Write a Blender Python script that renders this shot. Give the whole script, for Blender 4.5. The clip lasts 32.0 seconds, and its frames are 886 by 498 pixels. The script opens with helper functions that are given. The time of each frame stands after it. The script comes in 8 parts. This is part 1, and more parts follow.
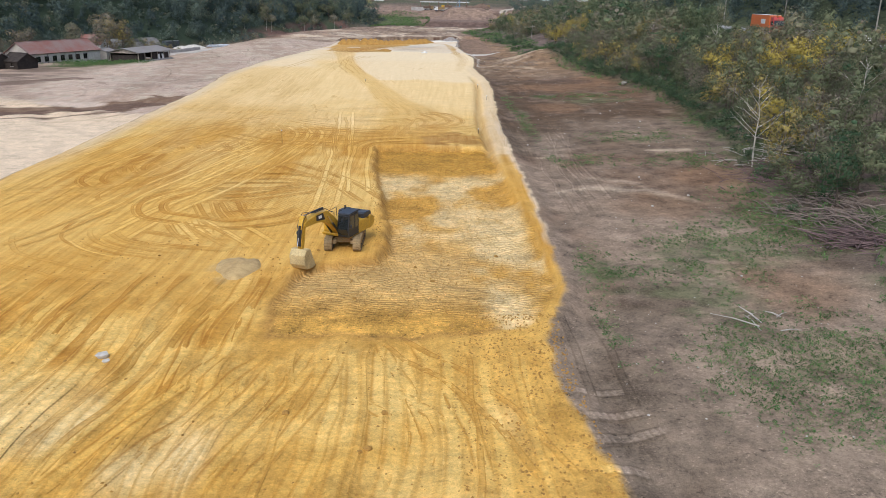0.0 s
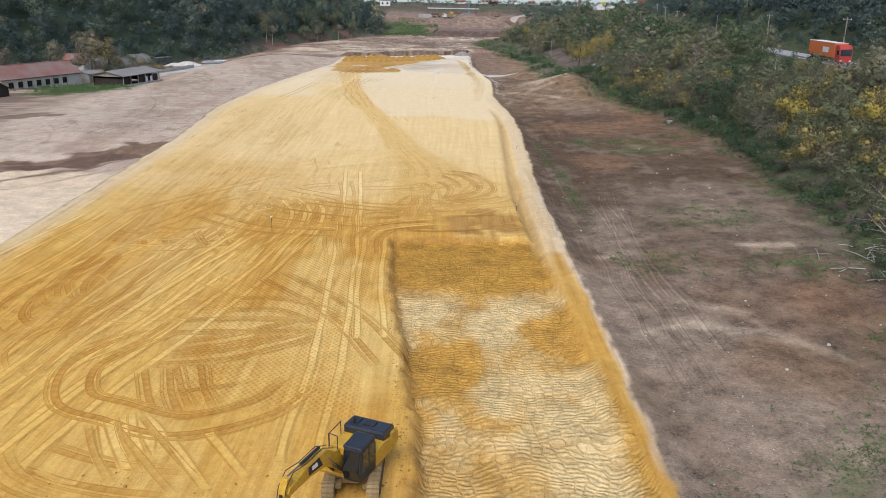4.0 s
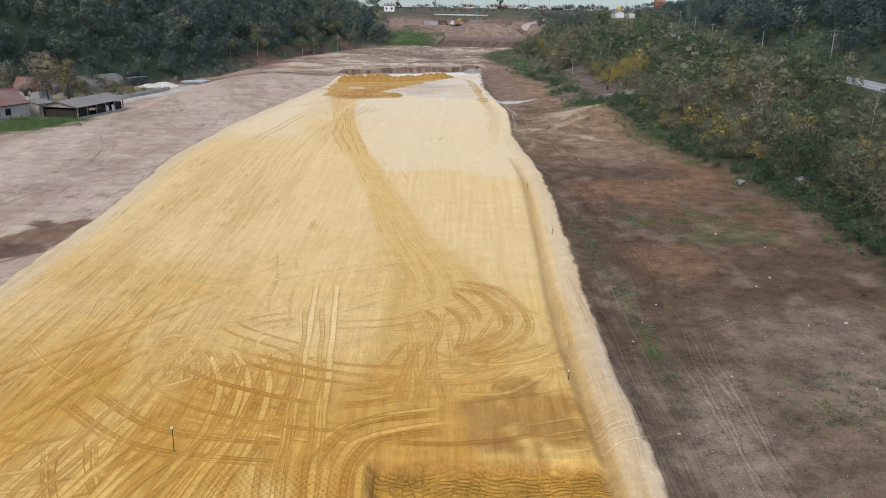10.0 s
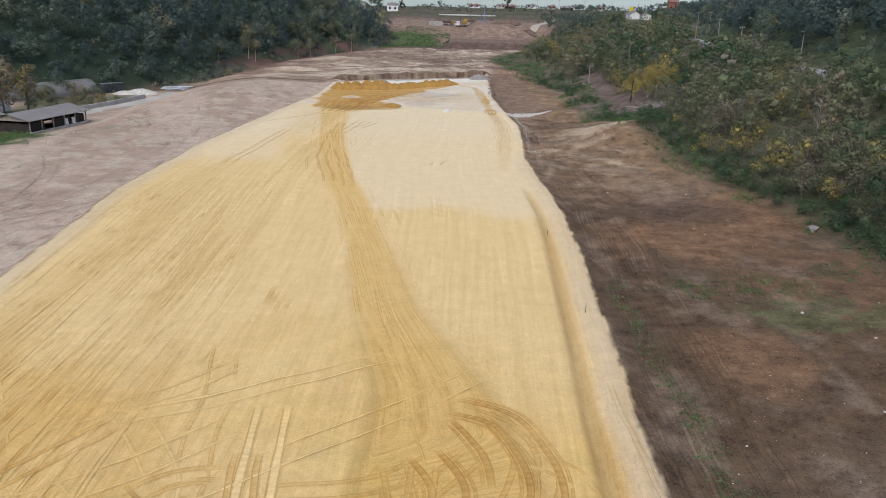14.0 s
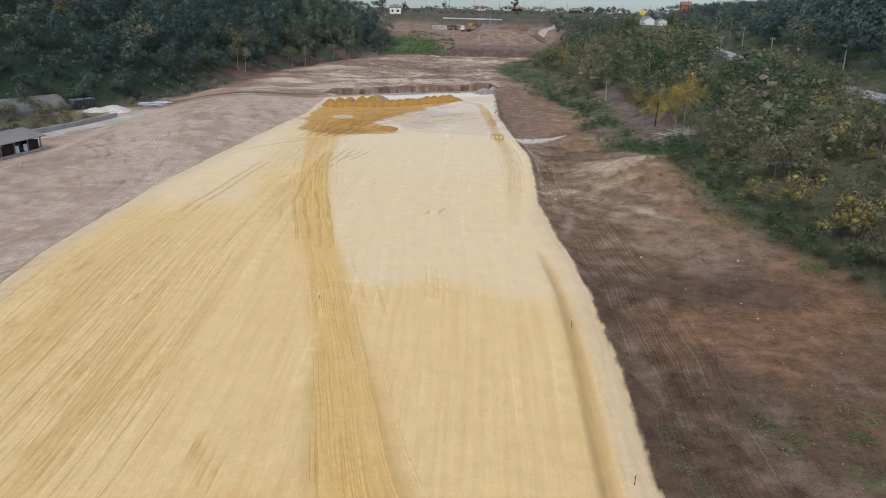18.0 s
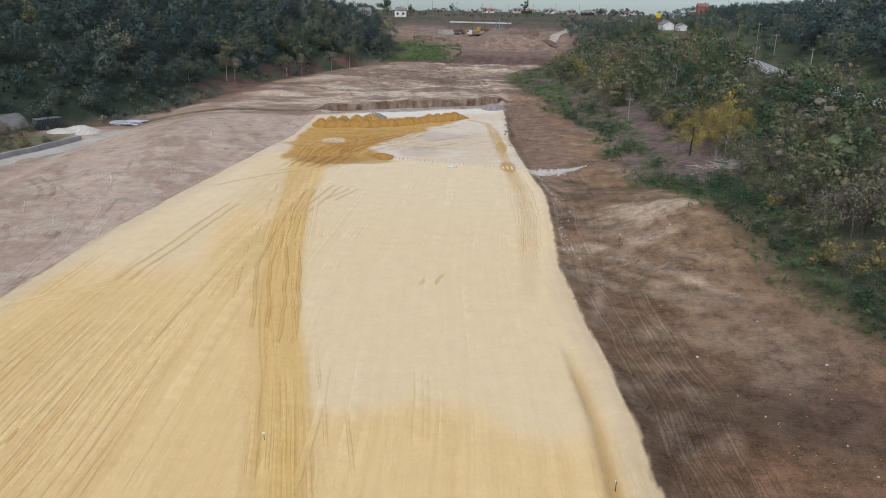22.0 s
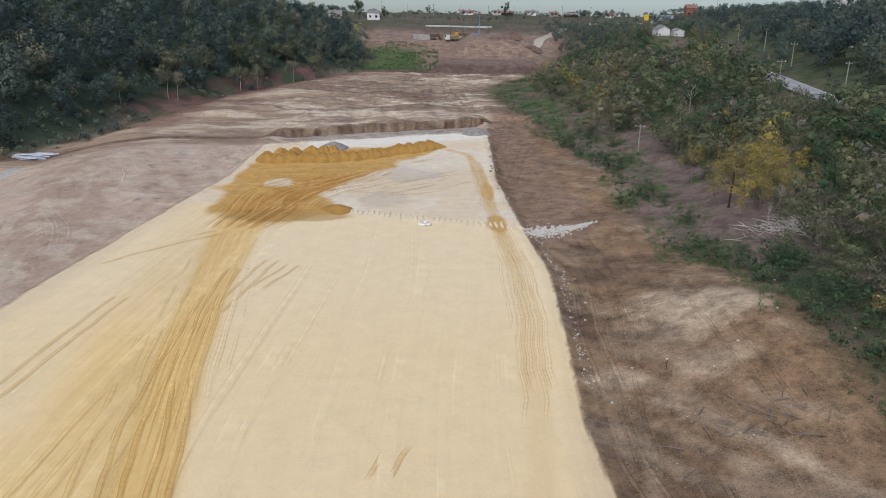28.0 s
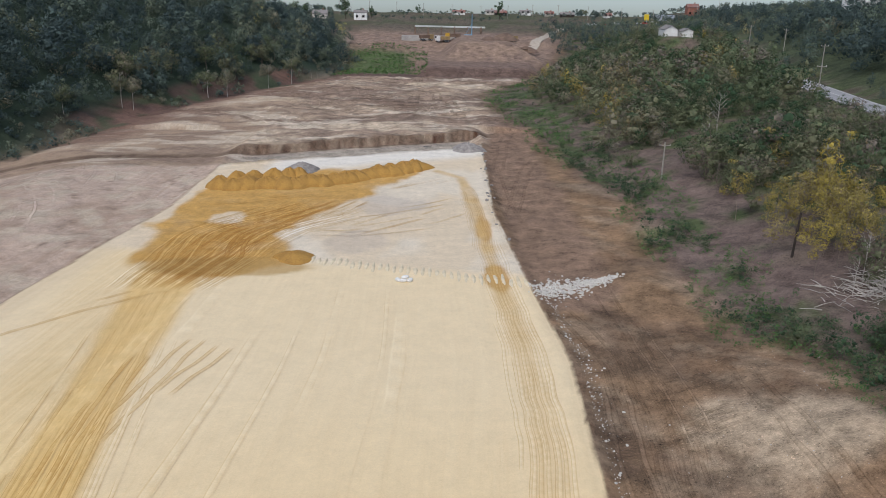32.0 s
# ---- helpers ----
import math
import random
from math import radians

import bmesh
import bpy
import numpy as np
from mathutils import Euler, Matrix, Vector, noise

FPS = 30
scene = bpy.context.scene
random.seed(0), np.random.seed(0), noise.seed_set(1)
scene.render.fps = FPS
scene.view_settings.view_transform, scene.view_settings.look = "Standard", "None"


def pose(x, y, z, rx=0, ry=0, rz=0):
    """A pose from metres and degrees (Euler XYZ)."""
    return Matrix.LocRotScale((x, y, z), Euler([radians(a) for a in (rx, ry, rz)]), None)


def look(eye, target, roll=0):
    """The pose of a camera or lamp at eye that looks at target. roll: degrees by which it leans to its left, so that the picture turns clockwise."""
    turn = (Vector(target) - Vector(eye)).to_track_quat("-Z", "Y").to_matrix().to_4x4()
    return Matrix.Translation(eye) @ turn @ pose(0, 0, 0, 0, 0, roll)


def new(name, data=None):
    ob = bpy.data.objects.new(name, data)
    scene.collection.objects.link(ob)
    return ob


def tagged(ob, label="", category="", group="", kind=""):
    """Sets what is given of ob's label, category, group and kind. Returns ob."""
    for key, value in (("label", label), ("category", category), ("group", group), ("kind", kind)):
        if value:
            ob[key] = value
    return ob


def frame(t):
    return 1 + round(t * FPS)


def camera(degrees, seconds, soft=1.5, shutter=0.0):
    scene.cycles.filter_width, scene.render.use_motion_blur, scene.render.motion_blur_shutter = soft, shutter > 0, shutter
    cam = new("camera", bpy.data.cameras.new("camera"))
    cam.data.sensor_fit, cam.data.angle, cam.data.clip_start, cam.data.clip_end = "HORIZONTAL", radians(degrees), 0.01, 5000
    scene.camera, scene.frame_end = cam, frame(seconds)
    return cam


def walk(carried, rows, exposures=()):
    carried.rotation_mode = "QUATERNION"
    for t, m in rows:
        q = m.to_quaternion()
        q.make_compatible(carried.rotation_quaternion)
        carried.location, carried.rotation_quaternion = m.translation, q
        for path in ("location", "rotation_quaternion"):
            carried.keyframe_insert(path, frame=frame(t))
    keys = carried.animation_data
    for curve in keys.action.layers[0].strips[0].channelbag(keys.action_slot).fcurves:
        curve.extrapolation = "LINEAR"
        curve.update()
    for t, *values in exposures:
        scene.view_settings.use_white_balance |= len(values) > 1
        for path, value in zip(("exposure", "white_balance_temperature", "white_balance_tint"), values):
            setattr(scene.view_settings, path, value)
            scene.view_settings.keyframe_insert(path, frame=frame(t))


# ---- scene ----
cam = camera(59.0, 32.0, soft=0.6)
# t, eye x y z, yaw (left), pitch (up), roll
ROWS = [
    (0, 1.74, 0.22, 18.17, -1.135, -17.870, 0.961),
    (0.5, 1.25, 3.29, 18.68, -1.079, -17.882, 0.986),
    (1, 0.81, 6.35, 19.21, -1.015, -17.892, 1.003),
    (1.5, 0.42, 9.38, 19.77, -0.980, -17.903, 1.014),
    (2, 0.06, 12.37, 20.37, -0.966, -17.912, 1.019),
    (2.5, -0.26, 15.35, 21.01, -0.918, -17.921, 1.019),
    (3, -0.54, 18.29, 21.68, -0.898, -17.929, 1.016),
    (3.5, -0.76, 21.20, 22.36, -0.842, -17.935, 1.009),
    (4, -0.92, 24.04, 22.98, -0.845, -17.940, 1.001),
    (4.5, -1.05, 26.75, 23.47, -0.811, -17.945, 0.991),
    (6.5, -1.38, 37.52, 25.13, -0.713, -17.956, 0.950),
    (7, -1.43, 40.34, 25.53, -0.648, -17.958, 0.941),
    (7.5, -1.44, 43.29, 25.91, -0.593, -17.958, 0.933),
    (8, -1.41, 46.28, 26.22, -0.514, -17.957, 0.927),
    (8.5, -1.35, 49.24, 26.43, -0.464, -17.955, 0.923),
    (9, -1.29, 52.19, 26.56, -0.456, -17.954, 0.923),
    (9.5, -1.22, 55.12, 26.63, -0.409, -17.953, 0.928),
    (10, -1.15, 58.04, 26.66, -0.379, -17.954, 0.937),
    (10.5, -1.09, 60.95, 26.66, -0.359, -17.957, 0.952),
    (11, -1.02, 63.87, 26.64, -0.344, -17.961, 0.971),
    (11.5, -0.94, 66.81, 26.61, -0.328, -17.966, 0.995),
    (12, -0.86, 69.78, 26.59, -0.256, -17.973, 1.021),
    (12.5, -0.78, 72.76, 26.58, -0.194, -17.981, 1.050),
    (13, -0.69, 75.76, 26.57, -0.132, -17.991, 1.079),
    (13.5, -0.61, 78.74, 26.60, -0.078, -18.002, 1.108),
    (14, -0.53, 81.63, 26.74, -0.003, -18.015, 1.136),
    (14.5, -0.46, 84.34, 27.04, 0.027, -18.028, 1.161),
    (16.5, -0.16, 94.95, 28.51, 0.153, -18.081, 1.241),
    (17, -0.08, 97.75, 28.85, 0.197, -18.094, 1.254),
    (17.5, 0.01, 100.74, 29.06, 0.287, -18.105, 1.262),
    (18, 0.13, 103.76, 29.19, 0.351, -18.115, 1.266),
    (18.5, 0.27, 106.74, 29.32, 0.423, -18.124, 1.264),
    (19, 0.41, 109.69, 29.48, 0.505, -18.131, 1.257),
    (19.5, 0.55, 112.60, 29.68, 0.608, -18.137, 1.245),
    (20, 0.68, 115.49, 29.91, 0.728, -18.143, 1.230),
    (20.5, 0.79, 118.37, 30.16, 0.833, -18.146, 1.212),
    (21, 0.87, 121.25, 30.41, 0.870, -18.149, 1.193),
    (21.5, 0.93, 124.13, 30.65, 0.917, -18.151, 1.175),
    (22, 0.95, 127.03, 30.87, 0.992, -18.152, 1.158),
    (22.5, 0.96, 129.94, 31.08, 1.027, -18.152, 1.143),
    (23, 0.95, 132.84, 31.28, 1.116, -18.152, 1.129),
    (23.5, 0.94, 135.74, 31.49, 1.171, -18.151, 1.117),
    (24, 0.93, 138.61, 31.69, 1.234, -18.150, 1.106),
    (24.5, 0.94, 141.44, 31.88, 1.311, -18.149, 1.096),
    (25, 0.98, 144.21, 32.01, 1.359, -18.150, 1.087),
    (25.5, 1.04, 146.96, 32.06, 1.459, -18.151, 1.077),
    (27.5, 1.38, 158.40, 32.07, -0.255, -18.155, 1.043),
    (28, 1.47, 161.47, 32.02, -0.535, -18.156, 1.036),
    (28.5, 1.57, 164.75, 31.91, -0.499, -18.155, 1.029),
    (29, 1.67, 168.05, 31.77, -0.450, -18.153, 1.023),
    (29.5, 1.79, 171.31, 31.62, -0.358, -18.149, 1.018),
    (30, 1.92, 174.55, 31.47, -0.307, -18.144, 1.014),
    (30.5, 2.06, 177.75, 31.32, -0.983, -18.136, 1.012),
    (31, 2.21, 180.93, 31.17, -1.223, -18.127, 1.012),
    (31.5, 2.36, 184.10, 31.02, -1.093, -18.119, 1.016),
    (32, 2.52, 187.26, 30.87, -1.089, -18.110, 1.023),
]
walk(cam, [(t, pose(x, y, z, 90 + p, 0, w) @ pose(0, 0, 0, 0, 0, r)) for t, x, y, z, w, p, r in ROWS],
     [(0, 0.3), (6, 0.2), (12, 0.08), (18, -0.04), (32, -0.05)])

# ---------------------------------------------------------------- light
SUN_EL, SUN_AZ = 52.0, 200.0
world = bpy.data.worlds.new("overcast_sky")
scene.world = world
world.use_nodes = True
wn = world.node_tree.nodes
sky = wn.new("ShaderNodeTexSky")
sky.sky_type, sky.sun_disc = "NISHITA", False
sky.sun_elevation, sky.sun_rotation = radians(SUN_EL), radians(SUN_AZ)
sky.air_density, sky.dust_density, sky.ozone_density, sky.altitude = 1.0, 3.0, 4.0, 200
wn["Background"].inputs[1].default_value = 0.165
# the far land lies low, so the sky reaches a little below eye level
swc, smap = wn.new("ShaderNodeTexCoord"), wn.new("ShaderNodeMapping")
smap.inputs["Location"].default_value = (0, 0, 0.06)
world.node_tree.links.new(swc.outputs["Generated"], smap.inputs["Vector"])
world.node_tree.links.new(smap.outputs[0], sky.inputs["Vector"])
cloud = wn.new("ShaderNodeHueSaturation")
cloud.inputs["Saturation"].default_value = 0.8
world.node_tree.links.new(sky.outputs[0], cloud.inputs["Color"])
world.node_tree.links.new(cloud.outputs[0], wn["Background"].inputs[0])
sun = new("sun", bpy.data.lights.new("sun", "SUN"))
sun.data.energy, sun.data.angle, sun.data.color = 1.5, radians(35), (1.0, 0.985, 0.96)
sa, se = radians(SUN_AZ), radians(SUN_EL)
sun.matrix_world = look((0, 0, 80), Vector((0, 0, 80)) - Vector((math.sin(sa) * math.cos(se), math.cos(sa) * math.cos(se), math.sin(se))))

# ---------------------------------------------------------------- maths
rng = np.random.default_rng(7)


def smooth(a, lo, hi):
    t = np.clip((a - lo) / (hi - lo), 0, 1)
    return t * t * (3 - 2 * t)


def lattice(ix, iy, s):
    n = np.sin(ix * 127.1 + iy * 311.7 + s * 74.7) * 43758.5453
    return n - np.floor(n)


def vnoise(x, y, s=0):
    ix, iy = np.floor(x), np.floor(y)
    fx, fy = x - ix, y - iy
    fx, fy = fx * fx * (3 - 2 * fx), fy * fy * (3 - 2 * fy)
    a, b = lattice(ix, iy, s), lattice(ix + 1, iy, s)
    c, d = lattice(ix, iy + 1, s), lattice(ix + 1, iy + 1, s)
    return a + (b - a) * fx + (c - a) * fy + (a - b - c + d) * fx * fy


def fbm(x, y, s=0, octaves=4):
    out, amp, tot = 0, 1.0, 0
    x, y = 0.8 * x + 0.6 * y, 0.8 * y - 0.6 * x
    for o in range(octaves):
        out = out + amp * vnoise(x, y, s + o)
        tot += amp
        x, y, amp = 1.87 * x + 0.79 * y + 7.1, 1.87 * y - 0.79 * x + 3.7, amp * 0.5
    return out / tot


def near_line(x, y, pts):
    """Distance to a polyline, and the way along it."""
    best, along, run = np.full(np.shape(x), 1e9), np.zeros(np.shape(x)), 0.0
    for (ax, ay), (bx, by) in zip(pts, pts[1:]):
        dx, dy = bx - ax, by - ay
        ln = math.hypot(dx, dy)
        t = np.clip(((x - ax) * dx + (y - ay) * dy) / ln ** 2, 0, 1)
        d = np.hypot(x - ax - t * dx, y - ay - t * dy)
        along = np.where(d < best, run + t * ln, along)
        best = np.minimum(best, d)
        run += ln
    return best, along


def inside(x, y, poly):
    """Signed distance to a polygon, positive inside."""
    d, _ = near_line(x, y, list(poly) + [poly[0]])
    inn = np.zeros(np.shape(x), bool)
    for (ax, ay), (bx, by) in zip(poly, list(poly[1:]) + [poly[0]]):
        if ay != by:
            inn ^= ((ay > y) != (by > y)) & (x < (bx - ax) * (y - ay) / (by - ay) + ax)
    return np.where(inn, d, -d)


# ---------------------------------------------------------------- the plan
def xr(y):  # edge of the fill towards the brown field
    return np.interp(y, [-80, 26, 34, 40, 50, 62, 90, 115, 165, 180, 203, 215, 250, 272, 300, 350], [14, 9.6, 8.6, 8.2, 11, 11.5, 12, 12.2, 14.6, 15, 13.8, 13.3, 15.2, 13.6, 12, 13.4])


def xl(y):  # edge of the fill towards the muddy plain
    return np.interp(y, [-80, 60, 93, 125, 150, 188, 220, 242, 270, 300, 345], [-40, -41, -41.5, -42.5, -43.2, -46.3, -45.5, -43.3, -40, -36, -36])


def xband(y):  # the haul track on the fill
    return np.interp(y, [112, 119, 131, 146, 155, 172, 184, 200, 226, 240, 262, 276], [1, 0, -1, -5.3, -7, -10.5, -13, -17, -21.6, -23.4, -26, -27])


def yend(x):
    return 345 + 0.43 * x


def xfoot(y):  # foot of the wooded hill
    return np.interp(y, [0, 200, 262, 300, 326, 350, 400, 445, 492, 530, 580, 660, 800, 1200], [-126, -126, -124, -112, -90, -79, -71, -58, -36, -32, -38, -60, -110, -200])


def xveg(y):  # edge of the scrub on the other side
    return np.interp(y, [0, 47, 54, 66, 82, 100, 133, 150, 170, 195, 209, 228, 246, 254, 266, 284, 300, 321, 352, 411, 440, 500, 560, 640, 800], [32, 31, 31, 31, 34, 38, 43, 45, 43, 40, 36, 34, 35, 31, 30, 29, 32, 28, 26, 20, 19, 47, 62, 80, 120])


def xroad(y):
    return np.interp(y, [-50, 60, 100, 169, 200, 250, 336, 355, 375, 410, 450, 520, 600], [68, 74, 76, 79.5, 82, 84, 86.5, 89, 92, 97, 106, 126, 160])


def zroad(y):
    return np.interp(y, [0, 150, 250, 400, 600], [10.6, 11.0, 11.2, 11.5, 12.5])


TRENCH = [(-5.2, 99), (-4.6, 88), (-3.6, 78.5), (-2.6, 70), (-1.7, 60), (-2.2, 55), (-7.4, 52.5), (-8.2, 46), (-7.4, 40.5), (0, 40), (7.6, 41.5), (10.2, 47.5), (10.6, 55), (10.8, 62), (10.2, 75), (9.9, 88), (9.6, 99.3)]
BROWN = [(-34, 311), (-35, 293), (-33, 275), (-28, 271), (-20, 270), (-13, 277), (-15, 282), (-18, 287), (-11, 300), (1, 328), (0, 332), (-30, 322)]


def height(x, y):
    x, y = np.asarray(x, float), np.asarray(y, float)
    wob = (fbm(x * 0.22, y * 0.22, 3, 3) - 0.5) * 1.1
    dl, dr = x - xl(y) + 0.5 * wob, xr(y) - x + wob * np.interp(y, [80, 104, 185, 205], [1.0, 0.6, 0.6, 0.25])
    # muddy plain and yard
    left = -0.55 + 0.9 * (fbm(x * 0.06, y * 0.06, 11, 3) - 0.5)
    left = left + 2.3 * np.exp(-((x + 57) / 13) ** 2 - ((y - 298) / 42) ** 2)
    left = left - 1.4 * smooth(-x, 70, 80) * smooth(y, 220, 262) - 0.5 * smooth(-x, 74, 90)
    left = left + 0.8 * (fbm(x * 0.25, y * 0.25, 17, 3) - 0.5) * (inside_soft(x, y, -52, 138, 13, 17) * 1.4 + 0.5)
    hl = np.maximum(xfoot(y) - x, 0)
    cap = np.interp(y, [0, 420, 520, 640, 900, 1500], [78, 74, 50, 30, 24, 22])
    left = left + cap * (1 - np.exp(-hl * 0.62 / cap))
    # brown field and slope up to the road
    d = np.maximum(x - xr(y), 0)
    right = -0.5 * smooth(d, 0, 2) + 0.045 * np.minimum(d, 24) + 0.5 * (fbm(x * 0.09, y * 0.09, 5, 3) - 0.5) * smooth(d, 0, 6)
    right = right + 1.1 * inside_soft(x, y, 33, 291, 4, 5) + 0.8 * inside_soft(x, y, 28, 271, 4, 5) + 0.9 * (fbm(x * 0.16, y * 0.16, 6, 4) - 0.5) * smooth(y, 180, 215) * smooth(d, 2, 8)
    right = right + 4.0 * np.exp(-((x - 36) / 11) ** 2 - ((y - 230) / 17) ** 2) * smooth(d, 1, 9)
    hv, rd = xveg(y), xroad(y)
    run = np.clip((x - hv) / np.maximum(rd - 5 - hv, 6), 0, 1)
    zr = zroad(y)
    right = right * (1 - run) + zr * (0.35 * run + 0.65 * smooth(run, 0, 1)) + 1.4 * (fbm(x * 0.11, y * 0.11, 23, 3) - 0.5) * smooth(run, 0, 0.1) * (1 - smooth(run, 0.85, 1))
    right = right + np.maximum(16.4 - right, 0) * np.exp(-((x - 97.4) / 17) ** 4 - ((y - 502) / 15) ** 4)
    up = np.maximum(x - rd - 6, 0)
    capr = np.interp(y, [0, 350, 450, 560, 800], [60, 56, 36, 16, 10])
    right = right + capr * (1 - np.exp(-up * 0.42 / capr))
    # fill
    mid = 0.07 * (fbm(x * 0.12, y * 0.05, 31, 3) - 0.5)
    mid = mid + 0.5 * smooth(-y, -42, 10)
    fur = np.abs(fbm(x * 0.5, y * 0.03, 35, 3) - 0.5) * 2
    mid = mid + 0.9 * (fur - 0.3) * inside_soft(x, y, -17, 41, 10, 9)
    mid = mid + 0.45 * (fbm(x * 0.8, y * 0.05, 37, 3) - 0.5) * smooth(-y, -48, -38)
    mid = mid + 0.35 * (fbm(x * 0.9, y * 0.9, 38, 3) - 0.5) * smooth(x, 4, 8) * smooth(-y, -44, -36)
    left = left + 1.2 * smooth(-y, -90, -20) * smooth(x, -60, -42)
    tr = inside(x, y, TRENCH) + (fbm(x * 0.8, y * 0.8, 41, 3) - 0.5) * 0.9
    floor_ = -0.75 * smooth(y, 40, 58) * smooth(tr, -0.05, 0.55)
    mid = mid + floor_ * (1 - 0.55 * smooth(x, 8.6, 10.4))
    # shallow drain and bank along the edge
    g = xr(y) - 2.6 - np.interp(y, [95, 130, 230], [0, 0.6, 0]) - x
    along = smooth(y, 92, 100) * (1 - smooth(y, 186, 196))
    mid = mid - 0.75 * along * np.exp(-(g / 0.55) ** 2)
    mid = mid + 0.18 * np.exp(-((dr - 1.0) / 0.8) ** 2) * smooth(y, 95, 105)
    z = np.where(x < 0, mid + (left - mid) * smooth(-dl, -0.2, 1.2), mid + (right - mid) * smooth(-dr, -0.2, 1.1))
    # beyond the end of the fill
    e = y - yend(x) + wob
    far = 0.5 + 1.8 * (fbm(x * 0.05, y * 0.05, 51, 4) - 0.5) * smooth(e, 0, 40) + 1.3 * (fbm(x * 0.22, y * 0.22, 55, 4) - 0.5)
    rag = (fbm(x * 0.35, y * 0.35, 57, 4) - 0.5) * 4.5
    pit = smooth(e, 0, 3) * (1 - smooth(e + rag, 13.4, 14.3)) * smooth(x, -38, -33) * (1 - smooth(x, 11, 14))
    far = far - 2.9 * pit + 0.5 * smooth(e, 13.5, 15) * (1 - smooth(e, 18, 30)) + 0.8 * np.abs(fbm(x * 0.12, y * 0.2, 58, 4) - 0.5) * smooth(e, 16, 30)
    step = np.interp(y, [486, 495, 517, 600], [0, 3.6, 3.9, 3.9]) * smooth(x, -4, 2) * (1 - smooth(x, 40, 50))
    mound = 3.9 + 7.0 * np.minimum(smooth(y, 519, 541), np.minimum(smooth(x, 4, 17), 1 - smooth(x, 34, 52)))
    step = np.maximum(step, mound * smooth(y, 517, 519.5) * (x > -4) * (x < 58))
    rise = np.interp(y + 14 * smooth(-x, 0, 30) * smooth(y, 500, 560), [505, 530, 560, 580, 620, 660, 780, 840, 1000, 1400, 4300], [0, 1.8, 4.2, 8.0, 10, 12, 15.6, 15.8, 15.8, 15.8, 15.8])
    far = np.maximum(far + rise, far * 0.3 + step)
    core = smooth(x, xfoot(y) - 2, xfoot(y) + 14) * (1 - smooth(x, xveg(y) - 8, xveg(y) + 6))
    core = np.where(y < 372, np.minimum(core, smooth(x - xl(y), -4, 1) * (1 - smooth(x - xr(y), -1, 3))), core)
    z = z + (far - z) * smooth(e, -0.8, 0.8) * core
    z = np.where(y > 480, np.maximum(z, np.where(x < 4, rise, np.minimum(rise, 30))), z)
    return z - np.interp(y, [830, 1000, 1400, 4300], [0, 14, 65, 120])


def inside_soft(x, y, cx, cy, rx, ry):
    return np.exp(-((x - cx) / rx) ** 2 - ((y - cy) / ry) ** 2)


def hz(x, y):
    return float(height(np.array([x]), np.array([y]))[0])


# ---------------------------------------------------------------- materials
def mat(name, colour=(0.5, 0.5, 0.5), rough=0.8, metal=0.0, vary=0.25, scale=3.0, bump=0.0, bscale=20.0, second=None, spec=0.3):
    """A painted or mineral surface: two scales of colour variation and a fine relief."""
    m = bpy.data.materials.new(name)
    m.use_nodes = True
    nt = m.node_tree
    n, l = nt.nodes, nt.links
    b = n["Principled BSDF"]
    b.inputs["Roughness"].default_value, b.inputs["Metallic"].default_value = rough, metal
    b.inputs["Specular IOR Level"].default_value = spec
    co = n.new("ShaderNodeTexCoord")
    big, small = n.new("ShaderNodeTexNoise"), n.new("ShaderNodeTexNoise")
    big.inputs["Scale"].default_value, small.inputs["Scale"].default_value = scale * 0.25, scale * 4
    big.inputs["Detail"].default_value, small.inputs["Detail"].default_value = 4, 6
    l.new(co.outputs["Object"], big.inputs["Vector"])
    l.new(co.outputs["Object"], small.inputs["Vector"])
    mix = n.new("ShaderNodeMix")
    mix.data_type = "RGBA"
    dark = second or tuple(c * (1 - 1.6 * vary) if vary < 0.6 else c * 0.1 for c in colour)
    mix.inputs[6].default_value, mix.inputs[7].default_value = (*dark, 1), (*colour, 1)
    add = n.new("ShaderNodeMath")
    add.operation = "MULTIPLY_ADD"
    add.inputs[1].default_value = 0.55
    l.new(big.outputs[0], add.inputs[0])
    half = n.new("ShaderNodeMath")
    half.operation = "MULTIPLY"
    half.inputs[1].default_value = 0.45
    l.new(small.outputs[0], half.inputs[0])
    l.new(half.outputs[0], add.inputs[2])
    ramp = n.new("ShaderNodeMapRange")
    ramp.inputs[1].default_value, ramp.inputs[2].default_value = 0.35, 0.6
    l.new(add.outputs[0], ramp.inputs[0])
    l.new(ramp.outputs[0], mix.inputs[0])
    l.new(mix.outputs[2], b.inputs["Base Color"])
    if bump:
        bn, bp = n.new("ShaderNodeTexNoise"), n.new("ShaderNodeBump")
        bn.inputs["Scale"].default_value, bn.inputs["Detail"].default_value = bscale, 5
        bp.inputs["Strength"].default_value, bp.inputs["Distance"].default_value = bump, 0.05
        l.new(co.outputs["Object"], bn.inputs["Vector"])
        l.new(bn.outputs[0], bp.inputs["Height"])
        l.new(bp.outputs[0], b.inputs["Normal"])
    return m


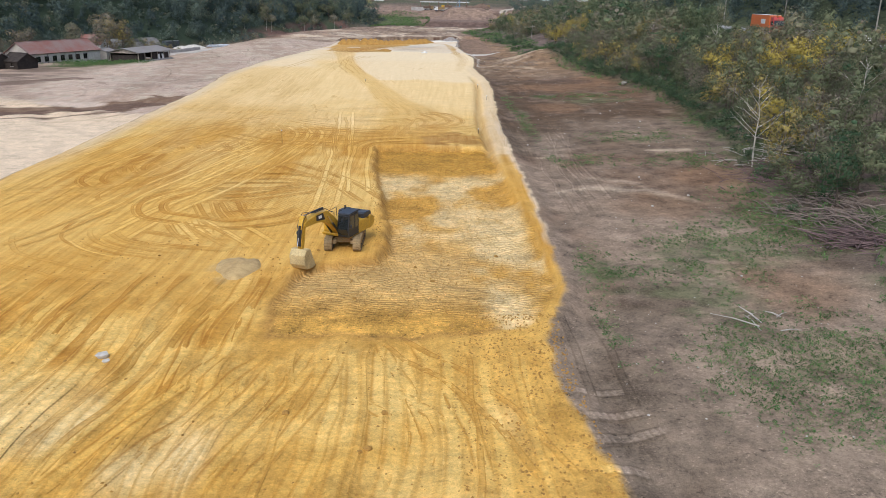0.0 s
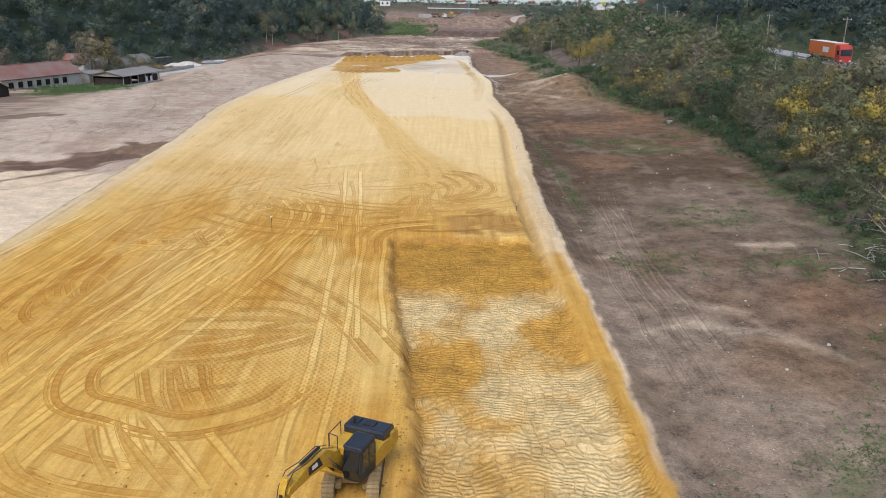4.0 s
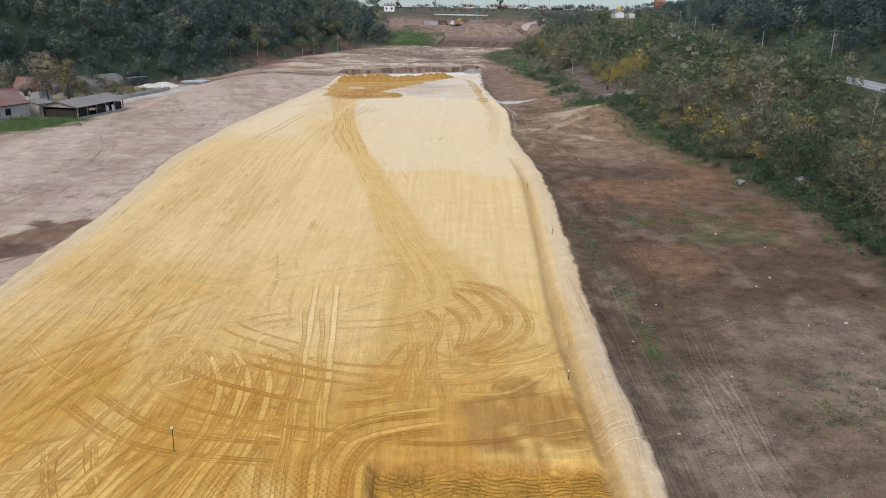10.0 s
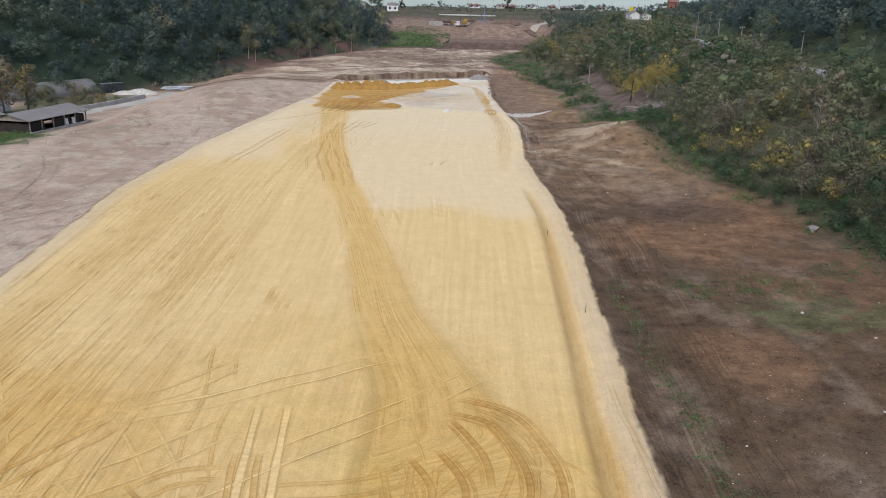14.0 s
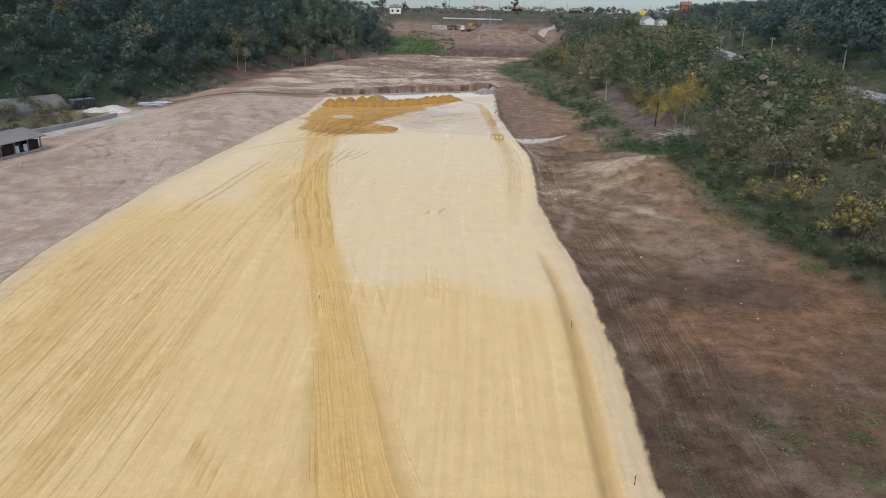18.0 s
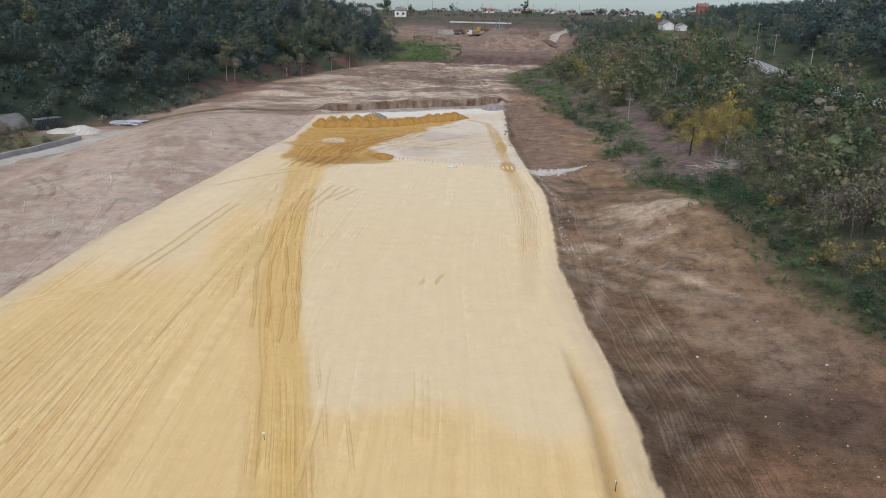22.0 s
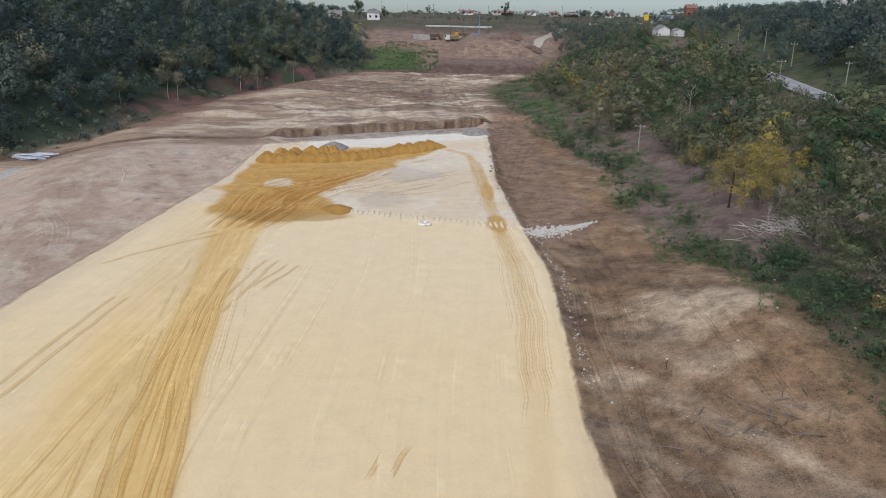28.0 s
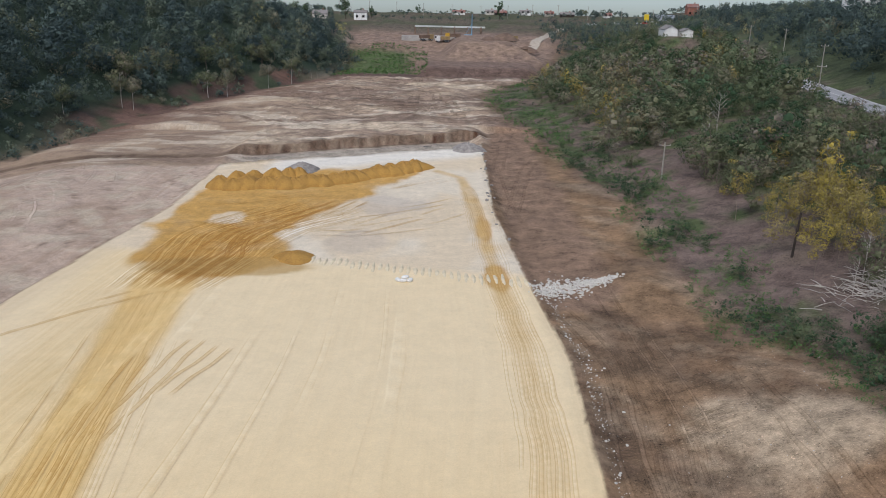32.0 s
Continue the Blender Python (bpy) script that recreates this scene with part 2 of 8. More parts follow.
def ground_material():
    m = bpy.data.materials.new("site_ground")
    m.use_nodes = True
    n, l = m.node_tree.nodes, m.node_tree.links
    b = n["Principled BSDF"]
    b.inputs["Roughness"].default_value, b.inputs["Specular IOR Level"].default_value = 0.93, 0.15
    co = n.new("ShaderNodeTexCoord")
    col = n.new("ShaderNodeAttribute")
    col.attribute_name = "soil"
    flow = n.new("ShaderNodeAttribute")
    flow.attribute_name = "flow"
    sep = n.new("ShaderNodeSeparateXYZ")
    l.new(flow.outputs["Vector"], sep.inputs[0])
    wts = n.new("ShaderNodeAttribute")
    wts.attribute_name = "wear"
    ws = n.new("ShaderNodeSeparateXYZ")
    l.new(wts.outputs["Vector"], ws.inputs[0])

    def math_(op, a, c=None, d=None):
        q = n.new("ShaderNodeMath")
        q.operation = op
        for i, v in enumerate((a, c, d)):
            if v is None:
                continue
            if isinstance(v, (int, float)):
                q.inputs[i].default_value = v
            else:
                l.new(v, q.inputs[i])
        return q.outputs[0]

    def noise_(vec, scale, detail=5, rough=0.55):
        q = n.new("ShaderNodeTexNoise")
        q.inputs["Scale"].default_value, q.inputs["Detail"].default_value = scale, detail
        q.inputs["Roughness"].default_value = rough
        l.new(vec, q.inputs["Vector"])
        return q.outputs[0]

    def range_(v, lo, hi, a=0.0, c=1.0):
        q = n.new("ShaderNodeMapRange")
        for i, x in enumerate((lo, hi, a, c)):
            q.inputs[i + 1].default_value = x
        l.new(v, q.inputs[0])
        return q.outputs[0]

    obj = co.outputs["Object"]
    # streaks of graders and tyres along the flow coordinate
    st = n.new("ShaderNodeCombineXYZ")
    l.new(math_("MULTIPLY", sep.outputs[0], 1.0), st.inputs[0])
    l.new(math_("MULTIPLY", sep.outputs[1], 0.035), st.inputs[1])
    s1 = noise_(st.outputs[0], 1.6, 6, 0.62)
    st2 = n.new("ShaderNodeCombineXYZ")
    l.new(sep.outputs[0], st2.inputs[0])
    l.new(math_("MULTIPLY", sep.outputs[1], 0.09), st2.inputs[1])
    s2 = noise_(st2.outputs[0], 5.5, 3, 0.5)
    gate = range_(noise_(obj, 0.16, 3), 0.42, 0.62)
    lines = math_("MULTIPLY", range_(s2, 0.56, 0.61), gate)
    broad = range_(s1, 0.38, 0.62)
    # grain and clods
    g1, g2, g3 = noise_(obj, 0.45, 6, 0.6), noise_(obj, 6.0, 5, 0.65), noise_(obj, 1.7, 6, 0.7)
    g4 = noise_(obj, 17.0, 4, 0.7)
    grain = math_("ADD", math_("ADD", math_("MULTIPLY", g1, 0.26), math_("MULTIPLY", g4, 0.22)), math_("ADD", math_("MULTIPLY", g2, 0.28), math_("MULTIPLY", g3, 0.24)))
    tone = range_(grain, 0.39, 0.61, 0.5, 1.45)
    # clods and pebbles on bare earth
    bare = range_(ws.outputs[2], 0.6, 0.95)
    dots = math_("SUBTRACT", math_("MULTIPLY", range_(noise_(obj, 5.3, 2, 0.6), 0.64, 0.70), 0.55), math_("MULTIPLY", range_(noise_(obj, 3.1, 3, 0.7), 0.60, 0.68), 0.38))
    blotch = math_("MULTIPLY", math_("SUBTRACT", range_(noise_(obj, 0.33, 7, 0.72), 0.36, 0.64), 0.5), 0.55)
    tone = math_("ADD", tone, math_("MULTIPLY", bare, math_("ADD", dots, blotch)))
    # pad marks of the compactor: two crossing waves, bent
    bend = n.new("ShaderNodeVectorMath")
    bend.operation = "MULTIPLY_ADD"
    nb = n.new("ShaderNodeTexNoise")
    nb.inputs["Scale"].default_value, nb.inputs["Detail"].default_value = 0.16, 3
    l.new(obj, nb.inputs["Vector"])
    l.new(nb.outputs[1], bend.inputs[0])
    bend.inputs[1].default_value = (6.0, 6.0, 0)
    l.new(obj, bend.inputs[2])
    sq = n.new("ShaderNodeVectorMath")
    sq.operation = "MULTIPLY"
    sq.inputs[1].default_value = (1.0, 0.34, 1.0)
    l.new(bend.outputs[0], sq.inputs[0])
    lumps = noise_(sq.outputs[0], 3.4, 2.5, 0.55)
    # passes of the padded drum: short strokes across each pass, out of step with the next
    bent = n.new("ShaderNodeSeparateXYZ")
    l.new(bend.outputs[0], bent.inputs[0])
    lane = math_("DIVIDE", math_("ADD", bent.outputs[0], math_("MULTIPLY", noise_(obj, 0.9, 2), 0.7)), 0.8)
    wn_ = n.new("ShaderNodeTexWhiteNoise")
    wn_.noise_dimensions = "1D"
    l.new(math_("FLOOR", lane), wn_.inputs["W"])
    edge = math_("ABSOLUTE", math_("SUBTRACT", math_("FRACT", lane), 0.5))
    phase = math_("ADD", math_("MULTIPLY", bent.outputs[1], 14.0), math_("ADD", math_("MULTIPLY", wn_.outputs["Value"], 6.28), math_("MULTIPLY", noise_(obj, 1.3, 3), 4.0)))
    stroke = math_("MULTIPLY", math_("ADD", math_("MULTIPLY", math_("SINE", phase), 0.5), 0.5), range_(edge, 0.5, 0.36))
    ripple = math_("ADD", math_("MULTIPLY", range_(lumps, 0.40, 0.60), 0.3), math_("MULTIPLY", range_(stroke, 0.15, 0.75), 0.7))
    # rows of square pads
    po = n.new("ShaderNodeSeparateXYZ")
    l.new(obj, po.inputs[0])
    padrow = math_("MULTIPLY", math_("SINE", math_("MULTIPLY", po.outputs[0], 15.0)), math_("SINE", math_("MULTIPLY", po.outputs[1], 11.5)))
    pads = math_("MULTIPLY", sep.outputs[2], range_(padrow, 0.05, 0.35))
    # colour: ochre streaks and pads, with shade painted into the ripple troughs
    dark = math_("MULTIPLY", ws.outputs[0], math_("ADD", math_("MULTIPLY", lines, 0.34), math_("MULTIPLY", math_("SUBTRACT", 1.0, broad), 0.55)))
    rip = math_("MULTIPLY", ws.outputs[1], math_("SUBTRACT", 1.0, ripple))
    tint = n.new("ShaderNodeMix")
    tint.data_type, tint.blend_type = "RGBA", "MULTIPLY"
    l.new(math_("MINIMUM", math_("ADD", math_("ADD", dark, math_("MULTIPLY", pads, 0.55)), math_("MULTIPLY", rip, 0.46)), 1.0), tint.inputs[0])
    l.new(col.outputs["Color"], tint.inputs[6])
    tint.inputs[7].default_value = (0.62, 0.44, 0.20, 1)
    val = n.new("ShaderNodeMix")
    val.data_type, val.blend_type = "RGBA", "MULTIPLY"
    val.inputs[0].default_value = 1.0
    cmb = n.new("ShaderNodeCombineXYZ")
    soft = math_("ADD", math_("MULTIPLY", math_("SUBTRACT", tone, 1.0), ws.outputs[2]), 1.0)
    for i in range(3):
        l.new(soft, cmb.inputs[i])
    l.new(tint.outputs[2], val.inputs[6])
    l.new(cmb.outputs[0], val.inputs[7])
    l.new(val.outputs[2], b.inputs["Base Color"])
    # relief
    hgt = math_("ADD", math_("MULTIPLY", grain, math_("MULTIPLY", ws.outputs[2], 0.22)), math_("ADD", math_("MULTIPLY", ripple, math_("MULTIPLY", ws.outputs[1], 0.10)), math_("MULTIPLY", math_("MULTIPLY", ws.outputs[0], s2), -0.07)))
    bp = n.new("ShaderNodeBump")
    bp.inputs["Strength"].default_value, bp.inputs["Distance"].default_value = 0.8, 1.0
    l.new(hgt, bp.inputs["Height"])
    l.new(bp.outputs[0], b.inputs["Normal"])
    return m


def leaf_material(name, stops, rough=0.75):
    """Foliage: a ramp over each plant's own tint, with light passing through the leaves."""
    m = bpy.data.materials.new(name)
    m.use_nodes = True
    n, l = m.node_tree.nodes, m.node_tree.links
    b = n["Principled BSDF"]
    b.inputs["Roughness"].default_value, b.inputs["Specular IOR Level"].default_value = rough, 0.2
    ramp = n.new("ShaderNodeValToRGB")
    el = ramp.color_ramp.elements
    while len(el) < len(stops):
        el.new(0.5)
    for e, (p, c) in zip(el, stops):
        e.position, e.color = p, (*c, 1)
    at = n.new("ShaderNodeAttribute")
    at.attribute_name = "tint"
    l.new(at.outputs["Fac"], ramp.inputs[0])
    geo = n.new("ShaderNodeNewGeometry")
    mr = n.new("ShaderNodeMapRange")
    mr.inputs[3].default_value, mr.inputs[4].default_value = 0.88, 1.12
    l.new(geo.outputs["Random Per Island"], mr.inputs[0])
    mul = n.new("ShaderNodeVectorMath")
    mul.operation = "SCALE"
    l.new(ramp.outputs[0], mul.inputs[0])
    clump = n.new("ShaderNodeTexNoise")
    clump.inputs["Scale"].default_value, clump.inputs["Detail"].default_value = 0.55, 2
    l.new(geo.outputs["Position"], clump.inputs["Vector"])
    dense = n.new("ShaderNodeMapRange")
    for i_, v_ in enumerate((0.36, 0.64, 0.74, 1.3)):
        dense.inputs[i_ + 1].default_value = v_
    l.new(clump.outputs[0], dense.inputs[0])
    both = n.new("ShaderNodeMath")
    both.operation = "MULTIPLY"
    l.new(mr.outputs[0], both.inputs[0])
    l.new(dense.outputs[0], both.inputs[1])
    l.new(both.outputs[0], mul.inputs["Scale"])
    l.new(mul.outputs[0], b.inputs["Base Color"])
    tr = n.new("ShaderNodeBsdfTranslucent")
    l.new(mul.outputs[0], tr.inputs[0])
    mx = n.new("ShaderNodeMixShader")
    mx.inputs[0].default_value = 0.10
    l.new(b.outputs[0], mx.inputs[1])
    l.new(tr.outputs[0], mx.inputs[2])
    l.new(mx.outputs[0], n["Material Output"].inputs[0])
    return m


M_GROUND = ground_material()
# woods stops lean to blue: distance haze mixed into the leaf colour
WOODS = [(0, (0.050, 0.075, 0.073)), (0.3, (0.076, 0.108, 0.092)), (0.55, (0.119, 0.148, 0.105)), (0.75, (0.164, 0.175, 0.115)), (0.88, (0.203, 0.182, 0.127)), (1, (0.349, 0.328, 0.132))]
SCRUB = [(0, (0.038, 0.075, 0.036)), (0.22, (0.069, 0.103, 0.052)), (0.45, (0.124, 0.140, 0.074)), (0.62, (0.174, 0.164, 0.101)), (0.75, (0.164, 0.138, 0.121)), (0.86, (0.267, 0.219, 0.074)), (1, (0.357, 0.281, 0.059))]
M_WOODS = leaf_material("woodland_leaves", WOODS)
M_SCRUB = leaf_material("scrub_leaves", SCRUB)
M_WEED = leaf_material("weed_leaves", [(0.0, (0.060, 0.135, 0.042)), (0.6, (0.110, 0.195, 0.062)), (1.0, (0.20, 0.22, 0.10))])
M_BARK = mat("bark", (0.16, 0.13, 0.10), 0.9, vary=0.4, scale=4, bump=0.5, bscale=12)
M_BIRCH = mat("birch_bark", (0.62, 0.58, 0.50), 0.8, vary=0.5, scale=3)

# ---------------------------------------------------------------- mesh helpers
def mesh_from(name, verts, faces, material, smooth_=False):
    me = bpy.data.meshes.new(name)
    verts, faces = np.asarray(verts, np.float32), np.asarray(faces, np.int32)
    k = faces.shape[1]
    me.vertices.add(len(verts))
    me.vertices.foreach_set("co", verts.ravel())
    me.loops.add(faces.size)
    me.loops.foreach_set("vertex_index", faces.ravel())
    me.polygons.add(len(faces))
    me.polygons.foreach_set("loop_start", np.arange(0, faces.size, k, dtype=np.int32))
    me.polygons.foreach_set("use_smooth", np.full(len(faces), smooth_))
    me.update(calc_edges=True)
    me.materials.append(material)
    return me


def spread(me, name, values, kind="FLOAT"):
    a = me.attributes.new(name, kind, "POINT")
    a.data.foreach_set({"FLOAT": "value", "FLOAT_VECTOR": "vector", "FLOAT_COLOR": "color"}[kind], np.asarray(values, np.float32).ravel())


def part(name, bm, material, parent=None, label="", flat=True):
    me = bpy.data.meshes.new(name)
    bmesh.ops.recalc_face_normals(bm, faces=bm.faces)
    bm.to_mesh(me)
    bm.free()
    if not flat:
        for p in me.polygons:
            p.use_smooth = True
    me.materials.append(material)
    ob = new(name, me)
    if parent:
        ob.parent = parent
    if label:
        ob["label"] = label
    return ob


def thing(name, place, label, category, group="", turn=0.0):
    e = new(name)
    e.matrix_basis = pose(*place, 0, 0, turn)
    return tagged(e, label, category, group)


def box(bm, sx, sy, sz, m=None, bevel=0.0, taper=1.0):
    """A box on its base centre, with rounded edges."""
    r = bmesh.ops.create_cube(bm, size=1.0)
    for v in r["verts"]:
        k = taper if v.co.z > 0 else 1.0
        v.co = Vector((v.co.x * sx * k, v.co.y * sy * k, (v.co.z + 0.5) * sz))
    vs = r["verts"]
    if bevel:
        ed = list({e for v in vs for e in v.link_edges})
        q = bmesh.ops.bevel(bm, geom=ed, offset=bevel, segments=2, affect="EDGES", profile=0.6)
        vs = list({v for f in q["faces"] for v in f.verts} | {v for v in vs if v.is_valid})
    if m is not None:
        bmesh.ops.transform(bm, matrix=m, verts=[v for v in vs if v.is_valid])
    return bm


def tube(bm, a, b, r, r2=None, seg=8):
    a, b = Vector(a), Vector(b)
    d = b - a
    q = d.to_track_quat("Z", "Y").to_matrix().to_4x4()
    m = Matrix.Translation((a + b) / 2) @ q
    bmesh.ops.create_cone(bm, cap_ends=True, segments=seg, radius1=r, radius2=r if r2 is None else r2, depth=d.length, matrix=m)
    return bm


def prism(bm, pts, width, m=None, bevel=0.0):
    """A plate: an outline in x, z, extruded along y to both sides."""
    lo = [bm.verts.new((x, -width / 2, z)) for x, z in pts]
    hi = [bm.verts.new((x, width / 2, z)) for x, z in pts]
    fs = [bm.faces.new(lo), bm.faces.new(hi[::-1])]
    for i in range(len(pts)):
        j = (i + 1) % len(pts)
        fs.append(bm.faces.new((lo[j], lo[i], hi[i], hi[j])))
    vs = lo + hi
    if bevel:
        q = bmesh.ops.bevel(bm, geom=list({e for f in fs for e in f.edges}), offset=bevel, segments=1, affect="EDGES")
        vs = list({v for f in q["faces"] for v in f.verts} | {v for v in vs if v.is_valid})
    if m is not None:
        bmesh.ops.transform(bm, matrix=m, verts=[v for v in vs if v.is_valid])
    return bm


BM = bmesh.new


# ---------------------------------------------------------------- ground: one sheet to the horizon
def stations(core, grow=1.22, most=90.0, ends=(-2600, 2600)):
    pts = [core[0]]
    for end, step in core[1:]:
        k = max(1, int(round((end - pts[-1]) / step)))
        pts += list(np.linspace(pts[-1], end, k + 1)[1:])
    lo, hi = pts[1] - pts[0], pts[-1] - pts[-2]
    while pts[-1] < ends[1]:
        hi = min(hi * grow, most)
        pts.append(pts[-1] + hi)
    head, at = [], pts[0]
    while at > ends[0]:
        lo = min(lo * grow, most)
        at -= lo
        head.append(at)
    return np.array(head[::-1] + pts)


GX = stations([-75, (-50, 0.9), (-39, 0.4), (-15, 0.55), (15.5, 0.27), (45, 0.65), (80, 1.6)])
GY = stations([15, (110, 0.33), (200, 0.65), (300, 0.75), (380, 0.8), (470, 1.4), (600, 2.6)], ends=(-600, 4200))
X, Y = np.meshgrid(GX, GY)
# the columns follow both edges of the fill
X = X + np.interp(X, [-6, 12.5, 34], [0, 1, 0]) * (xr(Y) - 12.5) + np.interp(X, [-66, -43, -24], [0, 1, 0]) * (xl(Y) + 43)
Z = height(X, Y)


def lerp(c, d, w):
    return c + (np.asarray(d) - c) * w[..., None]


def paint(X, Y, Z):
    """Soil colours by zone, and how much each spot is streaked, rippled and grainy."""
    n1, n2, n3 = fbm(X * 0.05, Y * 0.05, 61, 4), fbm(X * 0.3, Y * 0.3, 71, 4), fbm(X * 0.018, Y * 0.018, 81, 3)
    wob = (fbm(X * 0.22, Y * 0.22, 3, 3) - 0.5) * 1.1
    dl, dr = X - xl(Y) + 0.5 * wob, xr(Y) - X + wob * np.interp(Y, [80, 104, 185, 205], [1.0, 0.6, 0.6, 0.25])
    c = np.zeros((*X.shape, 3)) + (0.185, 0.138, 0.096)
    wear = np.zeros((*X.shape, 3)) + (0.0, 0.0, 1.0)
    # brown field
    c = lerp(c, (0.118, 0.075, 0.044), smooth(Y + 14 * (n1 - 0.5), 92, 128))
    c = lerp(c, (0.19, 0.112, 0.068), smooth(n1, 0.52, 0.68) * 0.55)
    c = lerp(c, (0.125, 0.088, 0.058), smooth(n2, 0.5, 0.66) * 0.6)
    c = lerp(c, (0.29, 0.215, 0.16), smooth(fbm(X * 0.4 + Y * 0.04, Y * 0.2, 68, 5), 0.55, 0.68) * 0.3)
    c = lerp(c, (0.33, 0.25, 0.18), smooth(fbm(X * 0.09, Y * 0.04, 65, 4), 0.52, 0.68) * 0.6 * (1 - 0.75 * smooth(Y, 92, 128)))
    rag = fbm(X * 0.28 + Y * 0.07, Y * 0.16, 67, 5)
    rag = 0.62 * rag + 0.38 * fbm(X * 1.2, Y * 0.7, 66, 4)
    for way, wide, w in (([(14.5, 76.5), (18.5, 78.4), (24, 76.2), (27, 72)], 1.5, 1.0), ([(19.5, 83), (23, 80.5), (24.5, 74)], 1.1, 0.8), ([(15, 94), (18, 95)], 0.8, 0.8), ([(29.5, 96.5), (33.5, 96)], 1.3, 1.0)):
        dd, _ = near_line(X, Y, way)
        c = lerp(c, (0.42, 0.325, 0.23), 0.85 * w * smooth(2.4 * wide * (rag - 0.28) - dd, -0.7, 0.9))
    for px, py, rx, ry, w in ((33, 262, 5, 4, 0.3), (25, 197, 8, 5, 0.35), (23, 285, 7, 6, 0.45)):
        e = inside_soft(X, Y, px, py, rx, ry)
        c = lerp(c, (0.44, 0.34, 0.235), 0.85 * w * smooth(e * (0.1 + 1.8 * rag), 0.30, 0.85))
    for px, py, rx, ry, w in ((28, 170, 10, 9, 0.9), (40, 181, 8, 10, 0.9), (24, 137, 4, 6, 0.8), (22.5, 282, 6, 9, 0.8), (23.5, 70, 4, 5, 0.5), (32.5, 81, 5, 5, 0.6), (26, 49, 4, 6, 0.6), (24, 291, 5, 6, 0.7), (32, 228, 6, 6, 0.7), (24, 205, 7, 7, 0.5), (29, 248, 4, 4, 0.6)):
        c = lerp(c, (0.225, 0.128, 0.070), 0.9 * w * smooth(inside_soft(X, Y, px, py, rx * 1.2, ry * 1.2) * (0.1 + 1.8 * rag), 0.2, 0.85))
    for px, py, rx, ry in ((22.5, 229, 6, 2.6), (20, 262, 5, 3.5), (24, 270, 6, 3), (19, 277, 5, 3.5), (23, 221, 5, 3), (31, 181, 8, 6), (17, 236, 3, 9)):
        c = lerp(c, (0.088, 0.060, 0.044), 0.65 * smooth(inside_soft(X, Y, px, py, rx * 1.2, ry * 1.2) * (0.1 + 1.8 * rag), 0.25, 0.85))
    hi_ = smooth(Y, 180, 215) * (1 - smooth(Y, 330, 350))
    c = lerp(c, (0.215, 0.142, 0.088), hi_ * 0.45)
    c = lerp(c, (0.275, 0.175, 0.10), hi_ * smooth(fbm(X * 0.14 + Y * 0.09, Y * 0.08 - X * 0.03, 63, 5), 0.42, 0.60) * 0.6)
    c = lerp(c, (0.38, 0.29, 0.20), hi_ * smooth(fbm(X * 0.3 + Y * 0.2, Y * 0.13 - X * 0.05, 64, 5), 0.53, 0.68) * 0.4)
    for px, py, rx, ry, w in ((26, 235, 6.2, 7.5, 1.0), (31, 235, 5, 6, 0.85), (26, 224, 4, 2.5, 0.6), (18, 224, 3, 2.5, 0.6), (32.5, 287, 3, 5, 0.9)):
        c = lerp(c, (0.46, 0.352, 0.24), 0.92 * w * smooth(inside_soft(X, Y, px, py, rx, ry) * (2.6 * rag - 0.35), 0.25, 0.75))
    for way, wide, w in (([(20.5, 219), (26.5, 212), (31.5, 204.5)], 1.3, 0.9), ([(19, 216), (25, 209)], 0.8, 0.6), ([(15, 199), (18, 214)], 0.7, 0.5)):
        dd, _ = near_line(X, Y, way)
        c = lerp(c, (0.40, 0.31, 0.215), 0.85 * w * smooth(2.4 * wide * (rag - 0.26) - dd, -0.6, 0.8))
    # weedy green on the field
    weeds = np.zeros(X.shape)
    for px, py, rx, ry, w in ((24, 56, 8, 5, 1.0), (20, 48, 6, 9, 0.8), (33, 146, 10, 6, 1.0), (16, 116, 2, 12, 0.6), (17, 140, 2, 18, 0.6), (29, 92, 8, 6, 0.55), (26, 110, 5, 6, 0.5), (14, 52, 2.5, 6, 0.9), (24, 38, 8, 6, 0.6), (36, 72, 6, 8, 0.6), (30, 120, 9, 6, 0.4), (41, 120, 6, 16, 0.6)):
        weeds = np.maximum(weeds, w * inside_soft(X, Y, px, py, rx, ry))
    c = lerp(c, (0.105, 0.125, 0.055), smooth(weeds * (0.05 + 1.9 * fbm(X * 0.8, Y * 0.8, 69, 4)), 0.45, 0.9) * 0.6)
    # slopes under the scrub and the woods
    v = np.maximum(smooth(X - xveg(Y), -2, 5), 0)
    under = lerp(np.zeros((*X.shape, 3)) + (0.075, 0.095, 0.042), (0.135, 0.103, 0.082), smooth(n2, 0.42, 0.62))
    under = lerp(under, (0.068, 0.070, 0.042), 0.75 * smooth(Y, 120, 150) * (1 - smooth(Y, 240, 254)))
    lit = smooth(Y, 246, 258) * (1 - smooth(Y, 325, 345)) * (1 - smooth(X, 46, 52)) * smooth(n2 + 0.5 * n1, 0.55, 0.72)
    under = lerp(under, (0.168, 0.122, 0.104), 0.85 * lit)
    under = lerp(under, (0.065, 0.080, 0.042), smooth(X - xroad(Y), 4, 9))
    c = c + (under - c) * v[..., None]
    # muddy plain
    lf = smooth(-dl, -0.3, 0.8) * (X < 0)
    mud = np.zeros((*X.shape, 3)) + (0.50, 0.385, 0.305)
    crk = np.abs(fbm(X * 0.22 + Y * 0.03, Y * 0.05, 97, 4) - 0.5)
    mud = lerp(mud, (0.25, 0.185, 0.14), (1 - smooth(crk, 0.0, 0.016)) * 0.8)
    crk = np.abs(fbm(X * 0.07 + 9, Y * 0.12, 90, 5) - 0.5)
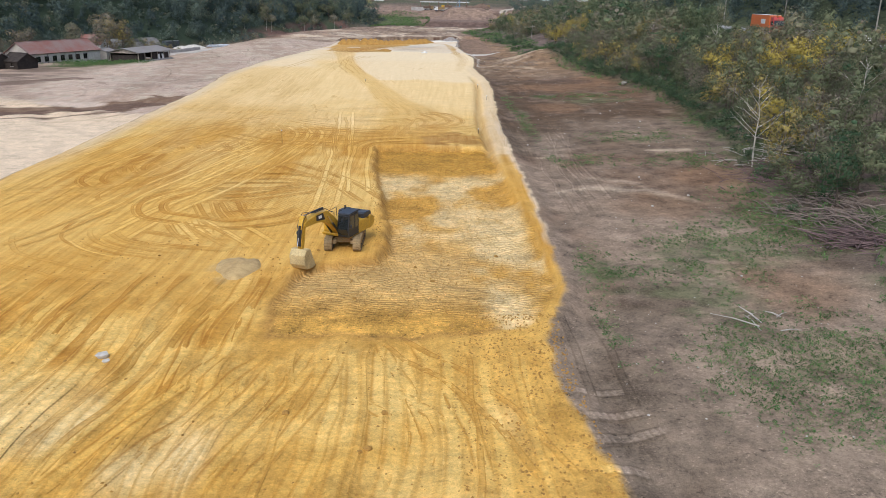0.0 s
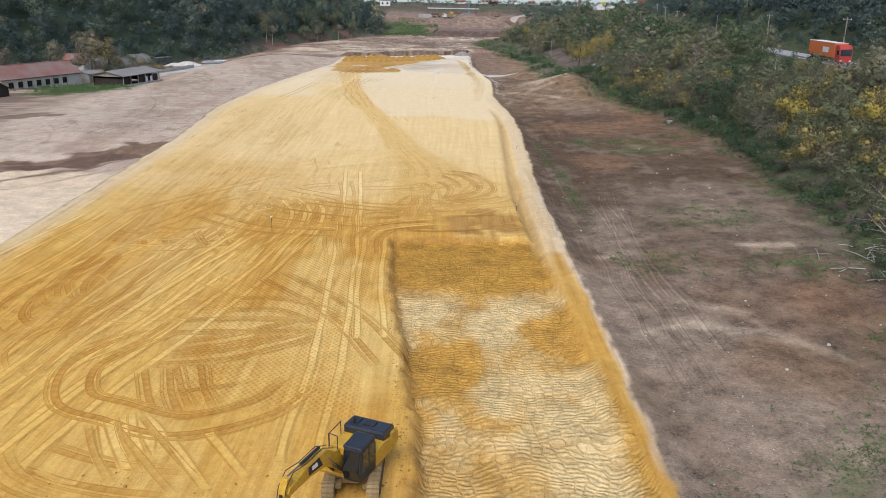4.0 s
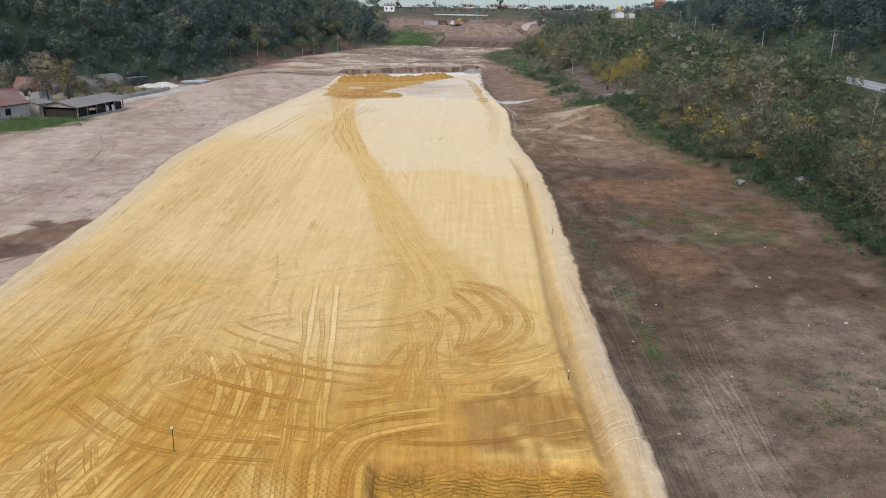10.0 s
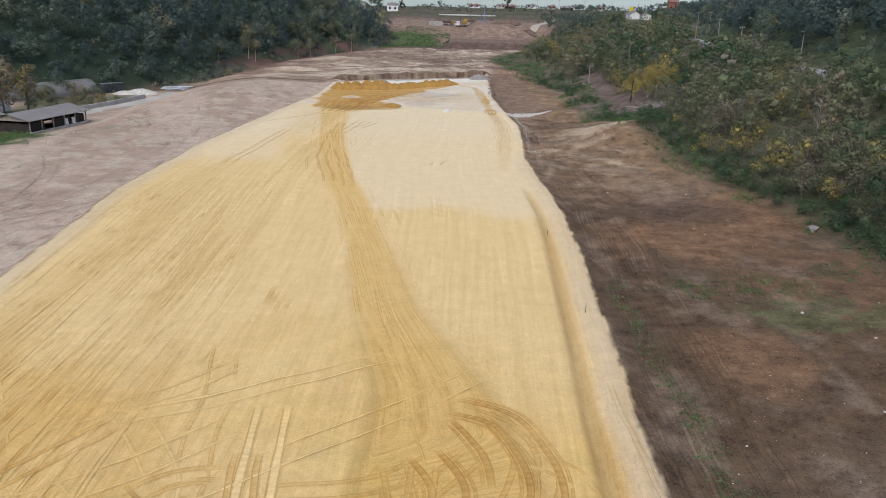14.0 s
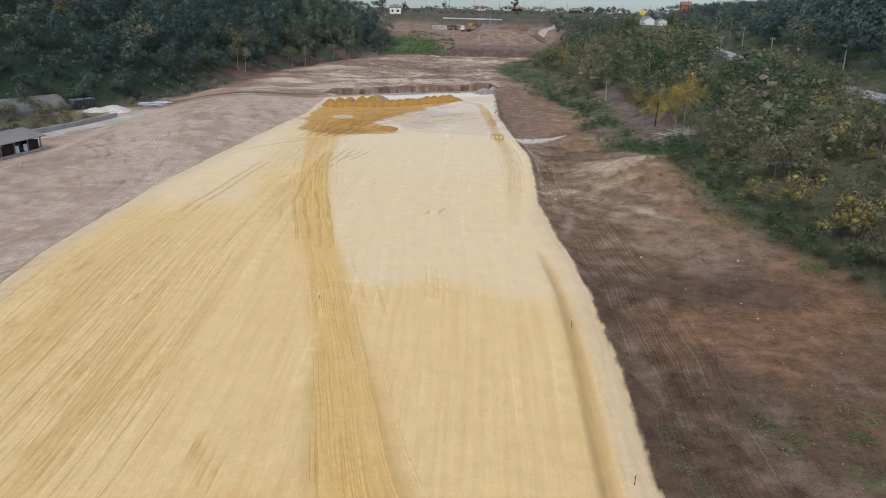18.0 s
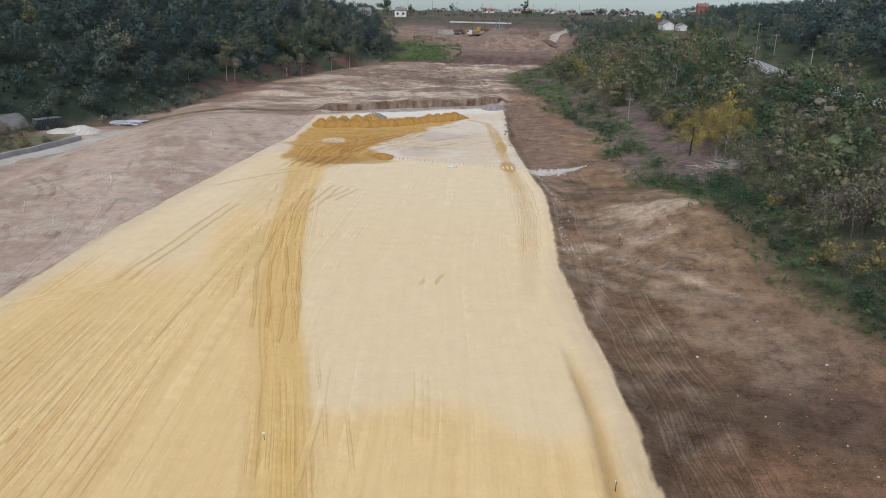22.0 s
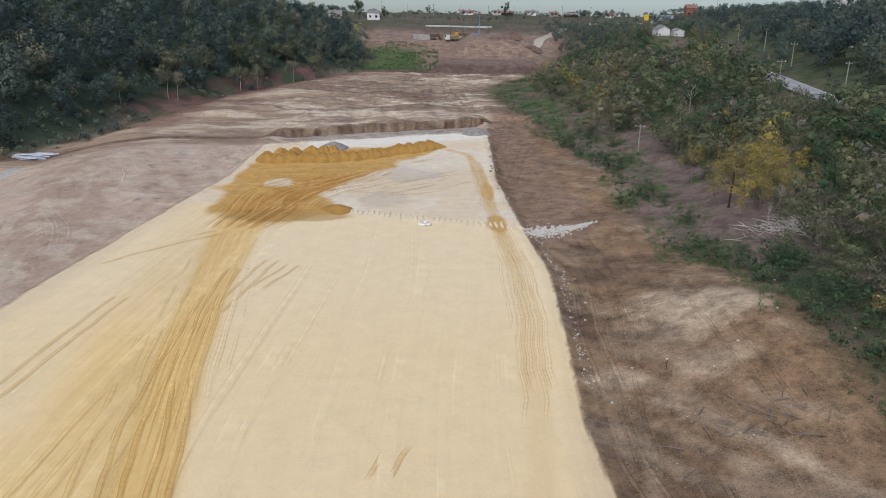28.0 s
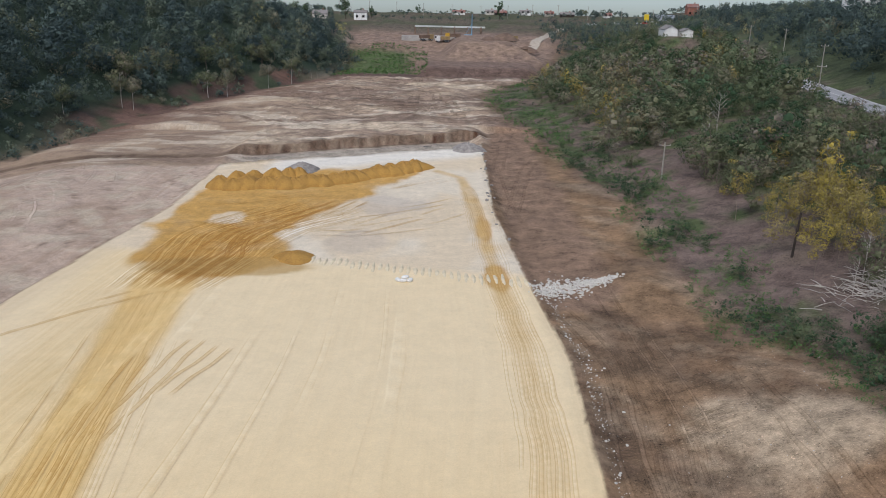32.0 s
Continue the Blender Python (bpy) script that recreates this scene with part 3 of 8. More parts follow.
    mud = lerp(mud, (0.52, 0.44, 0.345), (1 - smooth(crk, 0.0, 0.03)) * 0.7)
    mud = lerp(mud, (0.34, 0.245, 0.18), smooth(fbm(X * 0.10 + Y * 0.02, Y * 0.03, 91, 5), 0.48, 0.66) * 0.55)
    mud = lerp(mud, (0.52, 0.44, 0.34), smooth(n2, 0.5, 0.68) * 0.7)
    mud = lerp(mud, (0.68, 0.535, 0.375), smooth(-Y - 0.6 * (X + 50) + 10 * (n1 - 0.5), -133, -127) * smooth(X, -90, -70))
    mr_ = fbm(X * 0.3, Y * 0.3, 93, 5)
    for way, wide, tone_ in (([(-43.5, 148), (-48, 143), (-55, 136), (-66, 130), (-84, 121)], 5.2, (0.20, 0.128, 0.085)), ([(-47, 140), (-56, 131), (-68, 124)], 2.2, (0.15, 0.095, 0.068)), ([(-44, 141), (-50, 130.5), (-56, 124.5), (-62, 120.3), (-76, 112)], 0.75, (0.19, 0.13, 0.09)), ([(-43.5, 133), (-52, 121), (-60, 114)], 0.3, (0.34, 0.25, 0.17)), ([(-78, 178), (-86, 172), (-100, 165)], 4.0, (0.22, 0.15, 0.115))):
        dd, _ = near_line(X, Y, way)
        mud = lerp(mud, tone_, smooth(wide * (0.15 + 1.7 * mr_) - dd, -0.25, 0.45) * (0.7 + 0.5 * fbm(X * 1.1, Y * 0.7, 94, 3)))
    mud = lerp(mud, (0.58, 0.47, 0.38), 0.9 * smooth(inside_soft(X, Y, -61, 139.5, 7, 3.2) * (0.3 + 1.4 * mr_), 0.35, 0.6))
    mud = lerp(mud, (0.16, 0.115, 0.085), smooth(-X, 76, 92) * smooth(n2, 0.25, 0.6) * (1 - smooth(Y, 262, 285)) * 0.9)
    grs = smooth(inside_soft(X, Y, -91, 228, 13, 17) * (0.3 + 1.4 * n2), 0.25, 0.6) + smooth(inside_soft(X, Y, -72, 238, 6, 14) * n2, 0.3, 0.6) * 0.4
    mud = lerp(mud, (0.075, 0.10, 0.035), np.minimum(grs, 1))
    yard = smooth(inside(X, Y, [(-112, 262), (-92, 262), (-84, 300), (-92, 312), (-112, 312)]) + 5 * (n2 - 0.5), -1, 2)
    mud = lerp(mud, (0.105, 0.115, 0.06), yard * 0.85)
    c = c + (mud - c) * lf[..., None]
    wear[..., 0] = wear[..., 0] + 0.28 * lf * smooth(Y, 105, 130)
    wear[..., 2] = wear[..., 2] - 0.32 * lf
    off = 10 * smooth(Y, 285, 300) * (1 - smooth(Y, 345, 362))
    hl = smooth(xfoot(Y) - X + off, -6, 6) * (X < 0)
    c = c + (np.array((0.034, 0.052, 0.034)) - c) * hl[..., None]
    # far mud, its red bank and the green flat
    e = Y - yend(X)
    core = smooth(X, xfoot(Y) - 3, xfoot(Y) + 6) * (1 - smooth(X, xveg(Y) - 6, xveg(Y) + 2))
    fm = smooth(e, 0, 4) * core
    farm = np.zeros((*X.shape, 3)) + (0.36, 0.265, 0.19)
    farm = lerp(farm, (0.50, 0.40, 0.29), smooth(fbm(X * 0.04, Y * 0.09, 95, 4), 0.46, 0.62))
    farm = lerp(farm, (0.20, 0.135, 0.10), smooth(fbm(X * 0.035 + 3, Y * 0.06, 96, 5), 0.5, 0.62) * 0.8)
    farm = lerp(farm, (0.25, 0.18, 0.135), smooth(fbm(X * 0.12 - Y * 0.03, Y * 0.25, 98, 5), 0.5, 0.6) * 0.7)
    farm = lerp(farm, (0.58, 0.49, 0.38), smooth(fbm(X * 0.10, Y * 0.22, 99, 5), 0.56, 0.66) * 0.7)
    farm = lerp(farm, (0.36, 0.31, 0.25), smooth(e, 0, 3) * (1 - smooth(e, 10, 13)) * smooth(X, -38, -30) * (1 - smooth(X, 8, 13)))
    farm = lerp(farm, (0.165, 0.112, 0.078), smooth(e, 11.5, 12.5) * (1 - smooth(e, 14.5, 18)) * (0.5 + 0.9 * fbm(X * 1.2, Y * 0.3, 92, 3)))
    farm = lerp(farm, (0.20, 0.14, 0.11), smooth(Y, 484, 488))
    farm = lerp(farm, (0.115, 0.075, 0.06), smooth(Y, 484, 487) * (1 - smooth(Y, 494, 497)) * (0.6 + 0.4 * n2))
    farm = lerp(farm, (0.27, 0.19, 0.14), smooth(Y, 516, 522) * smooth(n2, 0.3, 0.6))
    farm = lerp(farm, (0.085, 0.115, 0.045), smooth(Y, 492, 500) * (1 - smooth(Y, 548, 562)) * (1 - smooth(X, -12, -2)) * smooth(n2, 0.05, 0.35))
    farm = lerp(farm, (0.105, 0.088, 0.062), smooth(Y + 20 * (n1 - 0.5), 598, 640) * 0.85)
    farm = lerp(farm, (0.075, 0.088, 0.045), smooth(Y, 610, 660) * smooth(fbm(X * 0.03, Y * 0.06, 87, 3), 0.48, 0.56) * 0.8)
    c = c + (farm - c) * np.maximum(fm, smooth(Y, 620, 700) * 0.7)[..., None]
    bank = np.exp(-((X - xfoot(Y) - 7) / 7) ** 2) * smooth(Y, 335, 360) * (1 - smooth(Y, 480, 500))
    c = lerp(c, (0.20, 0.12, 0.09), bank * (0.5 + 0.5 * n2))
    cut = smooth(X - xfoot(Y), -9, -5) * (1 - smooth(X - xfoot(Y) + 9 * (n2 - 0.5), 3, 9)) * smooth(Y, 352, 385) * (1 - smooth(Y, 470, 495))
    c = lerp(c, (0.105, 0.068, 0.055), cut * 0.9)
    c = lerp(c, (0.19, 0.115, 0.09), cut * smooth(fbm(X * 0.12, Y * 0.08, 89, 4), 0.52, 0.62) * 0.8)
    c = lerp(c, (0.055, 0.085, 0.045), cut * smooth(fbm(X * 0.1 + 4, Y * 0.07, 88, 4), 0.54, 0.62) * 0.8)
    # haul road by the right side beyond the rubble
    hr, _ = near_line(X, Y, [(18, 268), (19, 300), (18, 340), (22, 372)])
    c = lerp(c, (0.24, 0.158, 0.108), smooth(-hr + 2.5 * (n2 - 0.5), -6.5, -4) * (X > 13) * (0.7 + 0.5 * n1))
    # ---- the fill
    fray = (fbm(X * 0.9, Y * 0.9, 77, 3) - 0.5) * 0.5
    s = smooth(dl + fray, -0.25, 0.2) * smooth(dr + fray, -0.2, 0.15) * (1 - smooth(e + wob, -1, 1))
    f = np.zeros((*X.shape, 3)) + (0.70, 0.44, 0.125)
    pale = smooth(Y + (n1 - 0.5) * 60 + X * 0.4, 80, 142)
    f = lerp(f, (0.775, 0.565, 0.270), pale)
    cream = smooth(Y + (n1 - 0.5) * 26, 172, 180) * smooth(X - xband(Y), 1.5, 3.0)
    cream = np.maximum(cream, smooth(Y + (n1 - 0.5) * 30, 205, 222) * smooth(-(X - xband(Y)), 7, 12))
    f = lerp(f, (0.775, 0.612, 0.375), 0.9 * cream)
    f = lerp(f, (0.765, 0.63, 0.42), smooth(Y, 225, 250) * 0.7)
    f = lerp(f, (0.60, 0.335, 0.07), smooth(fbm(X * 0.10, Y * 0.05, 101, 4), 0.48, 0.62) * (1 - pale) * 0.85)
    f = lerp(f, (0.76, 0.535, 0.195), smooth(fbm(X * 0.13, Y * 0.06, 103, 4), 0.5, 0.64) * (1 - pale) * 0.8)
    # deep ochre ground round the machine
    f = lerp(f, (0.665, 0.385, 0.085), 0.55 * smooth(-Y + 10 * (n1 - 0.5), -80, -58))
    och = smooth(-Y, -64, -38) * smooth(n2 * 0.6 + fbm(X * 0.11, Y * 0.08, 105, 3) * 0.6, 0.48, 0.72)
    f = lerp(f, (0.57, 0.315, 0.065), och * 0.9)
    f = lerp(f, (0.74, 0.56, 0.27), smooth(-Y, -38, -28) * smooth(fbm(X * 0.25, Y * 0.1, 109, 3), 0.42, 0.65) * 0.7)
    # left margin, pale outside and streaky within
    f = lerp(f, (0.67, 0.54, 0.36), 0.8 * (1 - smooth(dl, 0.6, 4.0)) * smooth(Y, 70, 110))
    lw = smooth(dl, 3, 8) * (1 - smooth(dl, 17, 27)) * (1 - smooth(Y, 170, 215)) * smooth(Y, 60, 95)
    f = lerp(f, (0.62, 0.41, 0.155), lw * smooth(fbm(X * 0.3, Y * 0.035, 107, 4), 0.45, 0.6) * 0.4)
    # haul track
    half = np.interp(Y, [112, 122, 140, 170, 240, 276], [6.6, 5.2, 3.4, 2.2, 2.6, 4.0])
    bnd = smooth(half - np.abs(X - xband(Y)) + wob * 0.5, -0.6, 0.9) * smooth(Y, 108, 126) * (1 - smooth(Y, 274, 282))
    f = lerp(f, (0.70, 0.46, 0.155), (0.62 + 0.25 * (n2 - 0.5)) * bnd)
    side = smooth(X - xband(Y), -12, -3) * (1 - smooth(X - xband(Y), -3, 0)) * smooth(Y, 190, 230) * smooth(n1, 0.35, 0.6)
    f = lerp(f, (0.64, 0.46, 0.20), 0.5 * side)
    # trench floor
    tr = inside(X, Y, TRENCH) + (fbm(X * 0.8, Y * 0.8, 41, 3) - 0.5) * 0.9
    tin = smooth(tr, 0, 0.5)
    tf = np.zeros((*X.shape, 3)) + (0.58, 0.325, 0.07)
    chalk = smooth(fbm(X * 0.2, Y * 0.12, 111, 5), 0.38, 0.62) * (1 - smooth(Y + 3 * (n2 - 0.5), 82, 88)) * np.maximum(0.45 * smooth(Y, 42, 50), np.maximum(smooth(Y + 5 * (n2 - 0.5), 56, 63), smooth(X + 3 * (n2 - 0.5), 4.5, 6.5)))
    tf = lerp(tf, (0.735, 0.555, 0.28), chalk)
    tf = lerp(tf, (0.51, 0.285, 0.055), smooth(Y + 5 * (n2 - 0.5), 83, 89))
    f = f + (tf - f) * tin[..., None]
    # dark shading of the cut's walls, painted into the soil colour
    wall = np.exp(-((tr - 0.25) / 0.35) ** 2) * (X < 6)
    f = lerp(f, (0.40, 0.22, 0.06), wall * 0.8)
    fan = inside_soft(X, Y, 5.0, 104, 4.6, 5.5)
    f = lerp(f, (0.46, 0.26, 0.075), smooth(fan * (0.1 + 1.8 * fbm(X * 0.45, Y * 0.45, 76, 4)), 0.28, 0.6) * (1 - tin))
    # coarse patch by the bucket
    f = lerp(f, (0.50, 0.36, 0.17), 0.5 * smooth(inside_soft(X, Y, -11.6, 51.8, 2.0, 3.2) * (0.1 + 1.8 * fbm(X * 0.9, Y * 0.6, 73, 4)), 0.4, 0.7))
    # white bank along the edge
    ledge = smooth(Y, 86, 96) * (1 - smooth(Y, 205, 225))
    bankw = ledge * (1 - smooth(dr, 1.6, 2.8))
    f = lerp(f, (0.68, 0.53, 0.335), bankw * (0.7 + 0.3 * n2))
    f = lerp(f, (0.69, 0.56, 0.39), ledge * (1 - smooth(Y, 118, 130)) * (1 - smooth(dr, 0.2, 1.2)))
    gd = np.exp(-((xr(Y) - 2.6 - np.interp(Y, [95, 130, 230], [0, 0.6, 0]) - X) / 0.5) ** 2) * smooth(Y, 92, 100) * (1 - smooth(Y, 186, 196))
    f = lerp(f, (0.47, 0.33, 0.15), gd * 0.8)
    f = lerp(f, (0.54, 0.31, 0.07), np.exp(-((dr - 1.1) / 0.8) ** 2) * (1 - smooth(Y, 92, 98)) * smooth(n2, 0.25, 0.5))
    f = lerp(f, (0.66, 0.52, 0.36), (1 - smooth(dr, 0.1, 0.5)) * (1 - smooth(Y, 92, 98)) * smooth(Y, 56, 62))
    # far platform: chalk, ochre dump ground, gravel
    plat = smooth(Y + X * 0.18, 272, 276)
    pf = np.zeros((*X.shape, 3)) + (0.68, 0.56, 0.40)
    pf = lerp(pf, (0.70, 0.61, 0.475), smooth(fbm(X * 0.08, Y * 0.06, 121, 4), 0.45, 0.6))
    pr = fbm(X * 0.22 + Y * 0.05, Y * 0.16 - X * 0.05, 123, 5)
    pf = lerp(pf, (0.44, 0.38, 0.33), smooth(inside_soft(X, Y, -3, 303, 9, 7) * (0.1 + 1.8 * pr), 0.4, 0.8) * 0.45)
    pf = lerp(pf, (0.50, 0.42, 0.34), smooth(inside_soft(X, Y, -8, 286, 7, 7) * (0.1 + 1.8 * pr), 0.4, 0.8) * 0.5)
    pf = lerp(pf, (0.74, 0.69, 0.60), smooth(e, -13, -5) * (1 - smooth(np.abs(X - 5), 30, 34)))
    f = f + (pf - f) * plat[..., None]
    br = inside(X, Y, BROWN) + wob * 1.6 + (pr - 0.5) * 5
    brn = smooth(br, -0.8, 1.2) * (1 - 0.75 * smooth(inside_soft(X + 3 * n2, Y + 4 * n1, -24.2, 296, 2.8, 3.6) * (0.5 + pr), 0.4, 0.6))
    f = lerp(f, (0.55, 0.325, 0.10), np.minimum(brn * (0.80 + 0.4 * n2), 1))
    f = lerp(f, (0.48, 0.27, 0.08), 0.85 * smooth(inside_soft(X, Y, 10.3, 272, 1.7, 6) * (0.1 + 1.8 * pr), 0.3, 0.6))
    f = lerp(f, (0.50, 0.29, 0.09), 0.7 * smooth(inside_soft(X, Y, 10, 291, 1.2, 7) * (0.1 + 1.8 * pr), 0.3, 0.6))
    f = lerp(f, (0.43, 0.27, 0.095), smooth(inside_soft(X, Y, -22, 274, 11, 3.6) * (0.6 + 0.6 * n2), 0.3, 0.5) * 0.75)
    rt, _ = near_line(X, Y, [(4, 327), (8, 322), (9.6, 300), (9.9, 285), (10.2, 272), (11.2, 255), (11.4, 244), (10.6, 230), (9, 205)])
    f = lerp(f, (0.56, 0.36, 0.13), smooth(-rt + 1.2 * (pr - 0.5), -1.5, -0.3) * (0.25 + 0.6 * smooth(Y, 240, 275)) * (0.5 + 0.5 * n2))
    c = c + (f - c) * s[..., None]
    streak = 0.34 + 0.28 * lw + 0.2 * bnd + 0.45 * (1 - pale) - 0.22 * cream
    wear[..., 0] = wear[..., 0] * (1 - s) + s * np.clip(streak, 0.08, 1) * (1 - tin) * (1 - 0.6 * plat) * (1 - 0.5 * smooth(-Y, -50, -40))
    padded = smooth(inside(X, Y, [(-15, 99), (-19, 80), (-17, 66), (-4, 62), (-5, 99)]) + 4 * (n1 - 0.5), -1, 2) * (1 - tin)
    wear[..., 1] = s * np.clip(tin * smooth(Y, 40, 46), 0, 1)
    wear[..., 2] = wear[..., 2] * (1 - s) + s * (0.40 - 0.22 * smooth(Y, 105, 170) * (1 - plat) + 0.45 * tin + 0.3 * brn + 0.35 * smooth(-Y, -52, -36))
    # flow coordinate for the streaks
    u = (X - xl(Y)) / (xr(Y) - xl(Y)) * 56
    u = u + (X - xband(Y) - u) * bnd
    flow = np.stack([u, Y, s * padded * 0.7], -1)
    return c, wear, flow


SOIL, WEAR, FLOW = paint(X, Y, Z)
ny, nx = X.shape
idx = np.arange(nx * ny).reshape(ny, nx)
quads = np.stack([idx[:-1, :-1], idx[:-1, 1:], idx[1:, 1:], idx[1:, :-1]], -1).reshape(-1, 4)
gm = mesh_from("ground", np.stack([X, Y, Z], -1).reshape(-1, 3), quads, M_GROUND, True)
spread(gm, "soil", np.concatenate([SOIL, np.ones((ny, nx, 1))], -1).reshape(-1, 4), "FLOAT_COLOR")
spread(gm, "wear", WEAR.reshape(-1, 3), "FLOAT_VECTOR")
spread(gm, "flow", FLOW.reshape(-1, 3), "FLOAT_VECTOR")
tagged(new("ground", gm), "ochre sand fill, brown earth and muddy plain", "ground", kind="structure")

# ---------------------------------------------------------------- plants
def quads_at(c, nrm, size, r):
    """One irregular leaf spray at each centre: four corners each, facing roughly nrm."""
    n = len(c)
    nrm = nrm / np.maximum(np.linalg.norm(nrm, axis=1, keepdims=True), 1e-6)
    a = np.cross(nrm, r.normal(size=(n, 3)))
    a /= np.maximum(np.linalg.norm(a, axis=1, keepdims=True), 1e-6)
    b = np.cross(nrm, a)
    s = size[:, None]
    k = r.uniform(0.6, 1.25, (n, 4, 1))
    v = np.stack([c - a * s * k[:, 0], c - b * s * 0.75 * k[:, 1] + nrm * s * 0.2, c + a * s * k[:, 2], c + b * s * 0.75 * k[:, 3] - nrm * s * 0.25], 1)
    return v.reshape(-1, 3), np.arange(4 * n).reshape(-1, 4)


def chips_at(c, nrm, size, r):
    """One three-cornered leaf spray at each centre."""
    v, _ = quads_at(c, nrm, size, r)
    v = v.reshape(-1, 4, 3)[:, :3].reshape(-1, 3)
    return v, np.arange(len(v)).reshape(-1, 3)


def crown_points(r, n, lobes, spread_, flat=0.85, low=0.32, top=1.0, shell=0.62):
    """Leaf centres, outward normals and the lobes of an uneven crown one unit high."""
    mid = (low + top) / 2
    lc = r.normal(size=(lobes, 3)) * (spread_ * 0.48, spread_ * 0.48, (top - low) * 0.23) + (0, 0, mid)
    lr = r.uniform(0.22, 0.48, lobes) * spread_
    lc[0], lr[0] = (0, 0, mid), spread_ * 0.62
    k = int(n * 2.6)
    w = r.choice(lobes, k, p=lr ** 2 / (lr ** 2).sum())
    d = r.normal(size=(k, 3))
    d /= np.linalg.norm(d, axis=1, keepdims=True)
    rad = lr[w] * (shell + (1.12 - shell) * r.random(k) ** 0.6)
    p = lc[w] + d * rad[:, None] * (1, 1, flat)
    # leaves buried in another lobe are never seen
    gap = np.linalg.norm((p[:, None] - lc[None]) / (1, 1, flat), axis=2) / lr[None]
    gap[np.arange(k), w] = 9
    ok = np.flatnonzero((gap.min(1) > 0.88) & (p[:, 2] > low * 0.5))[:n]
    p, d = p[ok], d[ok]
    p[:, 2] = np.minimum(p[:, 2], top * 1.08)
    return p, d + r.normal(size=p.shape) * 0.22 + (0, 0, 0.15), (lc, lr, flat)


def dome():
    """Corners of the triangles of a ball, three by three."""
    bm = BM()
    bmesh.ops.create_icosphere(bm, subdivisions=1, radius=1.0)
    out = np.array([[v.co[:] for v in f.verts] for f in bm.faces])
    bm.free()
    return out


DOME = dome()


def leafy(p, d, size, lobes, r, core=0.34):
    """Leaf sprays over the lumpy foliage mass of each lobe, with normals that follow lobe and crown."""
    v, _ = chips_at(p, d, r.uniform(0.6, 1.35, len(p)) * size, r)
    mid = p.mean(0)
    nv = np.repeat(d / np.maximum(np.linalg.norm(d, axis=1, keepdims=True), 1e-6), 3, 0)
    if core:
        lc, lr, flat = lobes
        vs, ns = [v], [nv]
        for c_, r_ in zip(lc, lr):
            t = DOME
            k = r.uniform(0, 6.28, 3)
            rough = np.sin((t * (127.1, 311.7, 74.7)).round(2).sum(-1, keepdims=True) + k[0]) * 43758.5
            bulge = (0.76 + 0.46 * (rough - np.floor(rough))) * (1 + 0.15 * np.sin(3.1 * t[..., :1] + k[1]) + 0.15 * np.sin(3.7 * t[..., 1:2] + k[2]))
            w = c_ + t * bulge * (r_ * core) * (1, 1, flat)
            cen = w.mean(1)
            gap = np.linalg.norm((cen[:, None] - lc[None]) / (1, 1, flat), axis=2) / lr[None]
            ok = (np.sort(gap, 1)[:, 1] > 0.72 if len(lc) > 1 else np.ones(len(cen), bool)) & (cen[:, 2] > 0)
            vs.append(w[ok].reshape(-1, 3))
            fn = np.cross(w[:, 1] - w[:, 0], w[:, 2] - w[:, 0])
            fn /= np.maximum(np.linalg.norm(fn, axis=1, keepdims=True), 1e-9)
            ns.append((0.5 * t + 0.6 * fn[:, None])[ok].reshape(-1, 3))
        v, nv = np.concatenate(vs), np.concatenate(ns)
    out = v - mid
    out /= np.maximum(np.linalg.norm(out, axis=1, keepdims=True), 1e-6)
    nv = 0.65 * nv + 0.5 * out + (0, 0, 0.05)
    nv /= np.maximum(np.linalg.norm(nv, axis=1, keepdims=True), 1e-6)
    return v, np.arange(len(v)).reshape(-1, 3), nv


def stick(path, radii, seg=5):
    """A bent tapering stem through points."""
    path = np.asarray(path, float)
    ang = np.arange(seg) * 2 * math.pi / seg
    vs, fs = [], []
    for i, (p, rr) in enumerate(zip(path, radii)):
        t = path[min(i + 1, len(path) - 1)] - path[max(i - 1, 0)]
        t /= np.linalg.norm(t)
        a = np.cross(t, (0.3, 0.9, 0.2))
        a /= np.linalg.norm(a)
        b = np.cross(t, a)
        vs += [p + rr * (math.cos(q) * a + math.sin(q) * b) for q in ang]
        if i:
            o = (i - 1) * seg
            fs += [(o + j, o + (j + 1) % seg, o + seg + (j + 1) % seg, o + seg + j) for j in range(seg)]
    return np.array(vs), np.array(fs)


def join(parts):
    vs, fs, o = [], [], 0
    for v, f in parts:
        vs.append(v)
        fs.append(f + o)
        o += len(v)
    return np.concatenate(vs), np.concatenate(fs)


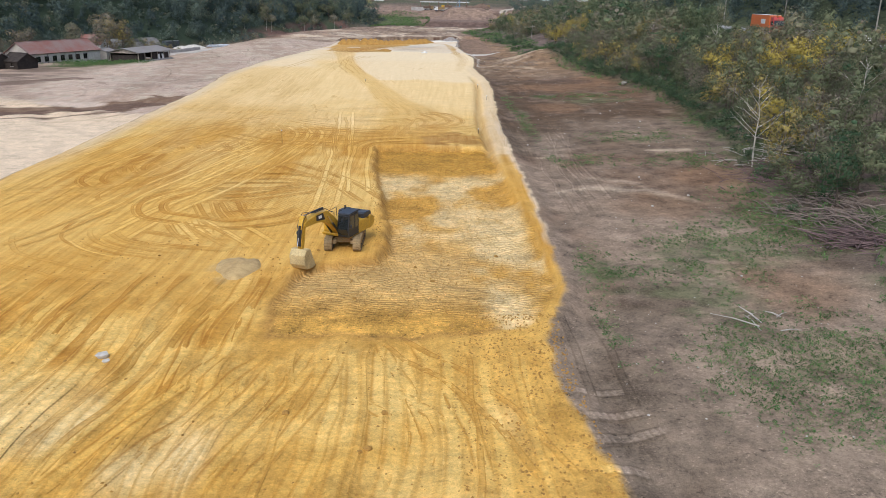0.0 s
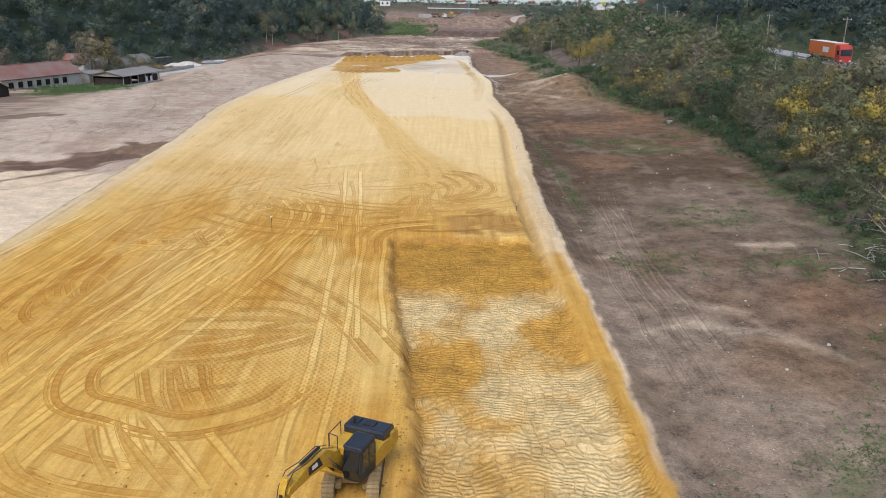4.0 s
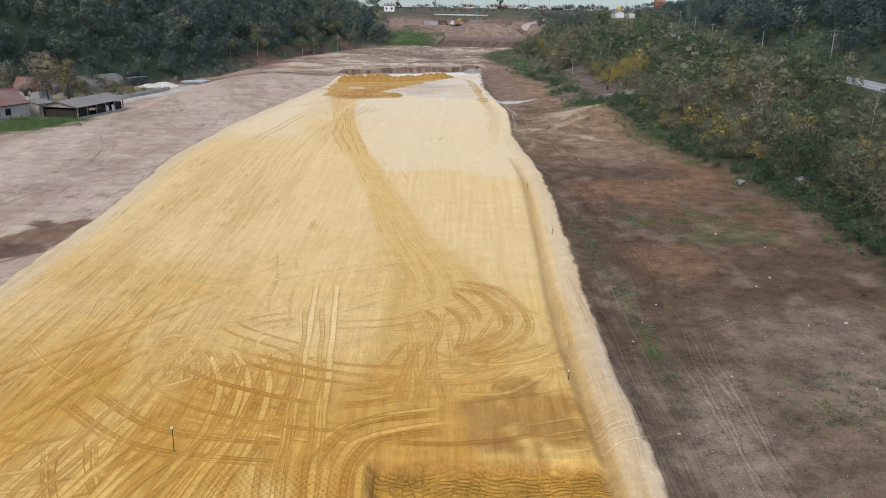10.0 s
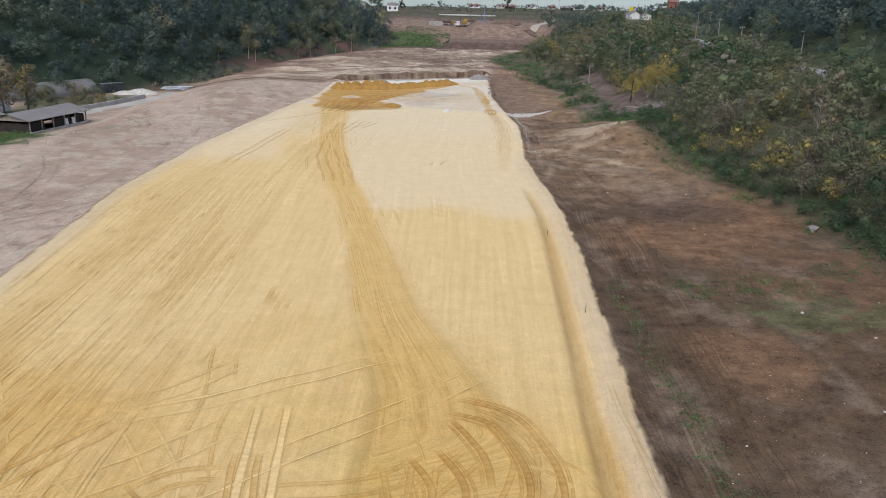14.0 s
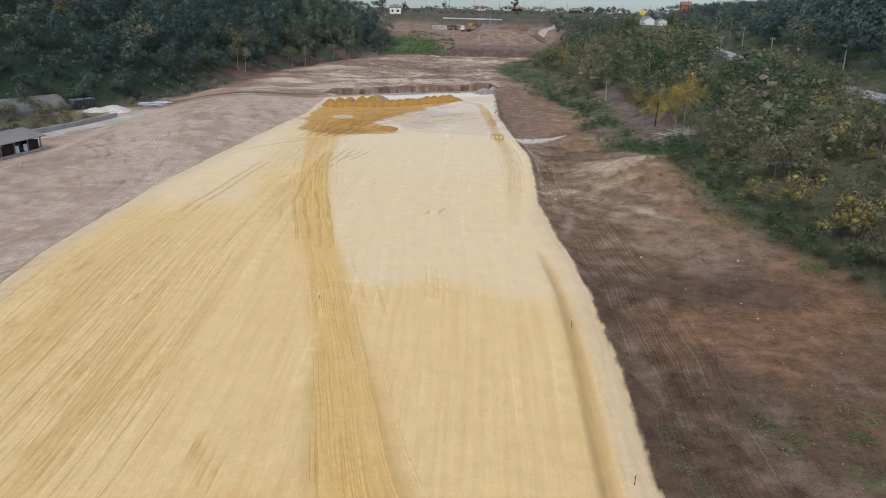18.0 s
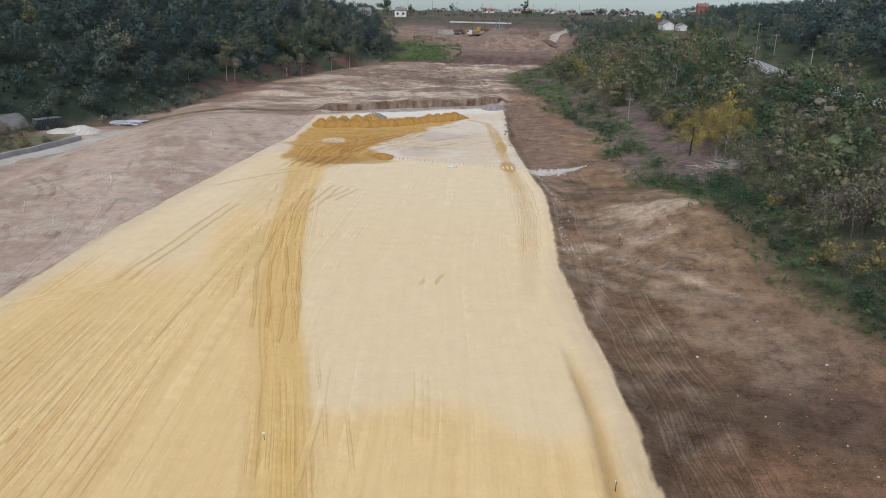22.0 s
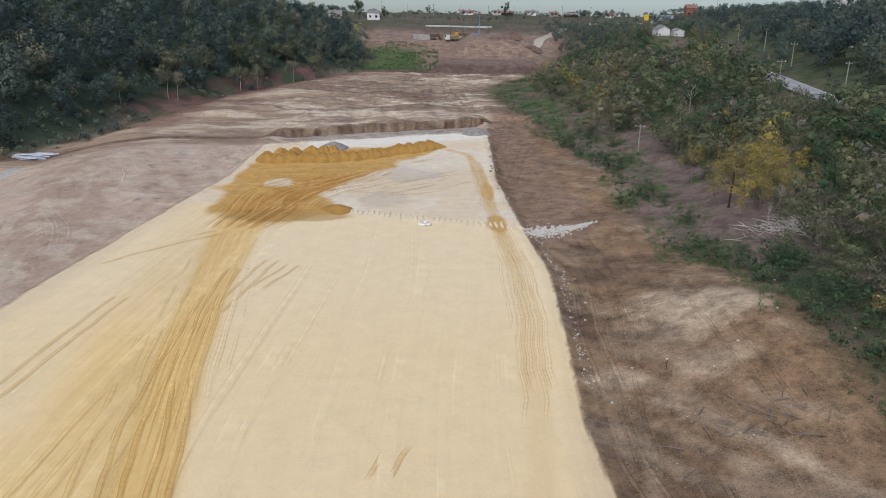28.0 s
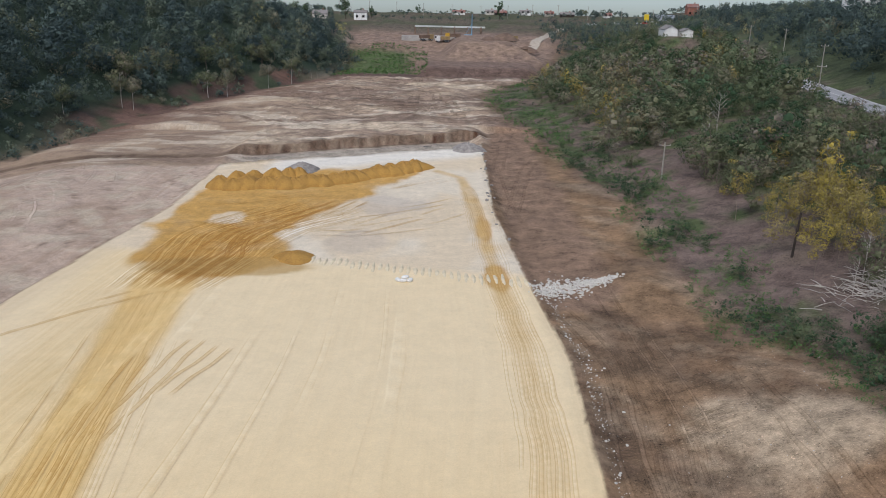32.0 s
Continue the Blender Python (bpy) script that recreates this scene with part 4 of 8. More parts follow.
def limbs(r, height_, thick, n, reach, low=0.3, twigs=0, lift=0.55):
    """Trunk with limbs, one unit scaled to height_."""
    lean = r.normal(size=2) * 0.04
    tr = [(lean[0] * t * t + 0.01 * r.normal(), lean[1] * t * t + 0.01 * r.normal(), t) for t in np.linspace(0, 0.97, 6)]
    tr[0] = (0, 0, -0.05)
    out = [stick(np.array(tr) * height_, thick * np.linspace(1, 0.16, 6), 6)]
    for i in range(n):
        t = low + (0.95 - low) * (i + r.random()) / n
        q = r.uniform(0, 2 * math.pi)
        ln = reach * (1.1 - t) * r.uniform(0.7, 1.2) + 0.06
        a = np.array([np.interp(t, np.linspace(0, 0.97, 6), [p[k] for p in tr]) for k in range(3)])
        d = np.array([math.cos(q), math.sin(q), lift + r.uniform(0, 0.5)])
        pts = [a, a + d * ln * 0.5, a + d * ln + (0, 0, 0.05 * ln)]
        out.append(stick(np.array(pts) * height_, thick * np.array([0.36, 0.24, 0.08]), 4))
        for _ in range(twigs):
            k = r.uniform(0.35, 1.0)
            b = a + d * ln * k
            e = r.normal(size=3) * 0.6 + d
            out.append(stick(np.array([b, b + e * ln * 0.28]) * height_, thick * np.array([0.13, 0.05]), 3))
    return join(out)


def wood_mass(name, places, heights, tints, material, templates, label, category, kind="stuff"):
    """Many plants as one mesh: each a turned and scaled template at its own place."""
    vs, fs, tn, ns, o = [], [], [], [], 0
    for (x, y, z), h, tint in zip(places, heights, tints):
        v, f, nv = templates[rng.integers(len(templates))]
        q, sx = rng.uniform(0, 2 * math.pi), rng.uniform(0.85, 1.2)
        c, s = math.cos(q) * h * sx, math.sin(q) * h * sx
        w = np.empty_like(v)
        w[:, 0], w[:, 1], w[:, 2] = v[:, 0] * c - v[:, 1] * s + x, v[:, 0] * s + v[:, 1] * c + y, v[:, 2] * h + z
        vs.append(w)
        c, s = math.cos(q), math.sin(q)
        ns.append(np.stack([nv[:, 0] * c - nv[:, 1] * s, nv[:, 0] * s + nv[:, 1] * c, nv[:, 2]], 1))
        fs.append(f + o)
        tn.append(np.full(len(v), tint) + np.repeat(rng.normal(size=len(v) // 3) * 0.025, 3))
        o += len(v)
    me = mesh_from(name, np.concatenate(vs), np.concatenate(fs), material, True)
    spread(me, "tint", np.clip(np.concatenate(tn), 0, 1))
    spread(me, "custom_normal", np.concatenate(ns), "FLOAT_VECTOR")
    return tagged(new(name, me), label, category, kind=kind)


def crown_template(seed, n, lobes, spread_, size, core=0.34, **kw):
    r = np.random.default_rng(seed)
    p, d, lobes = crown_points(r, n, lobes, spread_, **kw)
    return leafy(p, d, size, lobes, r, core if n > 60 else 0)


def scatter(x0, x1, y0, y1, step, keep):
    """Jittered spots where keep(x, y) holds."""
    gx, gy = np.meshgrid(np.arange(x0, x1, step), np.arange(y0, y1, step))
    gx, gy = (g.ravel() + rng.uniform(-0.48, 0.48, g.size) * step for g in (gx, gy))
    k = keep(gx, gy)
    gx, gy = gx[k], gy[k]
    return gx, gy, height(gx, gy)


FAR_TREE = [crown_template(100 + i, 680, 11, 0.38, 0.034, low=0.16, shell=0.74) for i in range(7)]
FAR_TREE += [crown_template(120 + i, 500, 9, 0.27, 0.028, low=0.12, flat=1.3, shell=0.74) for i in range(3)]
BUSH = [crown_template(140 + i, 200, 8, 0.62, 0.055, low=0.05, shell=0.7) for i in range(7)]
SOFT_TREE = [crown_template(130 + i, 1000, 12, 0.42, 0.027, low=0.08, shell=0.72) for i in range(4)]
SOFT_TREE += [crown_template(135 + i, 760, 10, 0.30, 0.024, low=0.05, flat=1.4, shell=0.72) for i in range(3)]
SOFT_BUSH = [crown_template(180 + i, 640, 10, 0.60, 0.037, low=0.03, shell=0.72) for i in range(4)]
MID_TREE = [crown_template(230 + i, 260, 8, 0.42, 0.046, low=0.06, shell=0.74) for i in range(5)]
MID_TREE += [crown_template(236 + i, 230, 7, 0.27, 0.042, low=0.05, flat=1.4, shell=0.74) for i in range(3)]
TINY = [crown_template(150 + i, 80, 6, 0.4, 0.10, low=0.1) for i in range(5)]

# woods on the hill over the yard
x, y, z = scatter(-330, 0, 120, 720, 6.8, lambda x, y: (x < xfoot(y) - 1 - 4 * smooth(y, 320, 350) * (1 - smooth(y, 455, 490))) & (x > xfoot(y) - 66) & (y < 640))
h = rng.uniform(6.0, 13.5, len(x)) * (0.72 + 0.28 * smooth(xfoot(y) - x, 2, 22))
tint = np.clip(0.30 + 0.75 * (fbm(x * 0.02, y * 0.02, 131, 3) - 0.5) + rng.normal(size=len(x)) * 0.24 + (rng.random(len(x)) < 0.04) * 0.3, 0, 1)
wood_mass("hillside_woodland", np.stack([x, y, z - 0.4], 1), h, tint, M_WOODS, FAR_TREE, "dark green broadleaf woodland turning to autumn on the hillside", "woodland")
# brambles at its foot
x, y, z = scatter(-190, 0, 180, 560, 3.3, lambda x, y: (x < xfoot(y) + 5) & (x > xfoot(y) - 26) & (fbm(x * 0.07, y * 0.07, 133, 3) > np.where((x > xfoot(y) - 10) & (y > 365), 0.50, 0.28)))
wood_mass("hillside_brambles", np.stack([x, y, z - 0.1], 1), rng.uniform(1.2, 3.6, len(x)), np.clip(0.42 + rng.normal(size=len(x)) * 0.28, 0, 0.85), M_WOODS, BUSH[:4] + TINY, "tangled green brambles at the foot of the woods", "brambles")
# woods beyond the road
x, y, z = scatter(60, 330, 100, 700, 7.2, lambda x, y: (x > xroad(y) + 6) & ~((y > 425) & (y < 512) & (x < 124)) & (x < xroad(y) + np.interp(y, [60, 250, 420, 800], [40, 44, 70, 84])))
h = rng.uniform(7.5, 15.0, len(x)) * (0.35 + 0.65 * smooth(x - xroad(y), 7, 16))
h = h * np.interp(y, [400, 520, 700], [1.0, 0.62, 0.55])
tint = np.clip(0.20 + 0.7 * (fbm(x * 0.025, y * 0.025, 137, 3) - 0.5) + rng.normal(size=len(x)) * 0.24, 0, 1)
wood_mass("roadside_woodland", np.stack([x, y, z - 0.4], 1), h, tint, M_WOODS, FAR_TREE, "mixed green and brown woodland above the road", "woodland")


# scrub between field and road: the nearer plants one by one
def scrub_ok(x, y):
    g, d = fbm(x * 0.06, y * 0.06, 141, 3), x - xveg(y)
    bare = ((y > 250) & (y < 322) & (x < 45 + 5 * (g - 0.5))) | (((x - 50) / 9) ** 2 + ((y - 275) / 13) ** 2 < 1)
    return ~bare & (d > 1.5) & (x < xroad(y) - 4.5) & (g > 0.30) & (g + 0.02 * d > 0.40 + 0.42 * rng.random(x.shape) * (d < 15) * np.interp(y, [185, 225], [0.25, 1]))


sx, sy, sz = scatter(18, 160, 66, 600, 3.6, scrub_ok)
front = smooth(sy, 185, 225)
late = smooth(sy, 335, 365) * (1 - smooth(sy, 470, 490))
back = smooth(sx - xveg(sy), 1.5 + 3 * front + 6 * late, 7 + 7 * front + 4 * late)
ht = rng.uniform(0.9, 2.3, len(sx)) * (1 - back) * (1 - 0.5 * late) + back * rng.uniform(2.4, 6.6, len(sx)) * np.interp(sy, [60, 130, 300, 420, 560], [0.85, 1.0, 1.1, 1.25, 0.9])
clear = np.clip(smooth(sy, 150, 160) * (1 - smooth(sy, 204, 212)) + smooth(sy, 236, 242) * (1 - smooth(sy, 254, 260)) + smooth(sy, 304, 310) * (1 - smooth(sy, 344, 352)), 0, 1)
ht = np.minimum(ht, np.interp(xroad(sy) - sx, [5, 10, 22, 30], [2.0, 2.6, 4.2, 7.0]) * clear + 8.0 * (1 - clear))
low_ = (sy > 440) & (sy < 512) & (np.abs(sx - (97.4 - 0.23 * (502 - sy))) < 9)
ht = np.where(low_, np.minimum(ht, 1.7), ht)
tn = np.clip(np.interp(sy, [60, 180, 230, 600], [0.56, 0.54, 0.34, 0.36]) + 1.3 * (fbm(sx * 0.045, sy * 0.045, 143, 3) - 0.5) + rng.normal(size=len(sx)) * 0.22, 0, 1)
tn = np.where(tn > 0.83, np.where(rng.random(len(sx)) < 0.35, tn, 0.45), tn)
tn = np.where(back < 0.3, tn * 0.35, tn)
near = (sx < xveg(sy) + 17) & (sy < 330) & (sy > 60)
order = np.argsort(np.where(near, rng.random(len(sx)), 9))
single = np.zeros(len(sx), bool)
single[order[:280]] = True
rest = ~single
for zone, kit, says in ((rest & (sy < 370), SOFT_TREE + SOFT_BUSH, "dense autumn scrub of green, olive and yellow shrubs"), (rest & (sy >= 370), MID_TREE, "young trees and shrubs on the far slope")):
    wood_mass("scrub", np.stack([sx, sy, sz - 0.2], 1)[zone], ht[zone] * 1.15, tn[zone], M_SCRUB, kit, says, "scrub")
# trees between the embankment and the plateau
x, y, z = scatter(50, 330, 560, 745, 6.4, lambda x, y: (x > np.interp(y, [480, 550, 605, 680, 800], [50, 58, 59, 70, 110])) & ~((y > 665) & (x < 150)) & (x < 120 + 0.9 * (y - 540)))
wood_mass("slope_woodland", np.stack([x, y, z - 0.3], 1), rng.uniform(3.5, 8.0, len(x)), np.clip(0.30 + 0.7 * (fbm(x * 0.02, y * 0.02, 139, 3) - 0.5) + rng.normal(size=len(x)) * 0.2, 0, 0.95), M_WOODS, MID_TREE, "mixed trees and bushes on the far slope", "woodland")
LOOK_TONES = (("green", 0.12), ("dark green", 0.02), ("olive", 0.45), ("grey-brown thinning", 0.68), ("yellowing", 0.86), ("bright yellow", 0.98))
kinds = []
for i in range(18):
    r = np.random.default_rng(200 + i)
    tall = i % 2 == 0
    n = 760 if tall else 600
    p, d, lb_ = crown_points(r, int(n * 1.5), 12, 0.40 if tall else 0.6, low=0.12 if tall else 0.03, shell=0.74)
    thin = i % 6 == 0
    if thin:
        p, d = p[::2], d[::2]
    v, f, nv = leafy(p, d, 0.028 if tall else 0.040, lb_, r, 0 if thin else 0.34)
    sv, sf = limbs(r, 1.0, 0.018, 9 if tall else 10, 0.42, low=0.12, twigs=2)
    cm, tm = mesh_from("crown", v, f, M_SCRUB, True), mesh_from("trunk", sv, sf, M_BARK, True)
    spread(cm, "custom_normal", nv, "FLOAT_VECTOR")
    tone = LOOK_TONES[(i // 2 + i % 2 * 3) % 6]
    spread(cm, "tint", np.clip(tone[1] + np.repeat(r.normal(size=len(f)), 3) * 0.05, 0, 1))
    kinds.append((cm, tm, tall, tone))
for k in np.flatnonzero(single):
    tall = ht[k] > 2.2
    ok = [q for q in kinds if q[2] == tall]
    cm, tm, _, tone = min(ok, key=lambda q: abs(q[3][1] - tn[k]) + 0.15 * rng.random())
    nm = "tree" if tall else "shrub"
    lb = f"young broadleaf tree with {tone[0]} leaves in the scrub" if tall else f"low rounded shrub with {tone[0]} leaves"
    e = thing(nm, (sx[k], sy[k], sz[k] - 0.05), lb, nm, "scrub plants by the field", rng.uniform(0, 360))
    hh = ht[k] * (1.2 if tall else 1.0)
    e.scale = (hh, hh, hh)
    for nme, me in (("crown", cm), ("trunk", tm)):
        new(nme, me).parent = e
# low rounded bushes closing the edge
EDGE = [crown_template(190 + i, 170, 8, 0.62, 0.062, low=0.02, shell=0.7, flat=0.8) for i in range(5)]
x, y, z = scatter(16, 62, 96, 345, 1.7, lambda x, y: (x > xveg(y) + 1.2) & (x < xveg(y) + np.where((y > 252) & (y < 322), 8, 10)) & (fbm(x * 0.12, y * 0.12, 147, 3) + 0.2 * (rng.random(x.shape) - 0.5) > np.where((y > 140) & (y < 252), 0.34, 0.43) + 0.015 * (x - xveg(y))))
wood_mass("edge_bushes", np.stack([x, y, z - 0.1], 1), rng.uniform(0.7, 2.0, len(x)) * np.interp(y, [130, 150, 245, 260], [1, 1.25, 1.25, 1]), np.clip(0.10 + rng.normal(size=len(x)) * 0.12, 0, 0.5), M_SCRUB, EDGE, "low dark green bushes along the field's edge", "bushes")
x, y, z = scatter(-112, -66, 200, 270, 0.9, lambda x, y: inside_soft(x, y, -91, 228, 13, 17) * (0.2 + 1.6 * fbm(x * 0.3, y * 0.3, 149, 3)) > 0.3 + 0.4 * rng.random(x.shape))
TUFT = [crown_template(160 + i, 46, 5, 0.75, 0.12, low=0.02, shell=0.2, flat=0.6) for i in range(6)]
wood_mass("yard_weeds", np.stack([x, y, z - 0.05], 1), rng.uniform(0.2, 0.9, len(x)), np.clip(0.4 + rng.normal(size=len(x)) * 0.25, 0, 1), M_WEED, TUFT, "rough green weeds before the long building", "weeds")
# low bright weeds along its edge and on the field
x, y, z = scatter(14, 60, 40, 480, 0.95, lambda x, y: (x < 60 + 0 * y) & (x > xveg(y) + 1.0 - 4 * vnoise(x * 0.2, y * 0.2, 5)) & (x < xveg(y) + 12) & (fbm(x * 0.25, y * 0.25, 151, 3) + 0.14 * (rng.random(x.shape) - 0.5) > 0.44 + 0.014 * (x - xveg(y))) & (rng.random(x.shape) < np.interp(y, [100, 160, 480], [0.4, 0.9, 0.9])))
TUFT = [crown_template(160 + i, 46, 5, 0.75, 0.12, low=0.02, shell=0.2, flat=0.6) for i in range(6)]
FINE = [crown_template(170 + i, 14, 3, 1.1, 0.22, low=0.0, shell=0.1, flat=0.4) for i in range(6)]
wood_mass("edge_weeds", np.stack([x, y, z - 0.05], 1), rng.uniform(0.25, 0.95, len(x)), np.clip(0.3 + 0.8 * (fbm(x * 0.1, y * 0.1, 153, 3) - 0.5) + rng.normal(size=len(x)) * 0.2, 0, 1), M_WEED, TUFT, "bright green weeds and nettles along the scrub", "weeds")
SPOTS = ((20.3, 52.3, 3.4, 2.6), (30.5, 60, 4, 3), (14, 54.5, 1.6, 4), (24, 40, 9, 7), (28.3, 153.5, 9, 4), (42, 162, 5, 5), (11, 43, 1.8, 5), (16.5, 128, 1.3, 22), (29.5, 107, 7, 5), (34, 70, 6, 8), (20.5, 92, 4, 4), (30, 34, 6, 5), (33, 90, 5, 5), (24, 60, 6, 5), (20, 34, 4, 5))


def weed_ok(x, y):
    w = sum(inside_soft(x, y, sx_, sy_, 1.25 * rx_, 1.25 * ry_) for sx_, sy_, rx_, ry_ in SPOTS) * (0.05 + 1.9 * fbm(x * 0.55, y * 0.55, 157, 4))
    return (w > 0.5 + 0.9 * rng.random(x.shape)) & (x > xr(y) + 1)


x, y, z = scatter(12, 48, 24, 160, 0.25, weed_ok)
wood_mass("field_weeds", np.stack([x, y, z - 0.02], 1), rng.uniform(0.10, 0.32, len(x)), np.clip(0.45 + rng.normal(size=len(x)) * 0.3, 0, 1), M_WEED, FINE, "sparse low green weeds on bare brown earth", "weeds")

x, y, z = scatter(-40, 4, 492, 566, 1.7, lambda x, y: (x > xfoot(y)) & (x < 1) & (fbm(x * 0.1, y * 0.1, 161, 3) > 0.42))
wood_mass("valley_weeds", np.stack([x, y, z - 0.1], 1), rng.uniform(0.5, 1.5, len(x)), np.clip(0.45 + rng.normal(size=len(x)) * 0.25, 0, 1), M_WEED, TINY, "bright green weeds on the valley floor", "weeds")

# ---------------------------------------------------------------- wheel and crawler tracks pressed into the soil
RUTS = []
PASSES = [0]


def curve_through(pts, step):
    """A smooth way through a few points, resampled evenly."""
    p = np.array([pts[0], *pts, pts[-1]], float)
    out = []
    for a, b, c, d in zip(p, p[1:], p[2:], p[3:]):
        n = max(2, int(np.hypot(*(c - b)) / step))
        t = np.linspace(0, 1, n, endpoint=False)[:, None]
        out.append(0.5 * (2 * b + (c - a) * t + (2 * a - 5 * b + 4 * c - d) * t ** 2 + (3 * b - a - 3 * c + d) * t ** 3))
    return np.concatenate(out + [p[-1:]])


def rut(way, gauge, width, shade, lug=0.45, rise=0.02, marks=0.05, sway=0.7, rim=0.58, broken=False):
    """A pair of ribbons, one per wheel: pressed edges with shade painted in, a paler floor and lug marks."""
    c = curve_through(way, lug)
    if len(c) < 4:
        return
    PASSES[0] += 1
    t = np.gradient(c, axis=0)
    t /= np.maximum(np.linalg.norm(t, axis=1, keepdims=True), 1e-6)
    nrm = np.stack([-t[:, 1], t[:, 0]], 1)
    c = c + nrm * ((fbm(c[:, 0] * 0.2, c[:, 1] * 0.2, 7, 2) - 0.5) * sway)[:, None]
    wide = width * (0.8 + 0.4 * fbm(c[:, 0] * 0.3, c[:, 1] * 0.3, 9, 2))
    up = rng.uniform(0, 0.014)
    rise = rise * (0.3 if broken else 0.7)
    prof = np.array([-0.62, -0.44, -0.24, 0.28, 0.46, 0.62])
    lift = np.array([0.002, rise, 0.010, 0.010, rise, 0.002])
    # tone across the rut: shaded edges, one side of the floor painted brighter
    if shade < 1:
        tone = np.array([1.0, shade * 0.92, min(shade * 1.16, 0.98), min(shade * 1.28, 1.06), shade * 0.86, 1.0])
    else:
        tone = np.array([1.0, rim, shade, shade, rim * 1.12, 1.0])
    for side in ((-0.5, 0.5) if gauge else (0,)):
        xy = c[:, None] + nrm[:, None] * (side * gauge + prof[None, :, None] * wide[:, None, None])
        k = np.minimum(np.arange(len(c)), np.arange(len(c))[::-1])
        fade = smooth(k.astype(float), -1, 6)[:, None] * (0.55 + 0.6 * fbm(c[:, :1] * 0.4, c[:, 1:] * 0.4, 12, 2))
        if broken:
            fade = fade * smooth(fbm(c[:, :1] * 0.13 + side, c[:, 1:] * 0.13, 14, 3), 0.40, 0.60)
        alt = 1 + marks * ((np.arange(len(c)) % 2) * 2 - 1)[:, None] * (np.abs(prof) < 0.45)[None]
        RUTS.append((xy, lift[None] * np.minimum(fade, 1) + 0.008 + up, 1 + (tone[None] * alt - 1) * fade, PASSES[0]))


for way in (
    [(-12.5, 46.8), (-13.0, 37.1), (-14.5, 28.7)],
    [(-16.7, 46.7), (-17.3, 37.0), (-18.6, 34.0)],
    [(-18.1, 44.8), (-20.1, 37.0)],
    [(-0.3, 40.2), (4.3, 33.8), (7.2, 26.5)],
    [(-29.8, 55.6), (-27.5, 61.6), (-25.9, 75.6), (-23.5, 97.0), (-19.8, 115.3)],
    [(-19.4, 63.3), (-17.5, 59.9), (-15.7, 57.4)],
    [(-17.9, 63.3), (-12.6, 56.5)],
    [(2.0, 128.8), (4.6, 123.9), (3.1, 116.6), (0.1, 112.8)],
):
    rut(way, 1.45, 0.40, 0.64, lug=0.32)
for way in (
    [(3.1, 127.1), (5.8, 120.9), (3.5, 115.3), (0.1, 113.4)],
    [(-22.0, 112.1), (-22.1, 115.7), (-19.4, 111.0), (-20.2, 107.8), (-22.1, 110.9)],
    [(-15.0, 112.3), (-14.6, 102.3), (-17.1, 96.2), (-18.7, 90.1)],
    [(-13.1, 114.8), (-11.1, 100.8), (-9.7, 89.2)],
    [(-12.1, 123.2), (-10.5, 110.2), (-9.1, 93.7), (-8.7, 89.2)],
    [(-33.9, 105.4), (-28.9, 114.3), (-21.2, 126.1)],
    [(-30.3, 98.7), (-24.2, 114.4)],
    [(-3.0, 120.5), (-2.5, 110.4), (-2.8, 105.3)],
):
    rut(way, 1.45, 0.40, 0.64, lug=0.32)
for way in (
    [(-4.6, 110.4), (-1.9, 117.8), (1.9, 123.7)],
    [(-1.4, 120.6), (-0.4, 110.5)],
    [(0.3, 129.0), (5.0, 124.8), (5.8, 118.4), (2.9, 113.8), (0.1, 112.9)],
    [(-3.0, 122.2), (-1.4, 105.7)],
    [(-1.2, 122.3), (-3.5, 105.6)],
    [(-22.8, 113.8), (-22.5, 116.5), (-19.9, 112.3), (-20.3, 109.2)],
    [(-10.3, 118.8), (-4.3, 120.0), (-1.6, 122.3)],
    [(-2.5, 207.1), (-0.7, 212.5)],
):
    rut(way, 1.45, 0.40, 0.64, lug=0.32)
for way in (
    [(-14.5, 191.8), (-16.9, 207.8), (-21.3, 227.8), (-22.9, 250.6)],
    [(-15.9, 252.4), (-18.9, 243.5)],
    [(-21.4, 236.3), (-18.7, 253.9)],
    [(-36.0, 206.6), (-32.5, 241.1)],
    [(-17.7, 195.0), (-22.0, 218.2), (-23.1, 242.6)],
):
    rut(way, 1.45, 0.40, 0.64, lug=0.32)
for way in (
    [(-1.5, 39.4), (-1.6, 30.6), (-1.5, 25.7)],
    [(-3.3, 38.7), (-5.1, 30.6), (-6.4, 25.7)],
    [(-4.9, 37.3), (-7.0, 30.5), (-7.9, 25.6)],
    [(-7.8, 38.6), (-11.2, 28.7), (-12.2, 25.6)],
    [(-11.1, 36.5), (-13.0, 25.6)],
    [(-0.0, 40.2), (1.9, 33.7), (3.2, 25.7)],
    [(-1.4, 34.2), (1.4, 30.6), (0.6, 25.7)],
):
    rut(way, 1.9, 0.75, 1.18, marks=0.04)
for way in (
    [(12.3, 98.3), (13.0, 110.9), (12.7, 129.2)],
    [(14.0, 90.7), (14.3, 106.8), (13.9, 133.0)],
    [(13.2, 90.7), (13.4, 106.8), (12.6, 133.0)],
    [(15.1, 237.1), (18.7, 237.3), (27.1, 239.9)],
    [(14.9, 235.7), (19.8, 237.0), (26.8, 238.8)],
    [(17.4, 214.9), (19.2, 231.7), (21.4, 251.4)],
    [(28.7, 247.8), (28.7, 227.0), (29.5, 215.2)],
):
    rut(way, 1.7, 0.4, 0.74)
for way in (
    [(8.8, 34.4), (11.9, 34.7)],
    [(9.1, 32.0), (12.2, 32.8)],
    [(9.0, 29.8), (12.8, 31.3)],
    [(8.8, 27.7), (11.1, 27.8)],
):
    rut(way, 0.0, 0.75, 1.45, lug=0.16, marks=0.2)
